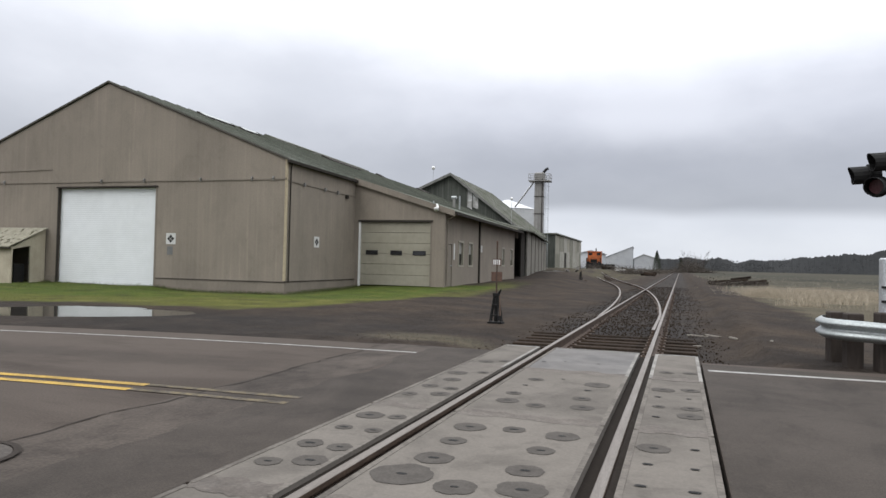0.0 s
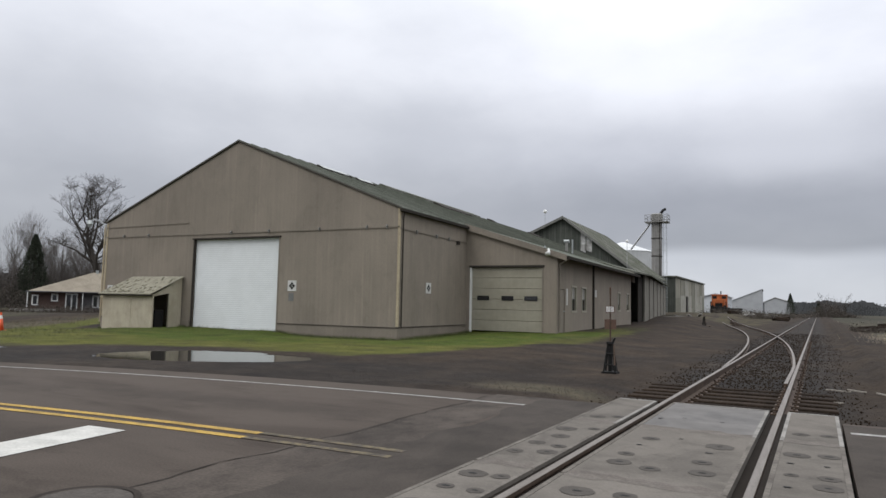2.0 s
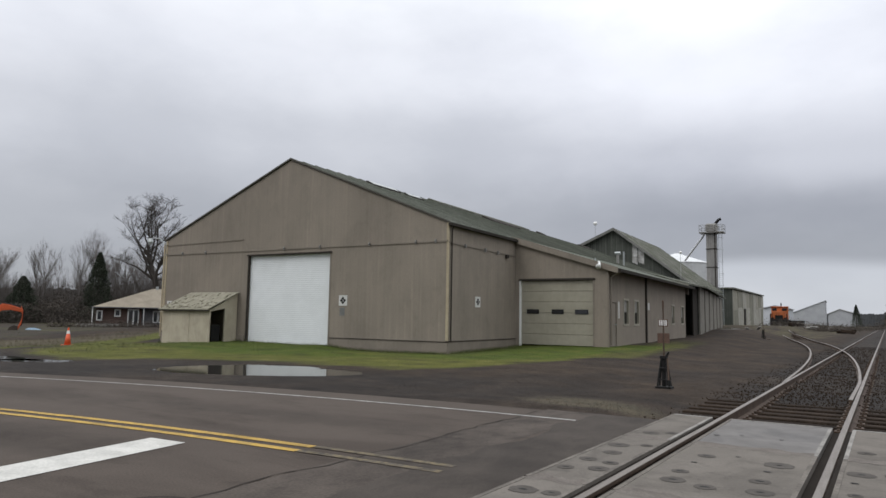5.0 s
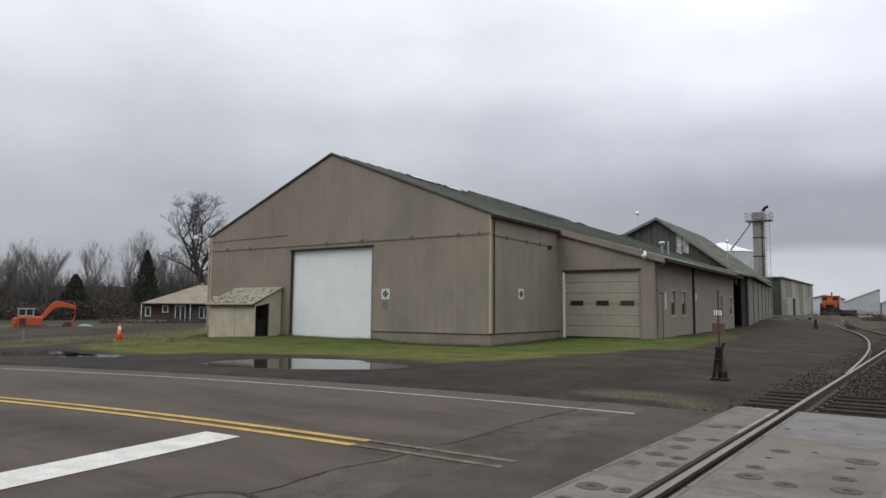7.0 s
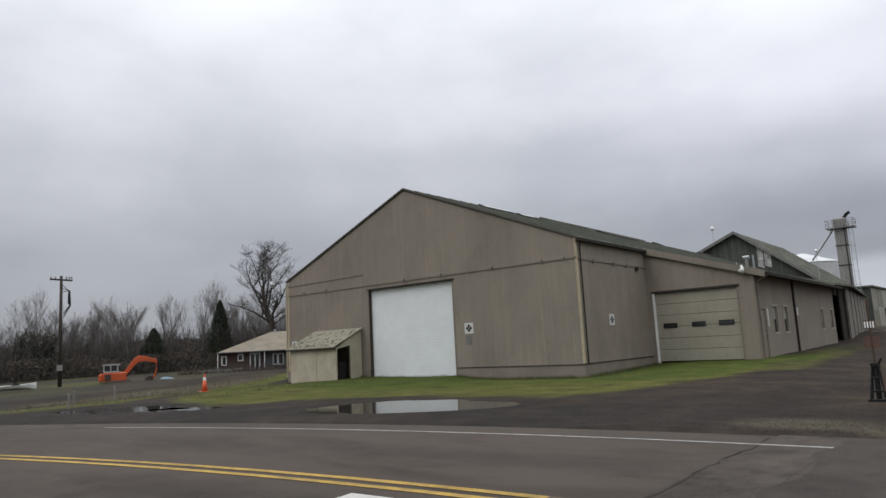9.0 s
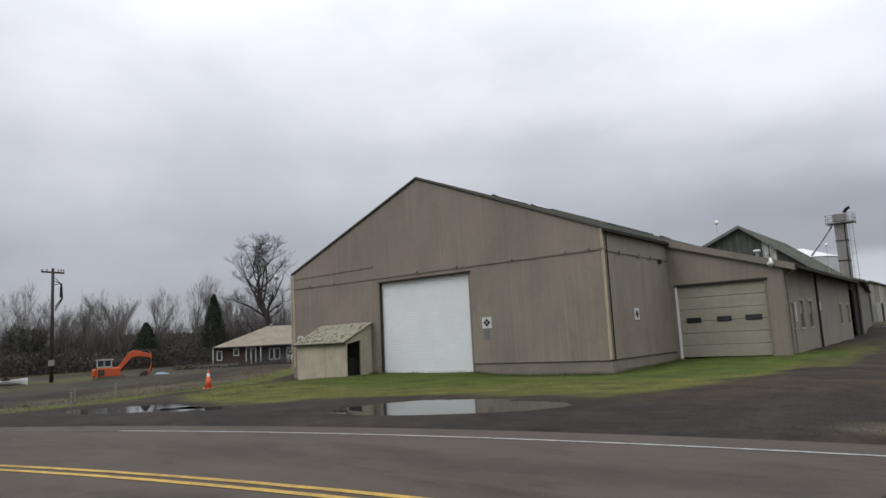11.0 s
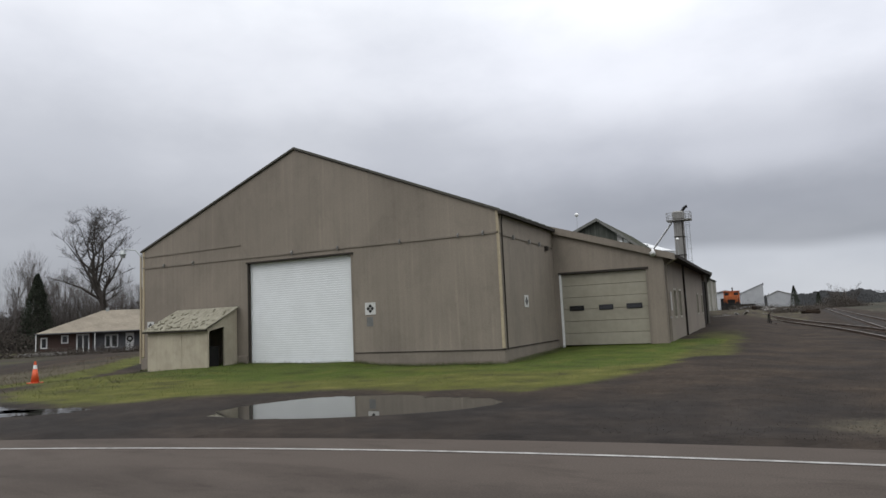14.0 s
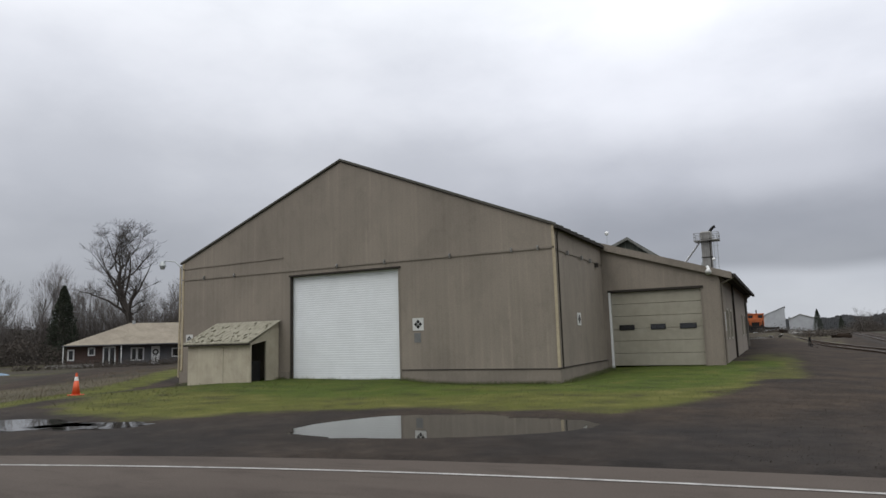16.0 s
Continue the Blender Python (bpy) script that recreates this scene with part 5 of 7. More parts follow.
tube(bm, (LXc + 0.2, LYc + 6.0, LZ + 4.0), (LXc + 0.2, LYc + 6.0, LZ + 6.2), 0.16, 0.16, 8)
part("exhaust_stack", bm, DARK_TRIM, loco)
bm = bmesh.new()
pipe(bm, [(LXc - 1.9, LYc - 0.1, LZ + 1.7), (LXc - 1.9, LYc - 0.1, LZ + 2.8), (LXc + 1.9, LYc - 0.1, LZ + 2.8), (LXc + 1.9, LYc - 0.1, LZ + 1.7)], 0.05, 6)
part("handrail", bm, LOCO_ORANGE, loco)
part("nose_grille", one_box(LXc - 0.95, LXc + 0.95, LYc + 0.08, LYc + 0.2, LZ + 1.75, LZ + 2.9), BLACK, loco, "black radiator grille")
for dx in (-1.55, 1.55):
    part("step_well", one_box(LXc + dx - 0.38, LXc + dx + 0.38, LYc - 0.2, LYc + 0.1, LZ + 0.5, LZ + 2.1), BLACK, loco)
part("cab_panel", one_box(LXc - 1.9, LXc + 1.9, LYc + 2.4, LYc + 2.58, LZ + 1.7, LZ + 3.1), BLACK, loco, "dark lower cab front")

# ---- lean-to tool shed in front ----
tool = thing("tool_shed", (-27.5, 22.3, -0.1), "small cream board shed with mossy corrugated roof and open doorway", "shed")
SX0, SX1, SY0 = -29.22, -25.88, 22.25
part("front_wall", one_box(SX0, SX0 + 1.95, SY0, SY0 + 0.08, -0.2, 1.56), SHED_WALL, tool)
part("front_wall", one_box(SX0 + 1.962, SX1, SY0 + 0.01, SY0 + 0.08, -0.2, 1.56), SHED_WALL, tool)
bm = bmesh.new()
prism(bm, [(SY0 + 0.08, -0.2), (Y0 - 0.07, -0.2), (Y0 - 0.07, 2.36), (SY0 + 0.08, 1.5)], 0, SX0, SX0 + 0.08, "x")
part("end_wall", bm, SHED_WALL, tool)
bm = bmesh.new()
prism(bm, [(SY0 + 0.98, -0.2), (Y0 - 0.07, -0.2), (Y0 - 0.07, 2.42), (SY0 + 0.98, 1.98)], 0, SX1 - 0.08, SX1, "x")
prism(bm, [(SY0 + 0.08, 1.45), (SY0 + 0.98, 1.62), (SY0 + 0.98, 1.98), (SY0 + 0.08, 1.54)], 0, SX1 - 0.08, SX1, "x")
part("end_wall", bm, SHED_WALL, tool)
part("door_leaf", one_box(SX1 - 0.35, SX1 - 0.30, SY0 + 0.45, SY0 + 0.96, -0.15, 0.82), BLACK, tool, "dark lower door board")
bm = bmesh.new()
nw = 28
ww = (SX1 - SX0 + 0.3) / nw
wave = []
for i in range(nw):
    x = SX0 - 0.15 + ww * i
    wave += [(x, 0.0), (x + ww * 0.25, 0.0), (x + ww * 0.5, 0.018), (x + ww * 0.75, 0.018)]
rows_ = [[bm.verts.new((x, y, z + d)) for y, z in ((SY0 - 0.18, 1.56), (Y0 - 0.07, 2.44), (Y0 - 0.07, 2.40), (SY0 - 0.18, 1.52))] for x, d in wave]
for r0, r1 in zip(rows_, rows_[1:]):
    for i in range(4):
        bm.faces.new((r0[i], r0[(i + 1) % 4], r1[(i + 1) % 4], r1[i]))
bm.faces.new(rows_[0])
bm.faces.new(rows_[-1])
part("roof", bm, SHED_ROOF, tool, "corrugated roofing with lichen")
part("fascia", one_box(SX0 - 0.13, SX1 + 0.13, SY0 - 0.16, SY0 - 0.12, 1.46, 1.53), DARK_TRIM, tool)
part("rafter", one_box(SX1 + 0.02, SX1 + 0.06, SY0 + 0.0, SY0 + 0.06, -0.15, 1.5), SHED_WALL, tool)
MOSS = material("dark_moss_clump", (0.135, 0.126, 0.086), (0.09, 0.084, 0.055), rough=1.0, scale=20)
bm = bmesh.new()
rg = random.Random(5)
for _ in range(80):
    x, k = rg.uniform(SX0, SX1), rg.random() ** 2.6
    y = SY0 - 0.1 + k * 1.6
    z = 1.60 + (y - SY0 + 0.18) * 0.455
    obox(bm, pose(x, y, z, 24, rg.uniform(-8, 8), rg.uniform(-5, 5)), rg.uniform(0.010, 0.026), rg.uniform(0.05, 0.20), 0.024)
tagged(part("moss", bm, MOSS, tool), "dark moss clumps", kind="stuff")

# ---- crossing furniture ----


def switch_stand(name, at, label, tall):
    e = thing(name, at, label, "switch stand", "switch stands")
    x, y, z = at
    for dy in (-0.18, 0.18):
        part("base_tie", one_box(x - 0.34, x + 0.52, y + dy - 0.08, y + dy + 0.08, z - 0.1, z + 0.02), TIE, e)
    bm = bmesh.new()
    for sx in (-1, 1):
        for sy in (-1, 1):
            tube(bm, (x + sx * 0.135, y + sy * 0.11, z + 0.03), (x + sx * 0.05, y + sy * 0.04, z + 0.72), 0.022, 0.018, 6)
        tube(bm, (x + sx * 0.145, y - 0.13, z + 0.06), (x + sx * 0.145, y + 0.13, z + 0.06), 0.03, 0.03, 6)
    for k in (0.25, 0.5):
        tube(bm, (x - 0.13 + k * 0.1, y - 0.1, z + k), (x + 0.13 - k * 0.1, y - 0.12, z + k), 0.018, 0.018, 6)
    obox(bm, pose(x, y, z + 0.07), 0.34, 0.32, 0.06)
    part("frame", bm, BLACK, e)
    bm = bmesh.new()
    obox(bm, pose(x, y, z + 0.38), 0.09, 0.09, 0.66)
    part("spindle_housing", bm, BLACK, e, bevel=0.02)
    bm = bmesh.new()
    obox(bm, pose(x, y, z + 0.74), 0.15, 0.14, 0.06)
    tube(bm, (x + 0.06, y - 0.02, z + 0.76), (x + 0.12, y - 0.05, z + 0.86), 0.03, 0.02, 6)
    part("top_plate", bm, BLACK, e)
    bm = bmesh.new()
    tube(bm, (x + 0.10, y - 0.1, z + 0.72), (x + 0.15, y - 0.24, z + 0.25), 0.016, 0.022, 6)
    lever = part("lever", bm, RAIL_SIDE, e)
    bm = bmesh.new()
    obox(bm, pose(x + 0.15, y - 0.24, z + 0.2), 0.09, 0.05, 0.12)
    part("lever_weight", bm, BLACK, lever)
    bm = bmesh.new()
    tube(bm, (x, y, z + 0.76), (x, y, z + tall), 0.022, 0.018, 6)
    part("staff", bm, RAIL_SIDE, e)
    if tall > 1.5:
        RUST = material("rusty_target_plate", (0.125, 0.075, 0.055), (0.07, 0.045, 0.035), rough=0.85, scale=6)
        part("target", one_box(x - 0.13, x + 0.13, y - 0.012, y + 0.012, z + 1.05, z + 1.27), RUST, e, "rusty square target plate")
        sign = part("number_plate", one_box(x - 0.10, x + 0.10, y - 0.01, y + 0.0, z + 1.42, z + 1.58), RUST, e)
        for k in range(4):
            part("sign_bar", one_box(x - 0.085 + k * 0.045, x - 0.06 + k * 0.045, y - 0.014, y - 0.011, z + 1.44, z + 1.56), WHITE_PAINT, sign)
        part("tip_blade", one_box(x - 0.02, x + 0.02, y - 0.008, y + 0.008, z + tall - 0.16, z + tall + 0.02), RUST, e)
    return e


switch_stand("switch_stand", (-3.42, 15.75, -0.19), "tall black switch stand with rusty target beside the main track", 1.98)
switch_stand("switch_stand", (-5.4, 60.5, 0.02), "short dark switch stand by the siding", 1.4)

# guard rail bent round the crossing signal
guard = thing("guard_rail", (2.6, 10.2, -0.1), "bent galvanised guard rail on wooden posts", "guard rail")
path = [(2.70, 11.35, 0.50), (2.42, 11.05, 0.51), (2.30, 10.6, 0.515), (2.27, 10.2, 0.52), (2.38, 9.98, 0.52), (2.65, 9.90, 0.51), (3.0, 9.88, 0.49), (3.5, 9.90, 0.47), (4.6, 9.95, 0.46), (6.5, 10.0, 0.46)]
dense = []
for i in range(len(path) - 1):
    p0, p1, p2, p3 = (Vector(path[max(0, min(len(path) - 1, i + k))]) for k in (-1, 0, 1, 2))
    for s in range(6):
        t = s / 6
        dense.append(0.5 * ((2 * p1) + (p2 - p0) * t + (2 * p0 - 5 * p1 + 4 * p2 - p3) * t * t + (3 * p1 - p0 - 3 * p2 + p3) * t ** 3))
dense.append(Vector(path[-1]))
W = [(o_, 0.86 * z_ - 0.012) for o_, z_ in ((0.0, 0.155), (0.035, 0.135), (0.075, 0.10), (0.08, 0.07), (0.03, 0.025), (0.0, 0.0), (0.03, -0.025), (0.08, -0.07), (0.075, -0.10), (0.035, -0.135), (0.0, -0.155))]
bm = bmesh.new()
rings = []
for i, p in enumerate(dense):
    d = (dense[min(len(dense) - 1, i + 1)] - dense[max(0, i - 1)]).normalized()
    out = Vector((d.y, -d.x, 0)).normalized()
    rings.append([bm.verts.new(p + out * o + Vector((0, 0, z))) for o, z in W] + [bm.verts.new(p + out * (o - 0.006) + Vector((0, 0, z))) for o, z in W[::-1]])
m_ = len(rings[0])
for r0, r1 in zip(rings, rings[1:]):
    for k in range(m_):
        bm.faces.new((r0[k], r0[(k + 1) % m_], r1[(k + 1) % m_], r1[k]))
bm.faces.new(rings[0])
bm.faces.new(rings[-1])
part("beam", bm, GALV, guard, smooth=True)
for x, y, h, tw in ((2.60, 10.30, 0.71, 6), (2.93, 10.16, 0.74, 12), (3.3, 10.16, 0.72, 3), (2.55, 10.95, 0.69, 10), (4.4, 10.2, 0.70, 0)):
    bm = bmesh.new()
    obox(bm, pose(x, y, h / 2 - 0.15, 0, 0, tw), 0.20, 0.20, h + 0.3)
    part("post", bm, WOOD_POST, guard, bevel=0.015)
    if x > 3:
        bm = bmesh.new()
        obox(bm, pose(x, y - 0.14, h * 0.66, 0, 0, tw), 0.15, 0.14, 0.34)
        part("block", bm, WOOD_POST, guard)

# crossing signal
RED_LENS = plain("unlit_red_lens", (0.15, 0.06, 0.065), 0.2)
SILVER = material("aluminium_mast", (0.50, 0.51, 0.52), (0.40, 0.41, 0.42), rough=0.45, metal=0.4, scale=2)
signal = thing("crossing_signal", (3.22, 10.7, 0), "aluminium level-crossing signal with unlit lamps in black hoods", "crossing signal")
bm = bmesh.new()
tube(bm, (3.22, 10.7, -0.15), (3.22, 10.7, 4.6), 0.075, 0.065, 16)
part("mast", bm, SILVER, signal, smooth=True)
bm = bmesh.new()
tube(bm, (3.22, 10.7, -0.15), (3.22, 10.7, 0.22), 0.22, 0.12, 16)
part("base", bm, SILVER, signal)
relay = part("relay_box", one_box(2.985, 3.40, 10.42, 10.62, -0.1, 1.46), SILVER, signal, "pale aluminium relay cabinet", bevel=0.02)
for z in (0.86, 1.05):
    part("hinge", one_box(2.965, 3.06, 10.40, 10.43, z, z + 0.03), BLACK, relay)
bm = bmesh.new()
tube(bm, (2.88, 10.72, 2.70), (3.85, 10.66, 2.74), 0.035, 0.035, 10)
arm = part("cross_arm", bm, SILVER, signal)


def lamp_unit(at, aim):
    at, aim = Vector(at), Vector(aim).normalized()
    bm = bmesh.new()
    tube(bm, at, at + aim * 0.02, 0.15, 0.15, 24)
    disc = part("backing_disc", bm, BLACK, signal, "black round lamp backing")
    bm = bmesh.new()
    tube(bm, at - aim * 0.14, at, 0.08, 0.12, 16)
    part("housing", bm, BLACK, disc)
    bm = bmesh.new()
    tube(bm, at + aim * 0.02, at + aim * 0.035, 0.105, 0.10, 20)
    part("lens", bm, RED_LENS, disc)
    bm = bmesh.new()
    a = Vector((0, 0, 1))
    b = aim.cross(a).normalized()
    n = 14
    lo, hi = [], []
    for i in range(n + 1):
        t = math.pi * (-0.45 + 1.9 * i / n)
        o = (math.cos(t) * b + math.sin(t) * a) * 0.125
        lo.append((bm.verts.new(at + aim * 0.02 + o), bm.verts.new(at + aim * 0.02 + o * 0.95)))
        ln = 0.20 + 0.06 * max(0.0, math.sin(t))
        hi.append((bm.verts.new(at + aim * ln + o), bm.verts.new(at + aim * ln + o * 0.95)))
    for i in range(n):
        bm.faces.new((lo[i][0], lo[i + 1][0], hi[i + 1][0], hi[i][0]))
        bm.faces.new((lo[i][1], hi[i][1], hi[i + 1][1], lo[i + 1][1]))
        bm.faces.new((hi[i][0], hi[i + 1][0], hi[i + 1][1], hi[i][1]))
    part("hood", bm, BLACK, disc)


lamp_unit((2.90, 10.75, 2.62), (-1, 0.05, -0.05))
lamp_unit((3.05, 10.45, 2.76), (-1, -0.05, -0.05))
lamp_unit((2.97, 10.62, 2.44), (-0.62, -1, -0.1))

# ---- crossing panels ----
crossing = thing("rail_crossing", on_track(0, 5, 0), "grey concrete rail-crossing panels with patched lifting holes", "rail crossing")
EDGE = material("scuffed_edge_steel", (0.235, 0.222, 0.202), (0.12, 0.11, 0.10), rough=0.7, scale=3, fine=30, amount=0.9)
EDGE_DULL = material("dirty_edge_steel", (0.142, 0.127, 0.111), (0.085, 0.075, 0.066), rough=0.85, scale=2.5, fine=30, amount=0.9, spec=0.15)
WET_CONC = material("wet_concrete", (0.112, 0.102, 0.092), (0.080, 0.073, 0.066), spec=0.3, rough=0.52, rough_var=0.16, scale=1.6, fine=50, amount=0.7, bump=0.05, grain=0.3, stain=0.3, stain_scale=1.2, stain_stretch=(1, 1, 1))
seams_ = [10.42, 8.12, 5.56, 3.22, 0.82, -1.58, -3.98]
# grout patches and lifting holes: across, along, radius (small ones are bare holes)
HOLES = {
    "west": [(-1.16, 8.50, 0.10), (-0.95, 8.64, 0.08), (-1.21, 7.48, 0.12), (-0.95, 7.63, 0.07), (-1.12, 7.03, 0.10), (-1.24, 6.11, 0.08), (-0.97, 6.22, 0.12), (-0.97, 6.53, 0.08), (-1.21, 6.58, 0.09), (-1.19, 5.14, 0.12), (-0.96, 5.17, 0.08), (-1.19, 4.70, 0.07), (-0.95, 4.70, 0.07), (-1.19, 4.21, 0.10), (-0.96, 4.20, 0.10), (-1.21, 3.74, 0.09), (-0.985, 3.86, 0.115)],
    "middle": [(-0.23, 9.00, 0.02), (0.20, 8.96, 0.02), (-0.48, 8.84, 0.02), (-0.30, 7.45, 0.09), (-0.33, 7.05, 0.02), (-0.03, 7.59, 0.02), (0.36, 7.40, 0.14), (0.31, 7.03, 0.02), (0.31, 6.59, 0.09), (-0.34, 6.58, 0.08), (-0.31, 6.21, 0.11), (-0.03, 6.10, 0.09), (0.37, 6.18, 0.11), (-0.33, 5.10, 0.13), (0.00, 5.16, 0.09), (0.37, 5.11, 0.13), (-0.32, 4.67, 0.10), (0.30, 4.67, 0.10), (-0.30, 4.22, 0.13), (-0.36, 3.84, 0.20), (0.30, 4.19, 0.12), (0.00, 3.74, 0.13), (0.36, 3.84, 0.15)],
    "east": [(1.03, 8.65, 0.09), (1.29, 8.70, 0.08), (1.02, 7.43, 0.12), (1.28, 7.51, 0.10), (0.98, 7.01, 0.02), (1.26, 7.03, 0.02), (1.00, 6.54, 0.06), (1.27, 6.56, 0.09), (0.99, 6.09, 0.02), (1.26, 6.22, 0.11), (1.01, 5.05, 0.12), (1.28, 5.12, 0.02), (0.99, 4.64, 0.02), (1.27, 4.64, 0.02), (0.97, 4.18, 0.02), (1.26, 4.18, 0.02)],
}
rg = random.Random(11)
for row, u0, u1 in (("west", -1.385, -0.84), ("middle", -0.615, 0.625), ("east", 0.845, 1.42)):
    # panels nearer the road's south side repeat the same casting
    holes = HOLES[row] + [(u + rg.uniform(-0.02, 0.02), v - 2.4 * k, min(0.13, max(0.02, r * rg.uniform(0.6, 1.2)))) for k in (1, 2) for u, v, r in HOLES[row] if 3.3 < v < 5.5]
    for k, (v1, v0) in enumerate(zip(seams_, seams_[1:])):
        bm = bmesh.new()
        dz = rg.uniform(-0.001, 0.001)
        vs = [on_track(u, v, z) for z in (-0.19, 0.008 + dz) for u, v in ((u0, v0 + 0.005), (u1, v0 + 0.005), (u1, v1 - 0.005), (u0, v1 - 0.005))]
        q = [bm.verts.new(p) for p in vs]
        for f in ((3, 2, 1, 0), (4, 5, 6, 7), (0, 1, 5, 4), (1, 2, 6, 5), (2, 3, 7, 6), (3, 0, 4, 7)):
            bm.faces.new([q[i] for i in f])
        panel = part("panel", bm, WET_CONC if row == "middle" and k == 0 else CONCRETE, crossing, bevel=0.008)
        for side_u in (u0, u1):
            bm = bmesh.new()
            a, b = (side_u, side_u + 0.04) if side_u == u0 else (side_u - 0.04, side_u)
            q = [bm.verts.new(on_track(u, v, 0.0115 + dz)) for u, v in ((a, v0 + 0.02), (b, v0 + 0.02), (b, v1 - 0.02), (a, v1 - 0.02))]
            q += [bm.verts.new(on_track(u, v, 0.0)) for u, v in ((a, v0 + 0.02), (b, v0 + 0.02), (b, v1 - 0.02), (a, v1 - 0.02))]
            bm.faces.new(q[:4])
            for i in range(4):
                bm.faces.new((q[i], q[(i + 1) % 4], q[4 + (i + 1) % 4], q[4 + i]))
            shiny = k == 0 and (row, side_u == u0) in (("middle", False), ("east", True), ("east", False), ("west", False))
            part("edge_angle", bm, EDGE if shiny else EDGE_DULL, panel, "pale steel edge angle" if shiny else "")
        if k == 0:
            bm = bmesh.new()
            q = [bm.verts.new(on_track(u, v, z)) for z in (0.0, 0.0125) for u, v in ((u0 + 0.02, v1 - 0.07), (u1 - 0.02, v1 - 0.07), (u1 - 0.02, v1 - 0.012), (u0 + 0.02, v1 - 0.012))]
            for f in ((4, 5, 6, 7), (0, 1, 5, 4), (1, 2, 6, 5), (2, 3, 7, 6), (3, 0, 4, 7)):
                bm.faces.new([q[i] for i in f])
            part("end_angle", bm, EDGE, panel, "pale steel end angle")
        for u, v, r in holes:
            if not v0 + 0.1 < v < v1 - 0.1:
                continue
            if r > 0.03:
                bm = bmesh.new()
                n = 32
                sd = rg.random() * 50
                ring = []
                r = min(r, u - u0 - 0.03, u1 - u - 0.03)
                for t in range(n):
                    an = 2 * math.pi * t / n
                    rr = r * (0.97 + 0.13 * noise.fractal(Vector((2.5 * math.cos(an), 2.5 * math.sin(an), sd)), 1.0, 2.0, 3))
                    ring.append(bm.verts.new(on_track(u + rr * math.cos(an), v + rr * math.sin(an), 0.0118 + dz)))
                bm.faces.new(ring)
                part("patch", bm, CONC_STAIN, panel, "round grey grout patch")
            bm = bmesh.new()
            w = rg.uniform(0.8, 1.25)
            ring = [bm.verts.new(on_track(u + a * w, v + b * w, 0.0138 + dz)) for a, b in ((-0.032, -0.006), (-0.018, -0.016), (0.018, -0.014), (0.034, 0.004), (0.014, 0.016), (-0.02, 0.013))]
            bm.faces.new(ring)
            part("lifting_hole", bm, BLACK, panel)
# dark bands where panels meet, packed with dirt
STAIN = material("rust_dirt_band", (0.098, 0.083, 0.071), (0.130, 0.114, 0.100), rough=0.85, scale=5, fine=50, amount=0.95, stain=0.2, stain_scale=2)
for v in seams_[1:]:
    for u0, u1 in ((-1.36, -0.86), (-0.59, 0.60), (0.87, 1.40)):
        n = 14
        q = [(*on_track(u0 + (u1 - u0) * i / n, v - 0.06 + 0.05 * fbm(i * 0.4, v, 1.0))[:2], 0.0100) for i in range(n + 1)]
        q += [(*on_track(u0 + (u1 - u0) * i / n, v + 0.16 + 0.09 * fbm(i * 0.4, v + 9, 1.0))[:2], 0.0100) for i in range(n, -1, -1)]
        raw("dirt_stain", q, [tuple(range(2 * n + 2))], STAIN, "brownish dirt band across the concrete panels", "stain", "structure")
for u0, u1, dz in ((-0.84, -0.79, -0.02), (-0.715, -0.615, -0.05), (0.625, 0.715, -0.05), (0.79, 0.845, -0.02)):
    bm = bmesh.new()
    q = [bm.verts.new(on_track(u, v, z)) for z in (-0.20, dz) for u, v in ((u0, -4), (u1, -4), (u1, 10.4), (u0, 10.4))]
    for f in ((3, 2, 1, 0), (4, 5, 6, 7), (0, 1, 5, 4), (1, 2, 6, 5), (2, 3, 7, 6), (3, 0, 4, 7)):
        bm.faces.new([q[i] for i in f])
    part("flangeway_filler", bm, RUBBER, crossing, "black rubber flangeway filler")
MAN = material("iron_cover", (0.068, 0.058, 0.050), (0.045, 0.038, 0.033), rough=0.8, metal=0.1, scale=9, bump=0.6)
cover_ = thing("manhole_cover", (-4.1, 3.2, 0), "round iron manhole cover in the asphalt", "manhole cover")
bm = bmesh.new()
tube(bm, (-4.1, 3.2, 0.0), (-4.1, 3.2, 0.012), 0.31, 0.31, 36)
lid = part("lid", bm, MAN, cover_)
bm = bmesh.new()
for i in range(36):
    a, b = 2 * math.pi * i / 36, 2 * math.pi * (i + 1) / 36
    q = [bm.verts.new((-4.1 + r * math.cos(t), 3.2 + r * math.sin(t), 0.016)) for r, t in ((0.315, a), (0.36, a), (0.36, b), (0.315, b))]
    bm.faces.new(q)
part("ring", bm, CRACK, lid, "dark tarred ring")

# traffic cone
cone = thing("traffic_cone", (-31.0, 18.55, -0.02), "orange traffic cone with a white collar on the gravel", "traffic cone")
CONE_O = plain("orange_cone_plastic", (0.62, 0.095, 0.03), 0.5)
cz = ground_z(-31.0, 18.55)
part("base", one_box(-31.21, -30.79, 18.34, 18.76, cz, cz + 0.045), CONE_O, cone, bevel=0.01)
bm = bmesh.new()
tube(bm, (-31.0, 18.55, cz + 0.04), (-31.0, 18.55, cz + 0.55), 0.15, 0.075, 20)
part("body", bm, CONE_O, cone, smooth=True)
bm = bmesh.new()
tube(bm, (-31.0, 18.55, cz + 0.55), (-31.0, 18.55, cz + 0.70), 0.077, 0.055, 20)
part("collar", bm, WHITE_PAINT, cone, "white reflective collar")
bm = bmesh.new()
tube(bm, (-31.0, 18.55, cz + 0.70), (-31.0, 18.55, cz + 0.84), 0.054, 0.033, 20)
part("tip", bm, CONE_O, cone)

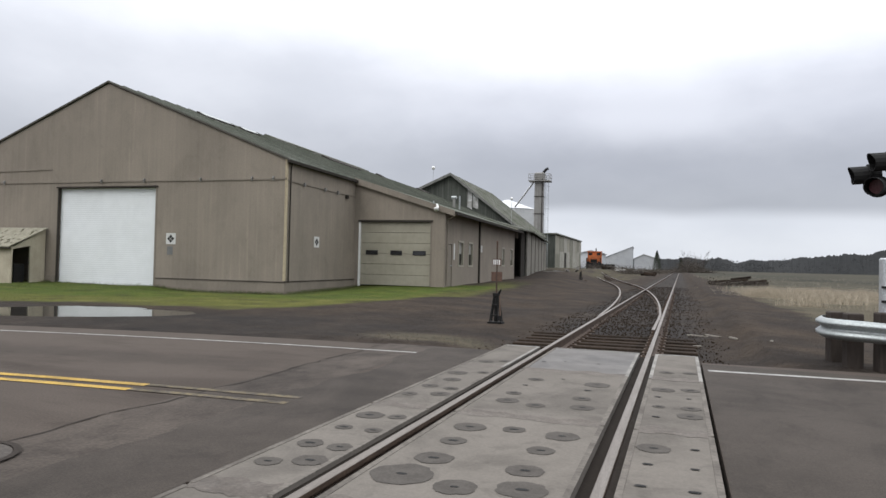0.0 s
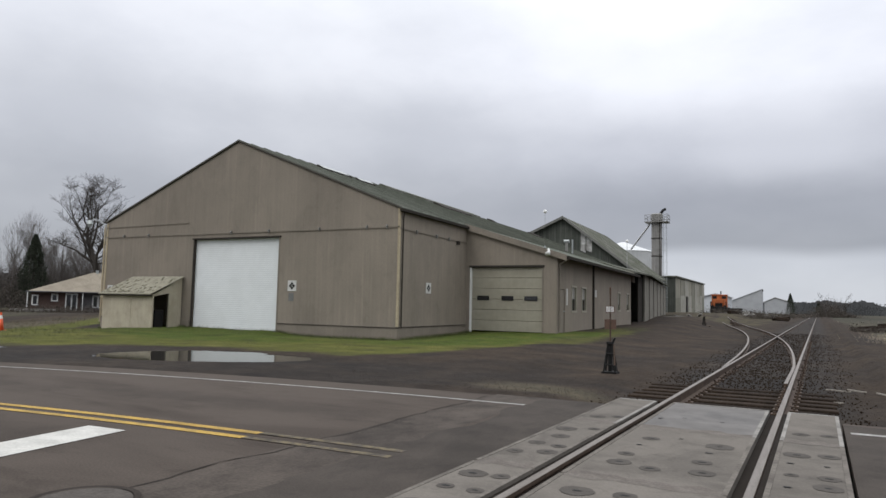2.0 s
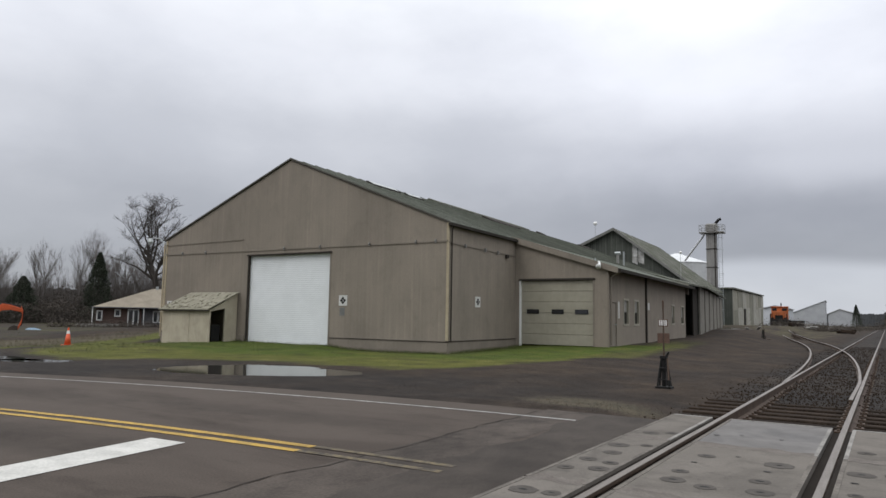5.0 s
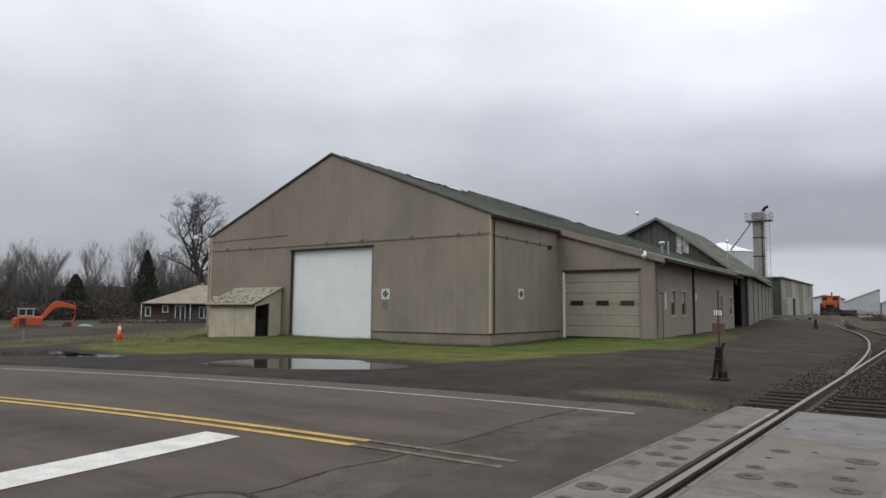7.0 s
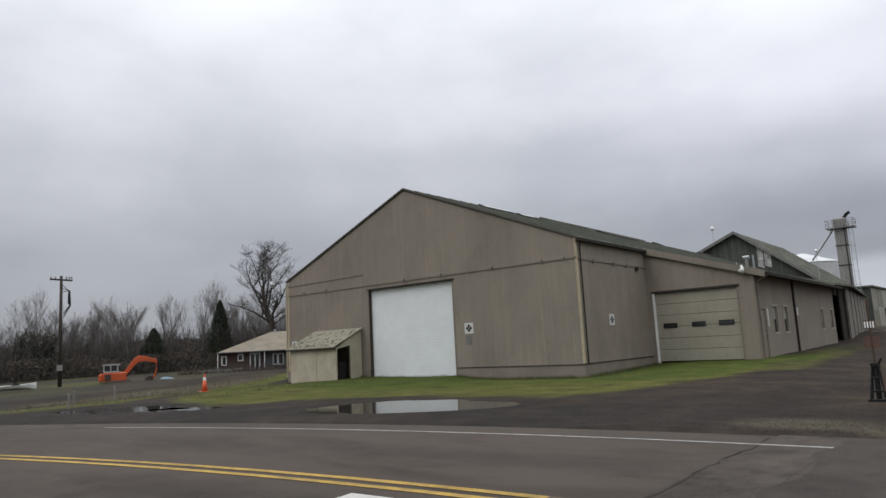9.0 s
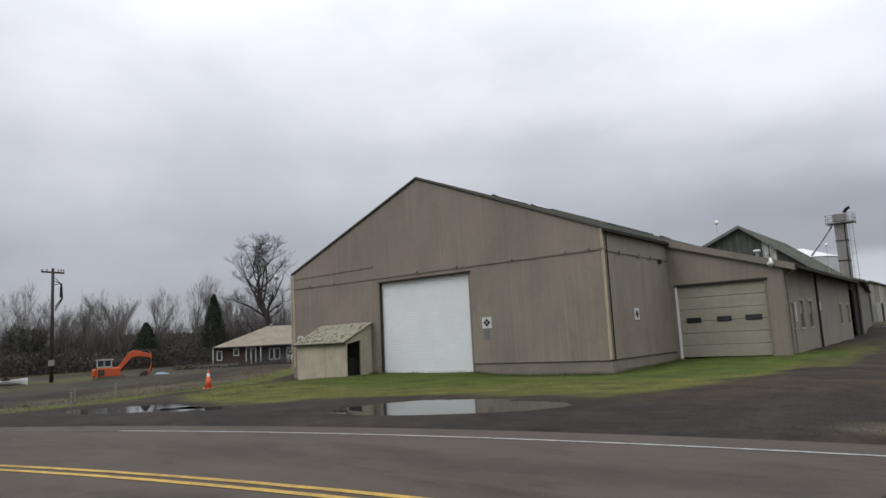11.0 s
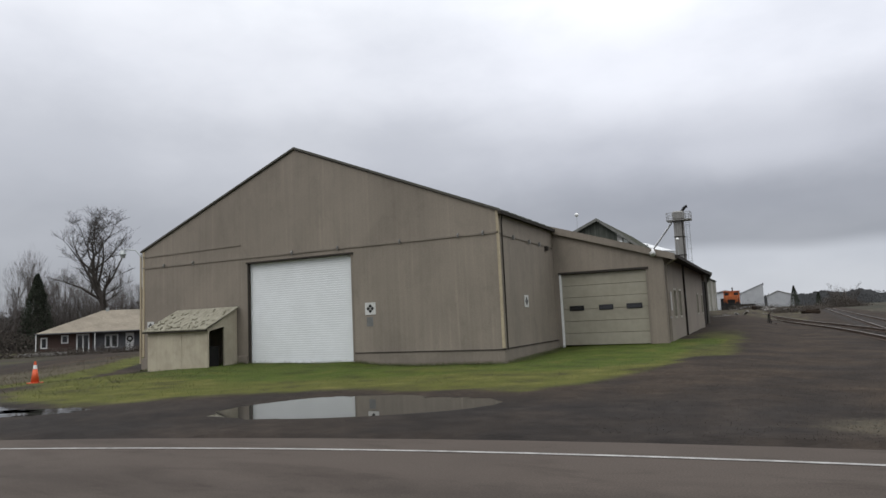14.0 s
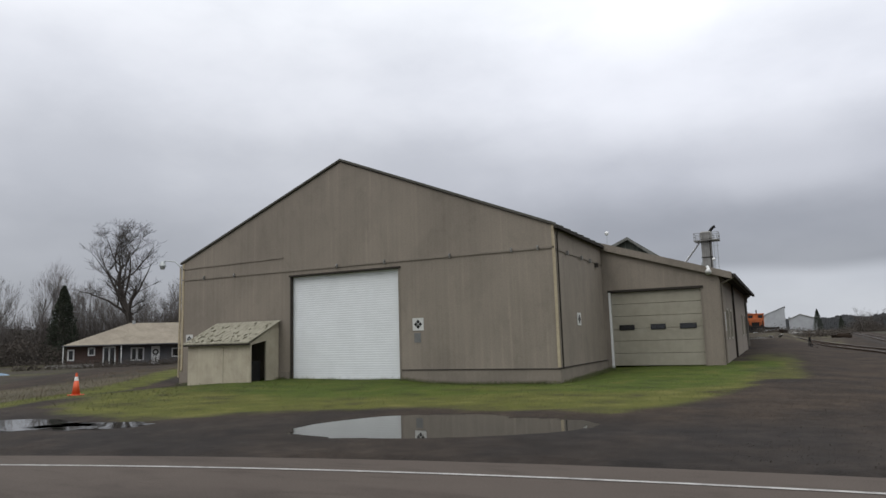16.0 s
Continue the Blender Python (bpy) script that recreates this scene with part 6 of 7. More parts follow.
# pile of old ties, and pale sticks on the gravel
rg = random.Random(21)
for i in range(9):
    v = 46 + i * 0.75
    x, y = 6.3 + 0.5 * i, 62.5 + 0.8 * i
    if i in (1, 2):
        x -= 0.6
    bm = bmesh.new()
    z = ground_z(x, y)
    obox(bm, pose(x, y, z + 0.12 + (0.22 if i % 3 == 1 else 0) + (0.3 if i in (3, 4) else 0), rg.uniform(-4, 4), rg.uniform(-6, 6), 32 + rg.uniform(-14, 14)), 2.3, 0.23, 0.2)
    solid("old_tie", bm, TIE, "dark weathered railway tie dumped by the track", "railway tie", "dumped ties", bevel=0.015)
PALE = plain("pale_split_wood", (0.27, 0.245, 0.21), 0.7)
for x, y, ang, ln in ((1.02, 15.3, 2, 0.42), (1.35, 15.55, -30, 0.34), (1.68, 14.95, -55, 0.22), (0.9, 13.6, 20, 0.15), (2.1, 13.2, 70, 0.12)):
    bm = bmesh.new()
    obox(bm, pose(x, y, ground_z(x, y) + 0.02, 0, 3, ang), ln, 0.035, 0.025)
    solid("wood_splinter", bm, PALE, "pale wood splinter lying on the gravel", "wood", "splinters on the gravel")
for x, y, h in ((-24.0, 9.6, 0.45), (-27.0, 11.0, 0.5), (-29.5, 13.6, 0.55)):
    bm = bmesh.new()
    z = ground_z(x, y)
    obox(bm, pose(x, y, z + h / 2 - 0.05, 2, 3, 10), 0.07, 0.04, h + 0.1)
    solid("marker_post", bm, STEEL_GREY, "weathered grey marker post on the verge", "post", "verge marker posts", bevel=0.01)

# ---- ties and fastenings ----
tie_me = bpy.data.meshes.new("tie")
b = bmesh.new()
box(b, -1.3, 1.3, -0.115, 0.115, -0.14, 0.0)
bmesh.ops.bevel(b, geom=list(b.edges), offset=0.012, segments=1, affect="EDGES")
b.to_mesh(tie_me)
b.free()
tie_me.materials.append(TIE)
long_me = bpy.data.meshes.new("tie")
b = bmesh.new()
box(b, -1.75, 1.45, -0.115, 0.115, -0.14, 0.0)
bmesh.ops.bevel(b, geom=list(b.edges), offset=0.012, segments=1, affect="EDGES")
b.to_mesh(long_me)
b.free()
long_me.materials.append(TIE)
plate_me = bpy.data.meshes.new("tie_plate")
b = bmesh.new()
box(b, -0.17, 0.17, -0.09, 0.09, 0.0, 0.018)
for sx in (-0.12, 0.12):
    box(b, sx - 0.02, sx + 0.02, -0.05, -0.02, 0.018, 0.045)
b.to_mesh(plate_me)
b.free()
plate_me.materials.append(RAIL_SIDE)
rg = random.Random(31)
loc = main_track.location
v, k = 10.85, 0
while v < 120:
    swing = diverge(v)
    near_switch = 12 < v < 38
    ob = new("tie", long_me if near_switch else tie_me)
    ob.parent = main_track
    ob.matrix_parent_inverse = Matrix.Translation(-loc)
    p = on_track((-swing / 2 if near_switch else 0) + rg.uniform(-0.04, 0.04), v, -0.168 + rg.uniform(-0.006, 0.004) - (0.012 if v > 14.6 else 0))
    sc = 1.0 + (swing / 3.0 if near_switch else 0)
    ob.matrix_basis = Matrix.Translation(p) @ pose(0, 0, 0, 0, 0, -2.83 + rg.uniform(-0.8, 0.8)) @ Matrix.Diagonal((sc, 1, 1, 1))
    if v < 40:
        for u in (-0.7525, 0.7525):
            pl = new("tie_plate", plate_me)
            pl.parent = main_track
            pl.matrix_parent_inverse = Matrix.Translation(-loc)
            pl.matrix_basis = Matrix.Translation(on_track(u, v, -0.168)) @ pose(0, 0, 0, 0, 0, -2.83)
    v += 0.53 if v < 60 else 0.62
    k += 1
sl = siding.location
v = 45.5
while v < 110:
    ob = new("tie", tie_me)
    ob.parent = siding
    ob.matrix_parent_inverse = Matrix.Translation(-sl)
    p = siding_pt(0, v)
    ob.matrix_basis = Matrix.Translation(p + Vector((0, 0, -0.168))) @ pose(0, 0, 0, 0, 0, rg.uniform(0, 3))
    v += 0.62

# ---- house across the side road ----
HA, HF = Vector((-69.5, 43.05, 0)), Vector((0.61, 0.793, 0)).normalized()
HN = Vector((-HF.y, HF.x, 0))


def hp(a, n, z):
    """Along the house's front, back from it, up."""
    p = HA + HF * a + HN * n
    return (p.x, p.y, z)


def hbox(a0, a1, n0, n1, z0, z1):
    bm = bmesh.new()
    q = [bm.verts.new(hp(a, n, z)) for z in (z0, z1) for a, n in ((a0, n0), (a1, n0), (a1, n1), (a0, n1))]
    for f in ((3, 2, 1, 0), (4, 5, 6, 7), (0, 1, 5, 4), (1, 2, 6, 5), (2, 3, 7, 6), (3, 0, 4, 7)):
        bm.faces.new([q[i] for i in f])
    return bm


house = thing("house", hp(8, 4, -0.4), "low brown and grey house with a tan hipped roof", "house")
BROWN_W = material("brown_house_siding", (0.085, 0.055, 0.045), (0.06, 0.04, 0.034), rough=0.85, scale=1)
GREY_W = material("grey_house_siding", (0.13, 0.13, 0.135), (0.09, 0.09, 0.095), rough=0.85, scale=1)
TAN_ROOF = material("tan_shingles", (0.225, 0.195, 0.150), (0.165, 0.142, 0.110), rough=0.9, scale=0.8, fine=9, amount=0.8, bump=0.4)
part("wall", hbox(0.95, 5.5, 0.8, 8.5, -0.6, 1.95), BROWN_W, house)
part("wall", hbox(5.5, 19.5, 1.3, 8.5, -0.6, 1.95), GREY_W, house)
bm = bmesh.new()
e_ = [hp(0.55, 0, 1.88), hp(20.3, 0, 1.92), hp(20.3, 9.3, 1.92), hp(0.55, 9.3, 1.88)]
r_ = [hp(6.5, 4.5, 4.15), hp(15.0, 4.5, 4.15)]
v = [bm.verts.new(p) for p in e_ + r_]
for f in ((0, 1, 5, 4), (1, 2, 5), (2, 3, 4, 5), (3, 0, 4), (3, 2, 1, 0)):
    bm.faces.new([v[i] for i in f])
part("roof", bm, TAN_ROOF, house)
part("fascia", hbox(0.55, 20.3, -0.05, 0.0, 1.82, 1.92), GREY_W, house)
for a0, a1, z0, z1, n in ((1.15, 1.5, 0.55, 1.4, 0.8), (2.9, 3.3, 0.98, 1.55, 0.8), (6.75, 7.1, 0.35, 1.45, 1.3), (7.3, 7.75, 0.35, 1.45, 1.3), (10.6, 11.4, 0.6, 1.3, 1.3)):
    fr = part("window", hbox(a0 - 0.12, a1 + 0.12, n - 0.06, n, z0 - 0.12, z1 + 0.12), WHITE_PAINT, house, "white framed window")
    part("pane", hbox(a0, a1, n - 0.08, n - 0.06, z0, z1), GLASS_DARK, fr)
pd = part("patio_door", hbox(4.1, 5.25, 0.72, 0.8, -0.42, 1.72), WHITE_PAINT, house, "white framed glass patio door")
for a0, a1 in ((4.22, 4.62), (4.76, 5.14)):
    part("pane", hbox(a0, a1, 0.68, 0.72, -0.3, 1.6), GLASS_DARK, pd)
fd = part("front_door", hbox(8.55, 9.35, 1.22, 1.3, -0.42, 1.65), WHITE_PAINT, house, "white front door with a dark wreath")
bm = bmesh.new()
c = Vector(hp(8.95, 1.2, 1.05))
for i in range(12):
    a, b2 = 2 * math.pi * i / 12, 2 * math.pi * (i + 1) / 12
    tube(bm, c + (HF * math.cos(a) + Vector((0, 0, 1)) * math.sin(a)) * 0.24, c + (HF * math.cos(b2) + Vector((0, 0, 1)) * math.sin(b2)) * 0.24, 0.07, 0.07, 6)
part("wreath", bm, DARK_TRIM, fd)
bm = bmesh.new()
tube(bm, hp(6.9, 4.4, 4.0), hp(6.9, 4.4, 4.4), 0.16, 0.16, 10)
part("roof_vent", bm, GALV, house)
bm = bmesh.new()
for a in (0.7, 5.75):
    tube(bm, hp(a, 0.1, -0.5), hp(a, 0.1, 1.9), 0.045, 0.045, 8)
part("porch_post", bm, WHITE_PAINT, house)
solid("garden_wall", hbox(-0.6, 3.4, -1.8, -1.4, -0.7, 0.10), FOUNDATION, "low pale concrete garden wall before the house", "wall")

# ---- excavator ----
EXO, EXD = Vector((-62.6, 30.0, 0)), Vector((0.45, 0.893, 0)).normalized()
EXN = Vector((-EXD.y, EXD.x, 0))
EZ = ground_z(-62.6, 30.0) - 0.2


def ex(a, n, z):
    p = EXO + EXD * (a * 0.78 + 0.5) + EXN * n * 0.8
    return Vector((p.x, p.y, EZ + z * 0.84))


def exbox(a0, a1, n0, n1, z0, z1):
    bm = bmesh.new()
    q = [bm.verts.new(ex(a, n, z)) for z in (z0, z1) for a, n in ((a0, n0), (a1, n0), (a1, n1), (a0, n1))]
    for f in ((3, 2, 1, 0), (4, 5, 6, 7), (0, 1, 5, 4), (1, 2, 6, 5), (2, 3, 7, 6), (3, 0, 4, 7)):
        bm.faces.new([q[i] for i in f])
    return bm


def exarm(pts, w, h):
    """A box-section arm through (along, up, depth of section) points."""
    bm = bmesh.new()
    rings = [[bm.verts.new(ex(a, n, z + s * d)) for n, s in ((-w, -1), (w, -1), (w, 1), (-w, 1))] for a, z, d in pts]
    for r0, r1 in zip(rings, rings[1:]):
        for i in range(4):
            bm.faces.new((r0[i], r0[(i + 1) % 4], r1[(i + 1) % 4], r1[i]))
    bm.faces.new(rings[0])
    bm.faces.new(rings[-1])
    return bm


digger = thing("excavator", ex(0, 0, 0), "orange tracked excavator parked with its boom lowered", "excavator")
MUDDY = material("muddy_steel", (0.060, 0.048, 0.038), (0.035, 0.029, 0.024), rough=0.9, scale=3)
CAB_GREY = plain("pale_cab_paint", (0.36, 0.355, 0.34), 0.6)
for n in (-0.95, 0.95):
    part("crawler", exbox(-2.5, 0.15, n - 0.25, n + 0.25, -0.1, 0.42), MUDDY, digger, "muddy crawler track", bevel=0.14)
part("house", exbox(-2.8, -0.35, -1.0, 1.0, 0.32, 1.28), ORANGE, digger, "orange engine house", bevel=0.1)
part("counterweight", exbox(-3.25, -2.75, -0.95, 0.95, 0.35, 1.2), ORANGE, digger, bevel=0.12)
part("engine_hatch", exbox(-2.6, -1.95, -1.03, -1.0, 0.5, 1.1), MUDDY, digger, "dark louvred hatch")
cab_ = part("cab", exbox(-2.75, -1.2, -0.95, -0.05, 1.28, 1.42), CAB_GREY, digger, "pale open-framed cab")
for a, n in ((-2.7, -0.9), (-1.3, -0.9), (-2.7, -0.1), (-1.3, -0.1), (-2.0, -0.9)):
    part("cab_post", exbox(a - 0.06, a + 0.06, n - 0.05, n + 0.05, 1.42, 2.02), CAB_GREY, cab_)
part("cab_roof", exbox(-2.85, -1.1, -1.0, 0.0, 2.02, 2.16), CAB_GREY, cab_)
part("window", exbox(-2.62, -1.38, -0.88, -0.85, 1.45, 2.0), GLASS_DARK, cab_)
part("boom", exarm([(-0.9, 0.75, 0.30), (-0.3, 1.35, 0.38), (0.35, 2.2, 0.40), (0.85, 2.58, 0.36), (1.6, 2.56, 0.26), (2.75, 2.25, 0.20)], 0.24, 0), ORANGE, digger, bevel=0.03)
part("stick", exarm([(2.62, 2.55, 0.22), (2.85, 1.95, 0.34), (2.75, 1.1, 0.26), (2.4, 0.3, 0.16)], 0.20, 0), ORANGE, digger, bevel=0.02)
for p, q, r in ((ex(-0.5, -0.2, 0.75), ex(0.55, -0.2, 1.75), 0.09), (ex(0.9, 0, 2.95), ex(2.55, 0, 2.72), 0.08), (ex(2.95, 0, 2.1), ex(2.75, 0, 0.7), 0.07)):
    bm = bmesh.new()
    tube(bm, p, q, r, 0.75 * r, 8)
    part("ram", bm, BLACK, digger)
part("bucket", exarm([(2.45, 0.45, 0.18), (2.1, 0.42, 0.34), (1.65, 0.25, 0.30), (1.45, 0.02, 0.08)], 0.42, 0), MUDDY, digger, "muddy steel bucket")
BLUE = plain("blue_tarp", (0.13, 0.20, 0.27), 0.6)
bm = bmesh.new()
bmesh.ops.create_icosphere(bm, subdivisions=2, radius=0.5, matrix=Matrix.Translation(ex(4.0, 1.0, 0.1)) @ Matrix.Diagonal((2.2, 1.4, 0.55, 1)))
for q in bm.verts:
    q.co += Vector((0, 0, 0.12 * noise.noise(q.co * 2)))
solid("tarp", bm, BLUE, "crumpled pale blue tarp on the ground", "tarp")

# ---- utility pole ----
pole = thing("utility_pole", (-64.6, 25.4, -0.6), "dark wooden utility pole with a cross arm", "utility pole")
pz = ground_z(-64.6, 25.4)
bm = bmesh.new()
tube(bm, (-64.6, 25.4, pz - 0.2), (-64.65, 25.3, 9.2), 0.16, 0.11, 12)
part("shaft", bm, WOOD_POST, pole, smooth=True)
bm = bmesh.new()
obox(bm, Matrix.Translation((-64.65, 25.3, 8.85)) @ pose(0, 0, 0, 0, 4, 68), 1.75, 0.12, 0.14)
arm_ = part("cross_arm", bm, WOOD_POST, pole)
for k in (-0.8, -0.45, 0.4, 0.62, 0.8):
    bm = bmesh.new()
    px_, py_ = -64.65 + 0.375 * k, 25.3 + 0.927 * k
    tube(bm, (px_, py_, 8.9), (px_, py_, 9.12), 0.05, 0.07, 8)
    part("insulator", bm, GALV, arm_)
bm = bmesh.new()
for k in range(3):
    pipe(bm, [(-64.6, 25.4, 8.4 - 0.3 * k), (-64.45, 25.85 + 0.06 * k, 7.9), (-64.42, 25.95 + 0.05 * k, 6.6), (-64.55, 25.5, 5.9 - 0.2 * k)], 0.03, 5)
tube(bm, (-64.45, 25.9, 6.7), (-64.45, 25.9, 7.6), 0.09, 0.09, 8)
part("drop_cable", bm, BLACK, pole)
bm = bmesh.new()
obox(bm, Matrix.Translation((-64.62, 25.36, 1.2)), 0.34, 0.34, 0.5)
part("meter_box", bm, STEEL_GREY, pole)
lpole = thing("light_pole", (-36.5, 30.5, 0), "thin grey pole behind the warehouse corner", "pole")
bm = bmesh.new()
tube(bm, (-36.2, 30.0, -0.4), (-36.2, 30.0, 3.6), 0.09, 0.08, 10)
part("shaft", bm, STEEL_GREY, lpole)

# ---- pickup truck and boat ----
TKO, TKD = Vector((-61.6, 15.2, 0)), Vector((0.29, 0.957, 0))
TKN = Vector((-TKD.y, TKD.x, 0))
TZ = ground_z(-61, 18)


def tk(a, n, z):
    p = TKO + TKD * a + TKN * n
    return Vector((p.x, p.y, TZ + z))


def tkprism(poly, n0, n1):
    bm = bmesh.new()
    lo, hi = [bm.verts.new(tk(a, n0, z)) for a, z in poly], [bm.verts.new(tk(a, n1, z)) for a, z in poly]
    bm.faces.new(lo)
    bm.faces.new(hi)
    for i in range(len(poly)):
        j = (i + 1) % len(poly)
        bm.faces.new((lo[i], lo[j], hi[j], hi[i]))
    return bm


pickup = thing("pickup_truck", tk(0, 0, 0), "white pickup truck with a canopy parked by the side road", "pickup truck")
part("body", tkprism([(-3.0, 0.45), (2.6, 0.45), (2.65, 0.95), (2.5, 1.10), (1.2, 1.18), (-3.0, 1.1)], -0.95, 0.95), WHITE_PAINT, pickup, bevel=0.05)
cabp = part("cab", tkprism([(-0.6, 1.1), (1.3, 1.15), (0.75, 1.78), (-0.5, 1.8)], -0.82, 0.82), WHITE_PAINT, pickup, bevel=0.05)
for n in (-0.85, 0.83):
    part("window", tkprism([(-0.45, 1.2), (1.05, 1.22), (0.68, 1.7), (-0.4, 1.72)], n, n + 0.02), GLASS_DARK, cabp)
part("canopy", tkprism([(-3.0, 1.1), (-0.65, 1.1), (-0.7, 1.8), (-2.95, 1.82)], -0.85, 0.85), WHITE_PAINT, pickup, bevel=0.05)
for a in (-1.9, 1.7):
    for n in (-0.85, 0.85):
        bm = bmesh.new()
        tube(bm, tk(a, n - 0.11, 0.36), tk(a, n + 0.11, 0.36), 0.37, 0.37, 20)
        ty = part("tyre", bm, BLACK, pickup)
        bm = bmesh.new()
        tube(bm, tk(a, n - 0.12, 0.36), tk(a, n + 0.12, 0.36), 0.2, 0.2, 14)
        part("rim", bm, GALV, ty)
boat = thing("boat", tk(6, 1, 0), "small pale boat lying on the gravel", "boat")
bm = bmesh.new()
secs = [(3.9, 0.45, 0.45), (4.7, 0.6, 0.50), (5.6, 0.62, 0.52), (6.3, 0.42, 0.58), (6.9, 0.06, 0.66)]
rings = [[bm.verts.new(tk(a, 1 + s * w, z)) for s, z in ((-1, h), (-0.75, 0.3), (0, 0.12), (0.75, 0.3), (1, h))] for a, w, h in secs]
for r0, r1 in zip(rings, rings[1:]):
    for i in range(4):
        bm.faces.new((r0[i], r0[i + 1], r1[i + 1], r1[i]))
    bm.faces.new((r0[4], r0[0], r1[0], r1[4]))
bm.faces.new(rings[0])
part("hull", bm, WHITE_PAINT, boat)
part("windscreen", tkprism([(5.2, 0.5), (5.8, 0.52), (5.45, 0.8)], 0.6, 1.4), GLASS_DARK, boat)

# ---- trees ----


def grow(rng, base, height, spread, levels, trunk_r, first=0.25, lean=0.0, gnarl=0.22, kids=(4, 6), up=0.35):
    """Branch segments (p, q, r0, r1, level) of a bare tree."""
    segs = []

    def limb(p, d, length, r, lev):
        n = 5 if lev < 2 else 3
        pts = [p]
        for i in range(n):
            d = (d + Vector((rng.gauss(0, gnarl), rng.gauss(0, gnarl), rng.gauss(0, gnarl * 0.6) + up * 0.12))).normalized()
            pts.append(pts[-1] + d * length / n)
            ra, rb = r * (1 - 0.8 * i / n), r * (1 - 0.8 * (i + 1) / n)
            segs.append((pts[-2], pts[-1], ra, rb, lev))
        if lev >= levels:
            return
        for k in range(rng.randint(*kids) + (2 if lev == 0 else 0)):
            t = rng.uniform(first if lev == 0 else 0.2, 1.0)
            i = min(n - 1, int(t * n))
            at = pts[i].lerp(pts[i + 1], t * n - i)
            az = rng.uniform(0, 2 * math.pi)
            side = Vector((math.cos(az), math.sin(az), rng.uniform(0.1, 0.7)))
            limb(at, (side * spread + d * 0.6).normalized(), length * rng.uniform(0.38, 0.62) * (1.1 - 0.35 * t), max(0.006, r * (1 - 0.75 * t) * 0.55), lev + 1)
    limb(Vector(base), Vector((lean, 0, 1)).normalized(), height * 0.8, trunk_r, 0)
    return segs


def wood(name, segs, mat, parent):
    vs, fs = [], []
    for p, q, r0, r1, lev in segs:
        n = 7 if lev == 0 else (4 if lev == 1 else 3)
        d = (q - p).normalized()
        a = d.orthogonal().normalized()
        b = d.cross(a)
        k = len(vs)
        for c, r in ((p, r0), (q, r1)):
            for i in range(n):
                t = 2 * math.pi * i / n
                vs.append(c + r * (math.cos(t) * a + math.sin(t) * b))
        for i in range(n):
            j = (i + 1) % n
            fs.append((k + i, k + j, k + n + j, k + n + i))
    return raw(name, vs, fs, mat, "", "", "", parent)


def bare_tree(name, at, height, spread, levels, trunk_r, seed, label, group="", mat=None, **kw):
    rng = random.Random(seed)
    e = thing(name, at, label, "tree", group)
    segs = grow(rng, at, height, spread, levels, trunk_r, **kw)
    wood("trunk", [s for s in segs if s[4] == 0], mat or BARK, e)
    wood("crown", [s for s in segs if s[4] > 0], mat or BARK, e)
    return e


TWIG = material("brown_grey_twigs", (0.090, 0.079, 0.071), (0.066, 0.058, 0.052), rough=0.95, scale=2)
PALE_TWIG = material("pale_grey_twigs", (0.128, 0.115, 0.106), (0.095, 0.086, 0.078), rough=0.95, scale=2)
big_tree = thing("bare_tree", (-76.2, 56.2, -0.3), "large bare broadleaf tree behind the house", "tree")
rng_ = random.Random(14)
segs_ = []
top_ = [Vector(p) for p in ((-75.8, 56.7, -0.5), (-75.8, 56.7, 2.4), (-76.0, 56.5, 4.6), (-76.5, 56.0, 6.8), (-76.9, 55.5, 9.0), (-76.9, 55.6, 11.1), (-77.1, 55.3, 12.9))]
rad_ = (0.62, 0.50, 0.42, 0.31, 0.21, 0.12, 0.05)
wood("trunk", [(p, q, a, b, 0) for p, q, a, b in zip(top_, top_[1:], rad_, rad_[1:])], BARK, big_tree)


def branch(p, d, length, r, lev, lift):
    n = 5 if lev < 3 else 3
    pts = [p]
    for i in range(n):
        d = (d + Vector((rng_.gauss(0, 0.17), rng_.gauss(0, 0.17), rng_.gauss(0, 0.12) + lift))).normalized()
        pts.append(pts[-1] + d * length / n)
        segs_.append((pts[-2], pts[-1], max(0.011, r * (1 - 0.75 * i / n)), max(0.010, r * (1 - 0.75 * (i + 1) / n)), lev))
    if lev >= 4:
        return
    for _ in range((6, 6, 4)[lev - 1]):
        t = rng_.uniform(0.22, 1.0)
        i = min(n - 1, int(t * n))
        at = pts[i].lerp(pts[i + 1], t * n - i)
        z = rng_.uniform(0, 2 * math.pi)
        side = Vector((math.cos(z), math.sin(z), rng_.uniform(-0.25, 0.6)))
        branch(at, (side * 0.9 + d * 0.6).normalized(), length * rng_.uniform(0.28, 0.5) * (1.15 - 0.3 * t) if lev < 3 else rng_.uniform(0.5, 1.1), r * (1 - 0.6 * t) * 0.55, lev + 1, 0.07)


for k in range(15):
    t = 0.34 + 0.62 * k / 14
    zz = t * 12.9
    i = max(j for j in range(6) if top_[j].z <= zz)
    at = top_[i].lerp(top_[i + 1], (zz - top_[i].z) / (top_[i + 1].z - top_[i].z))
    az = 2.4 * k + rng_.uniform(-0.3, 0.3)
    reach = 5.6 * math.sqrt(max(0.05, 1 - ((t - 0.55) / 0.52) ** 2)) * rng_.uniform(0.95, 1.25)
    branch(at, Vector((math.cos(az), math.sin(az), 0.7 + 0.7 * t)).normalized(), reach, 0.24 * (1.2 - t), 1, 0.13)
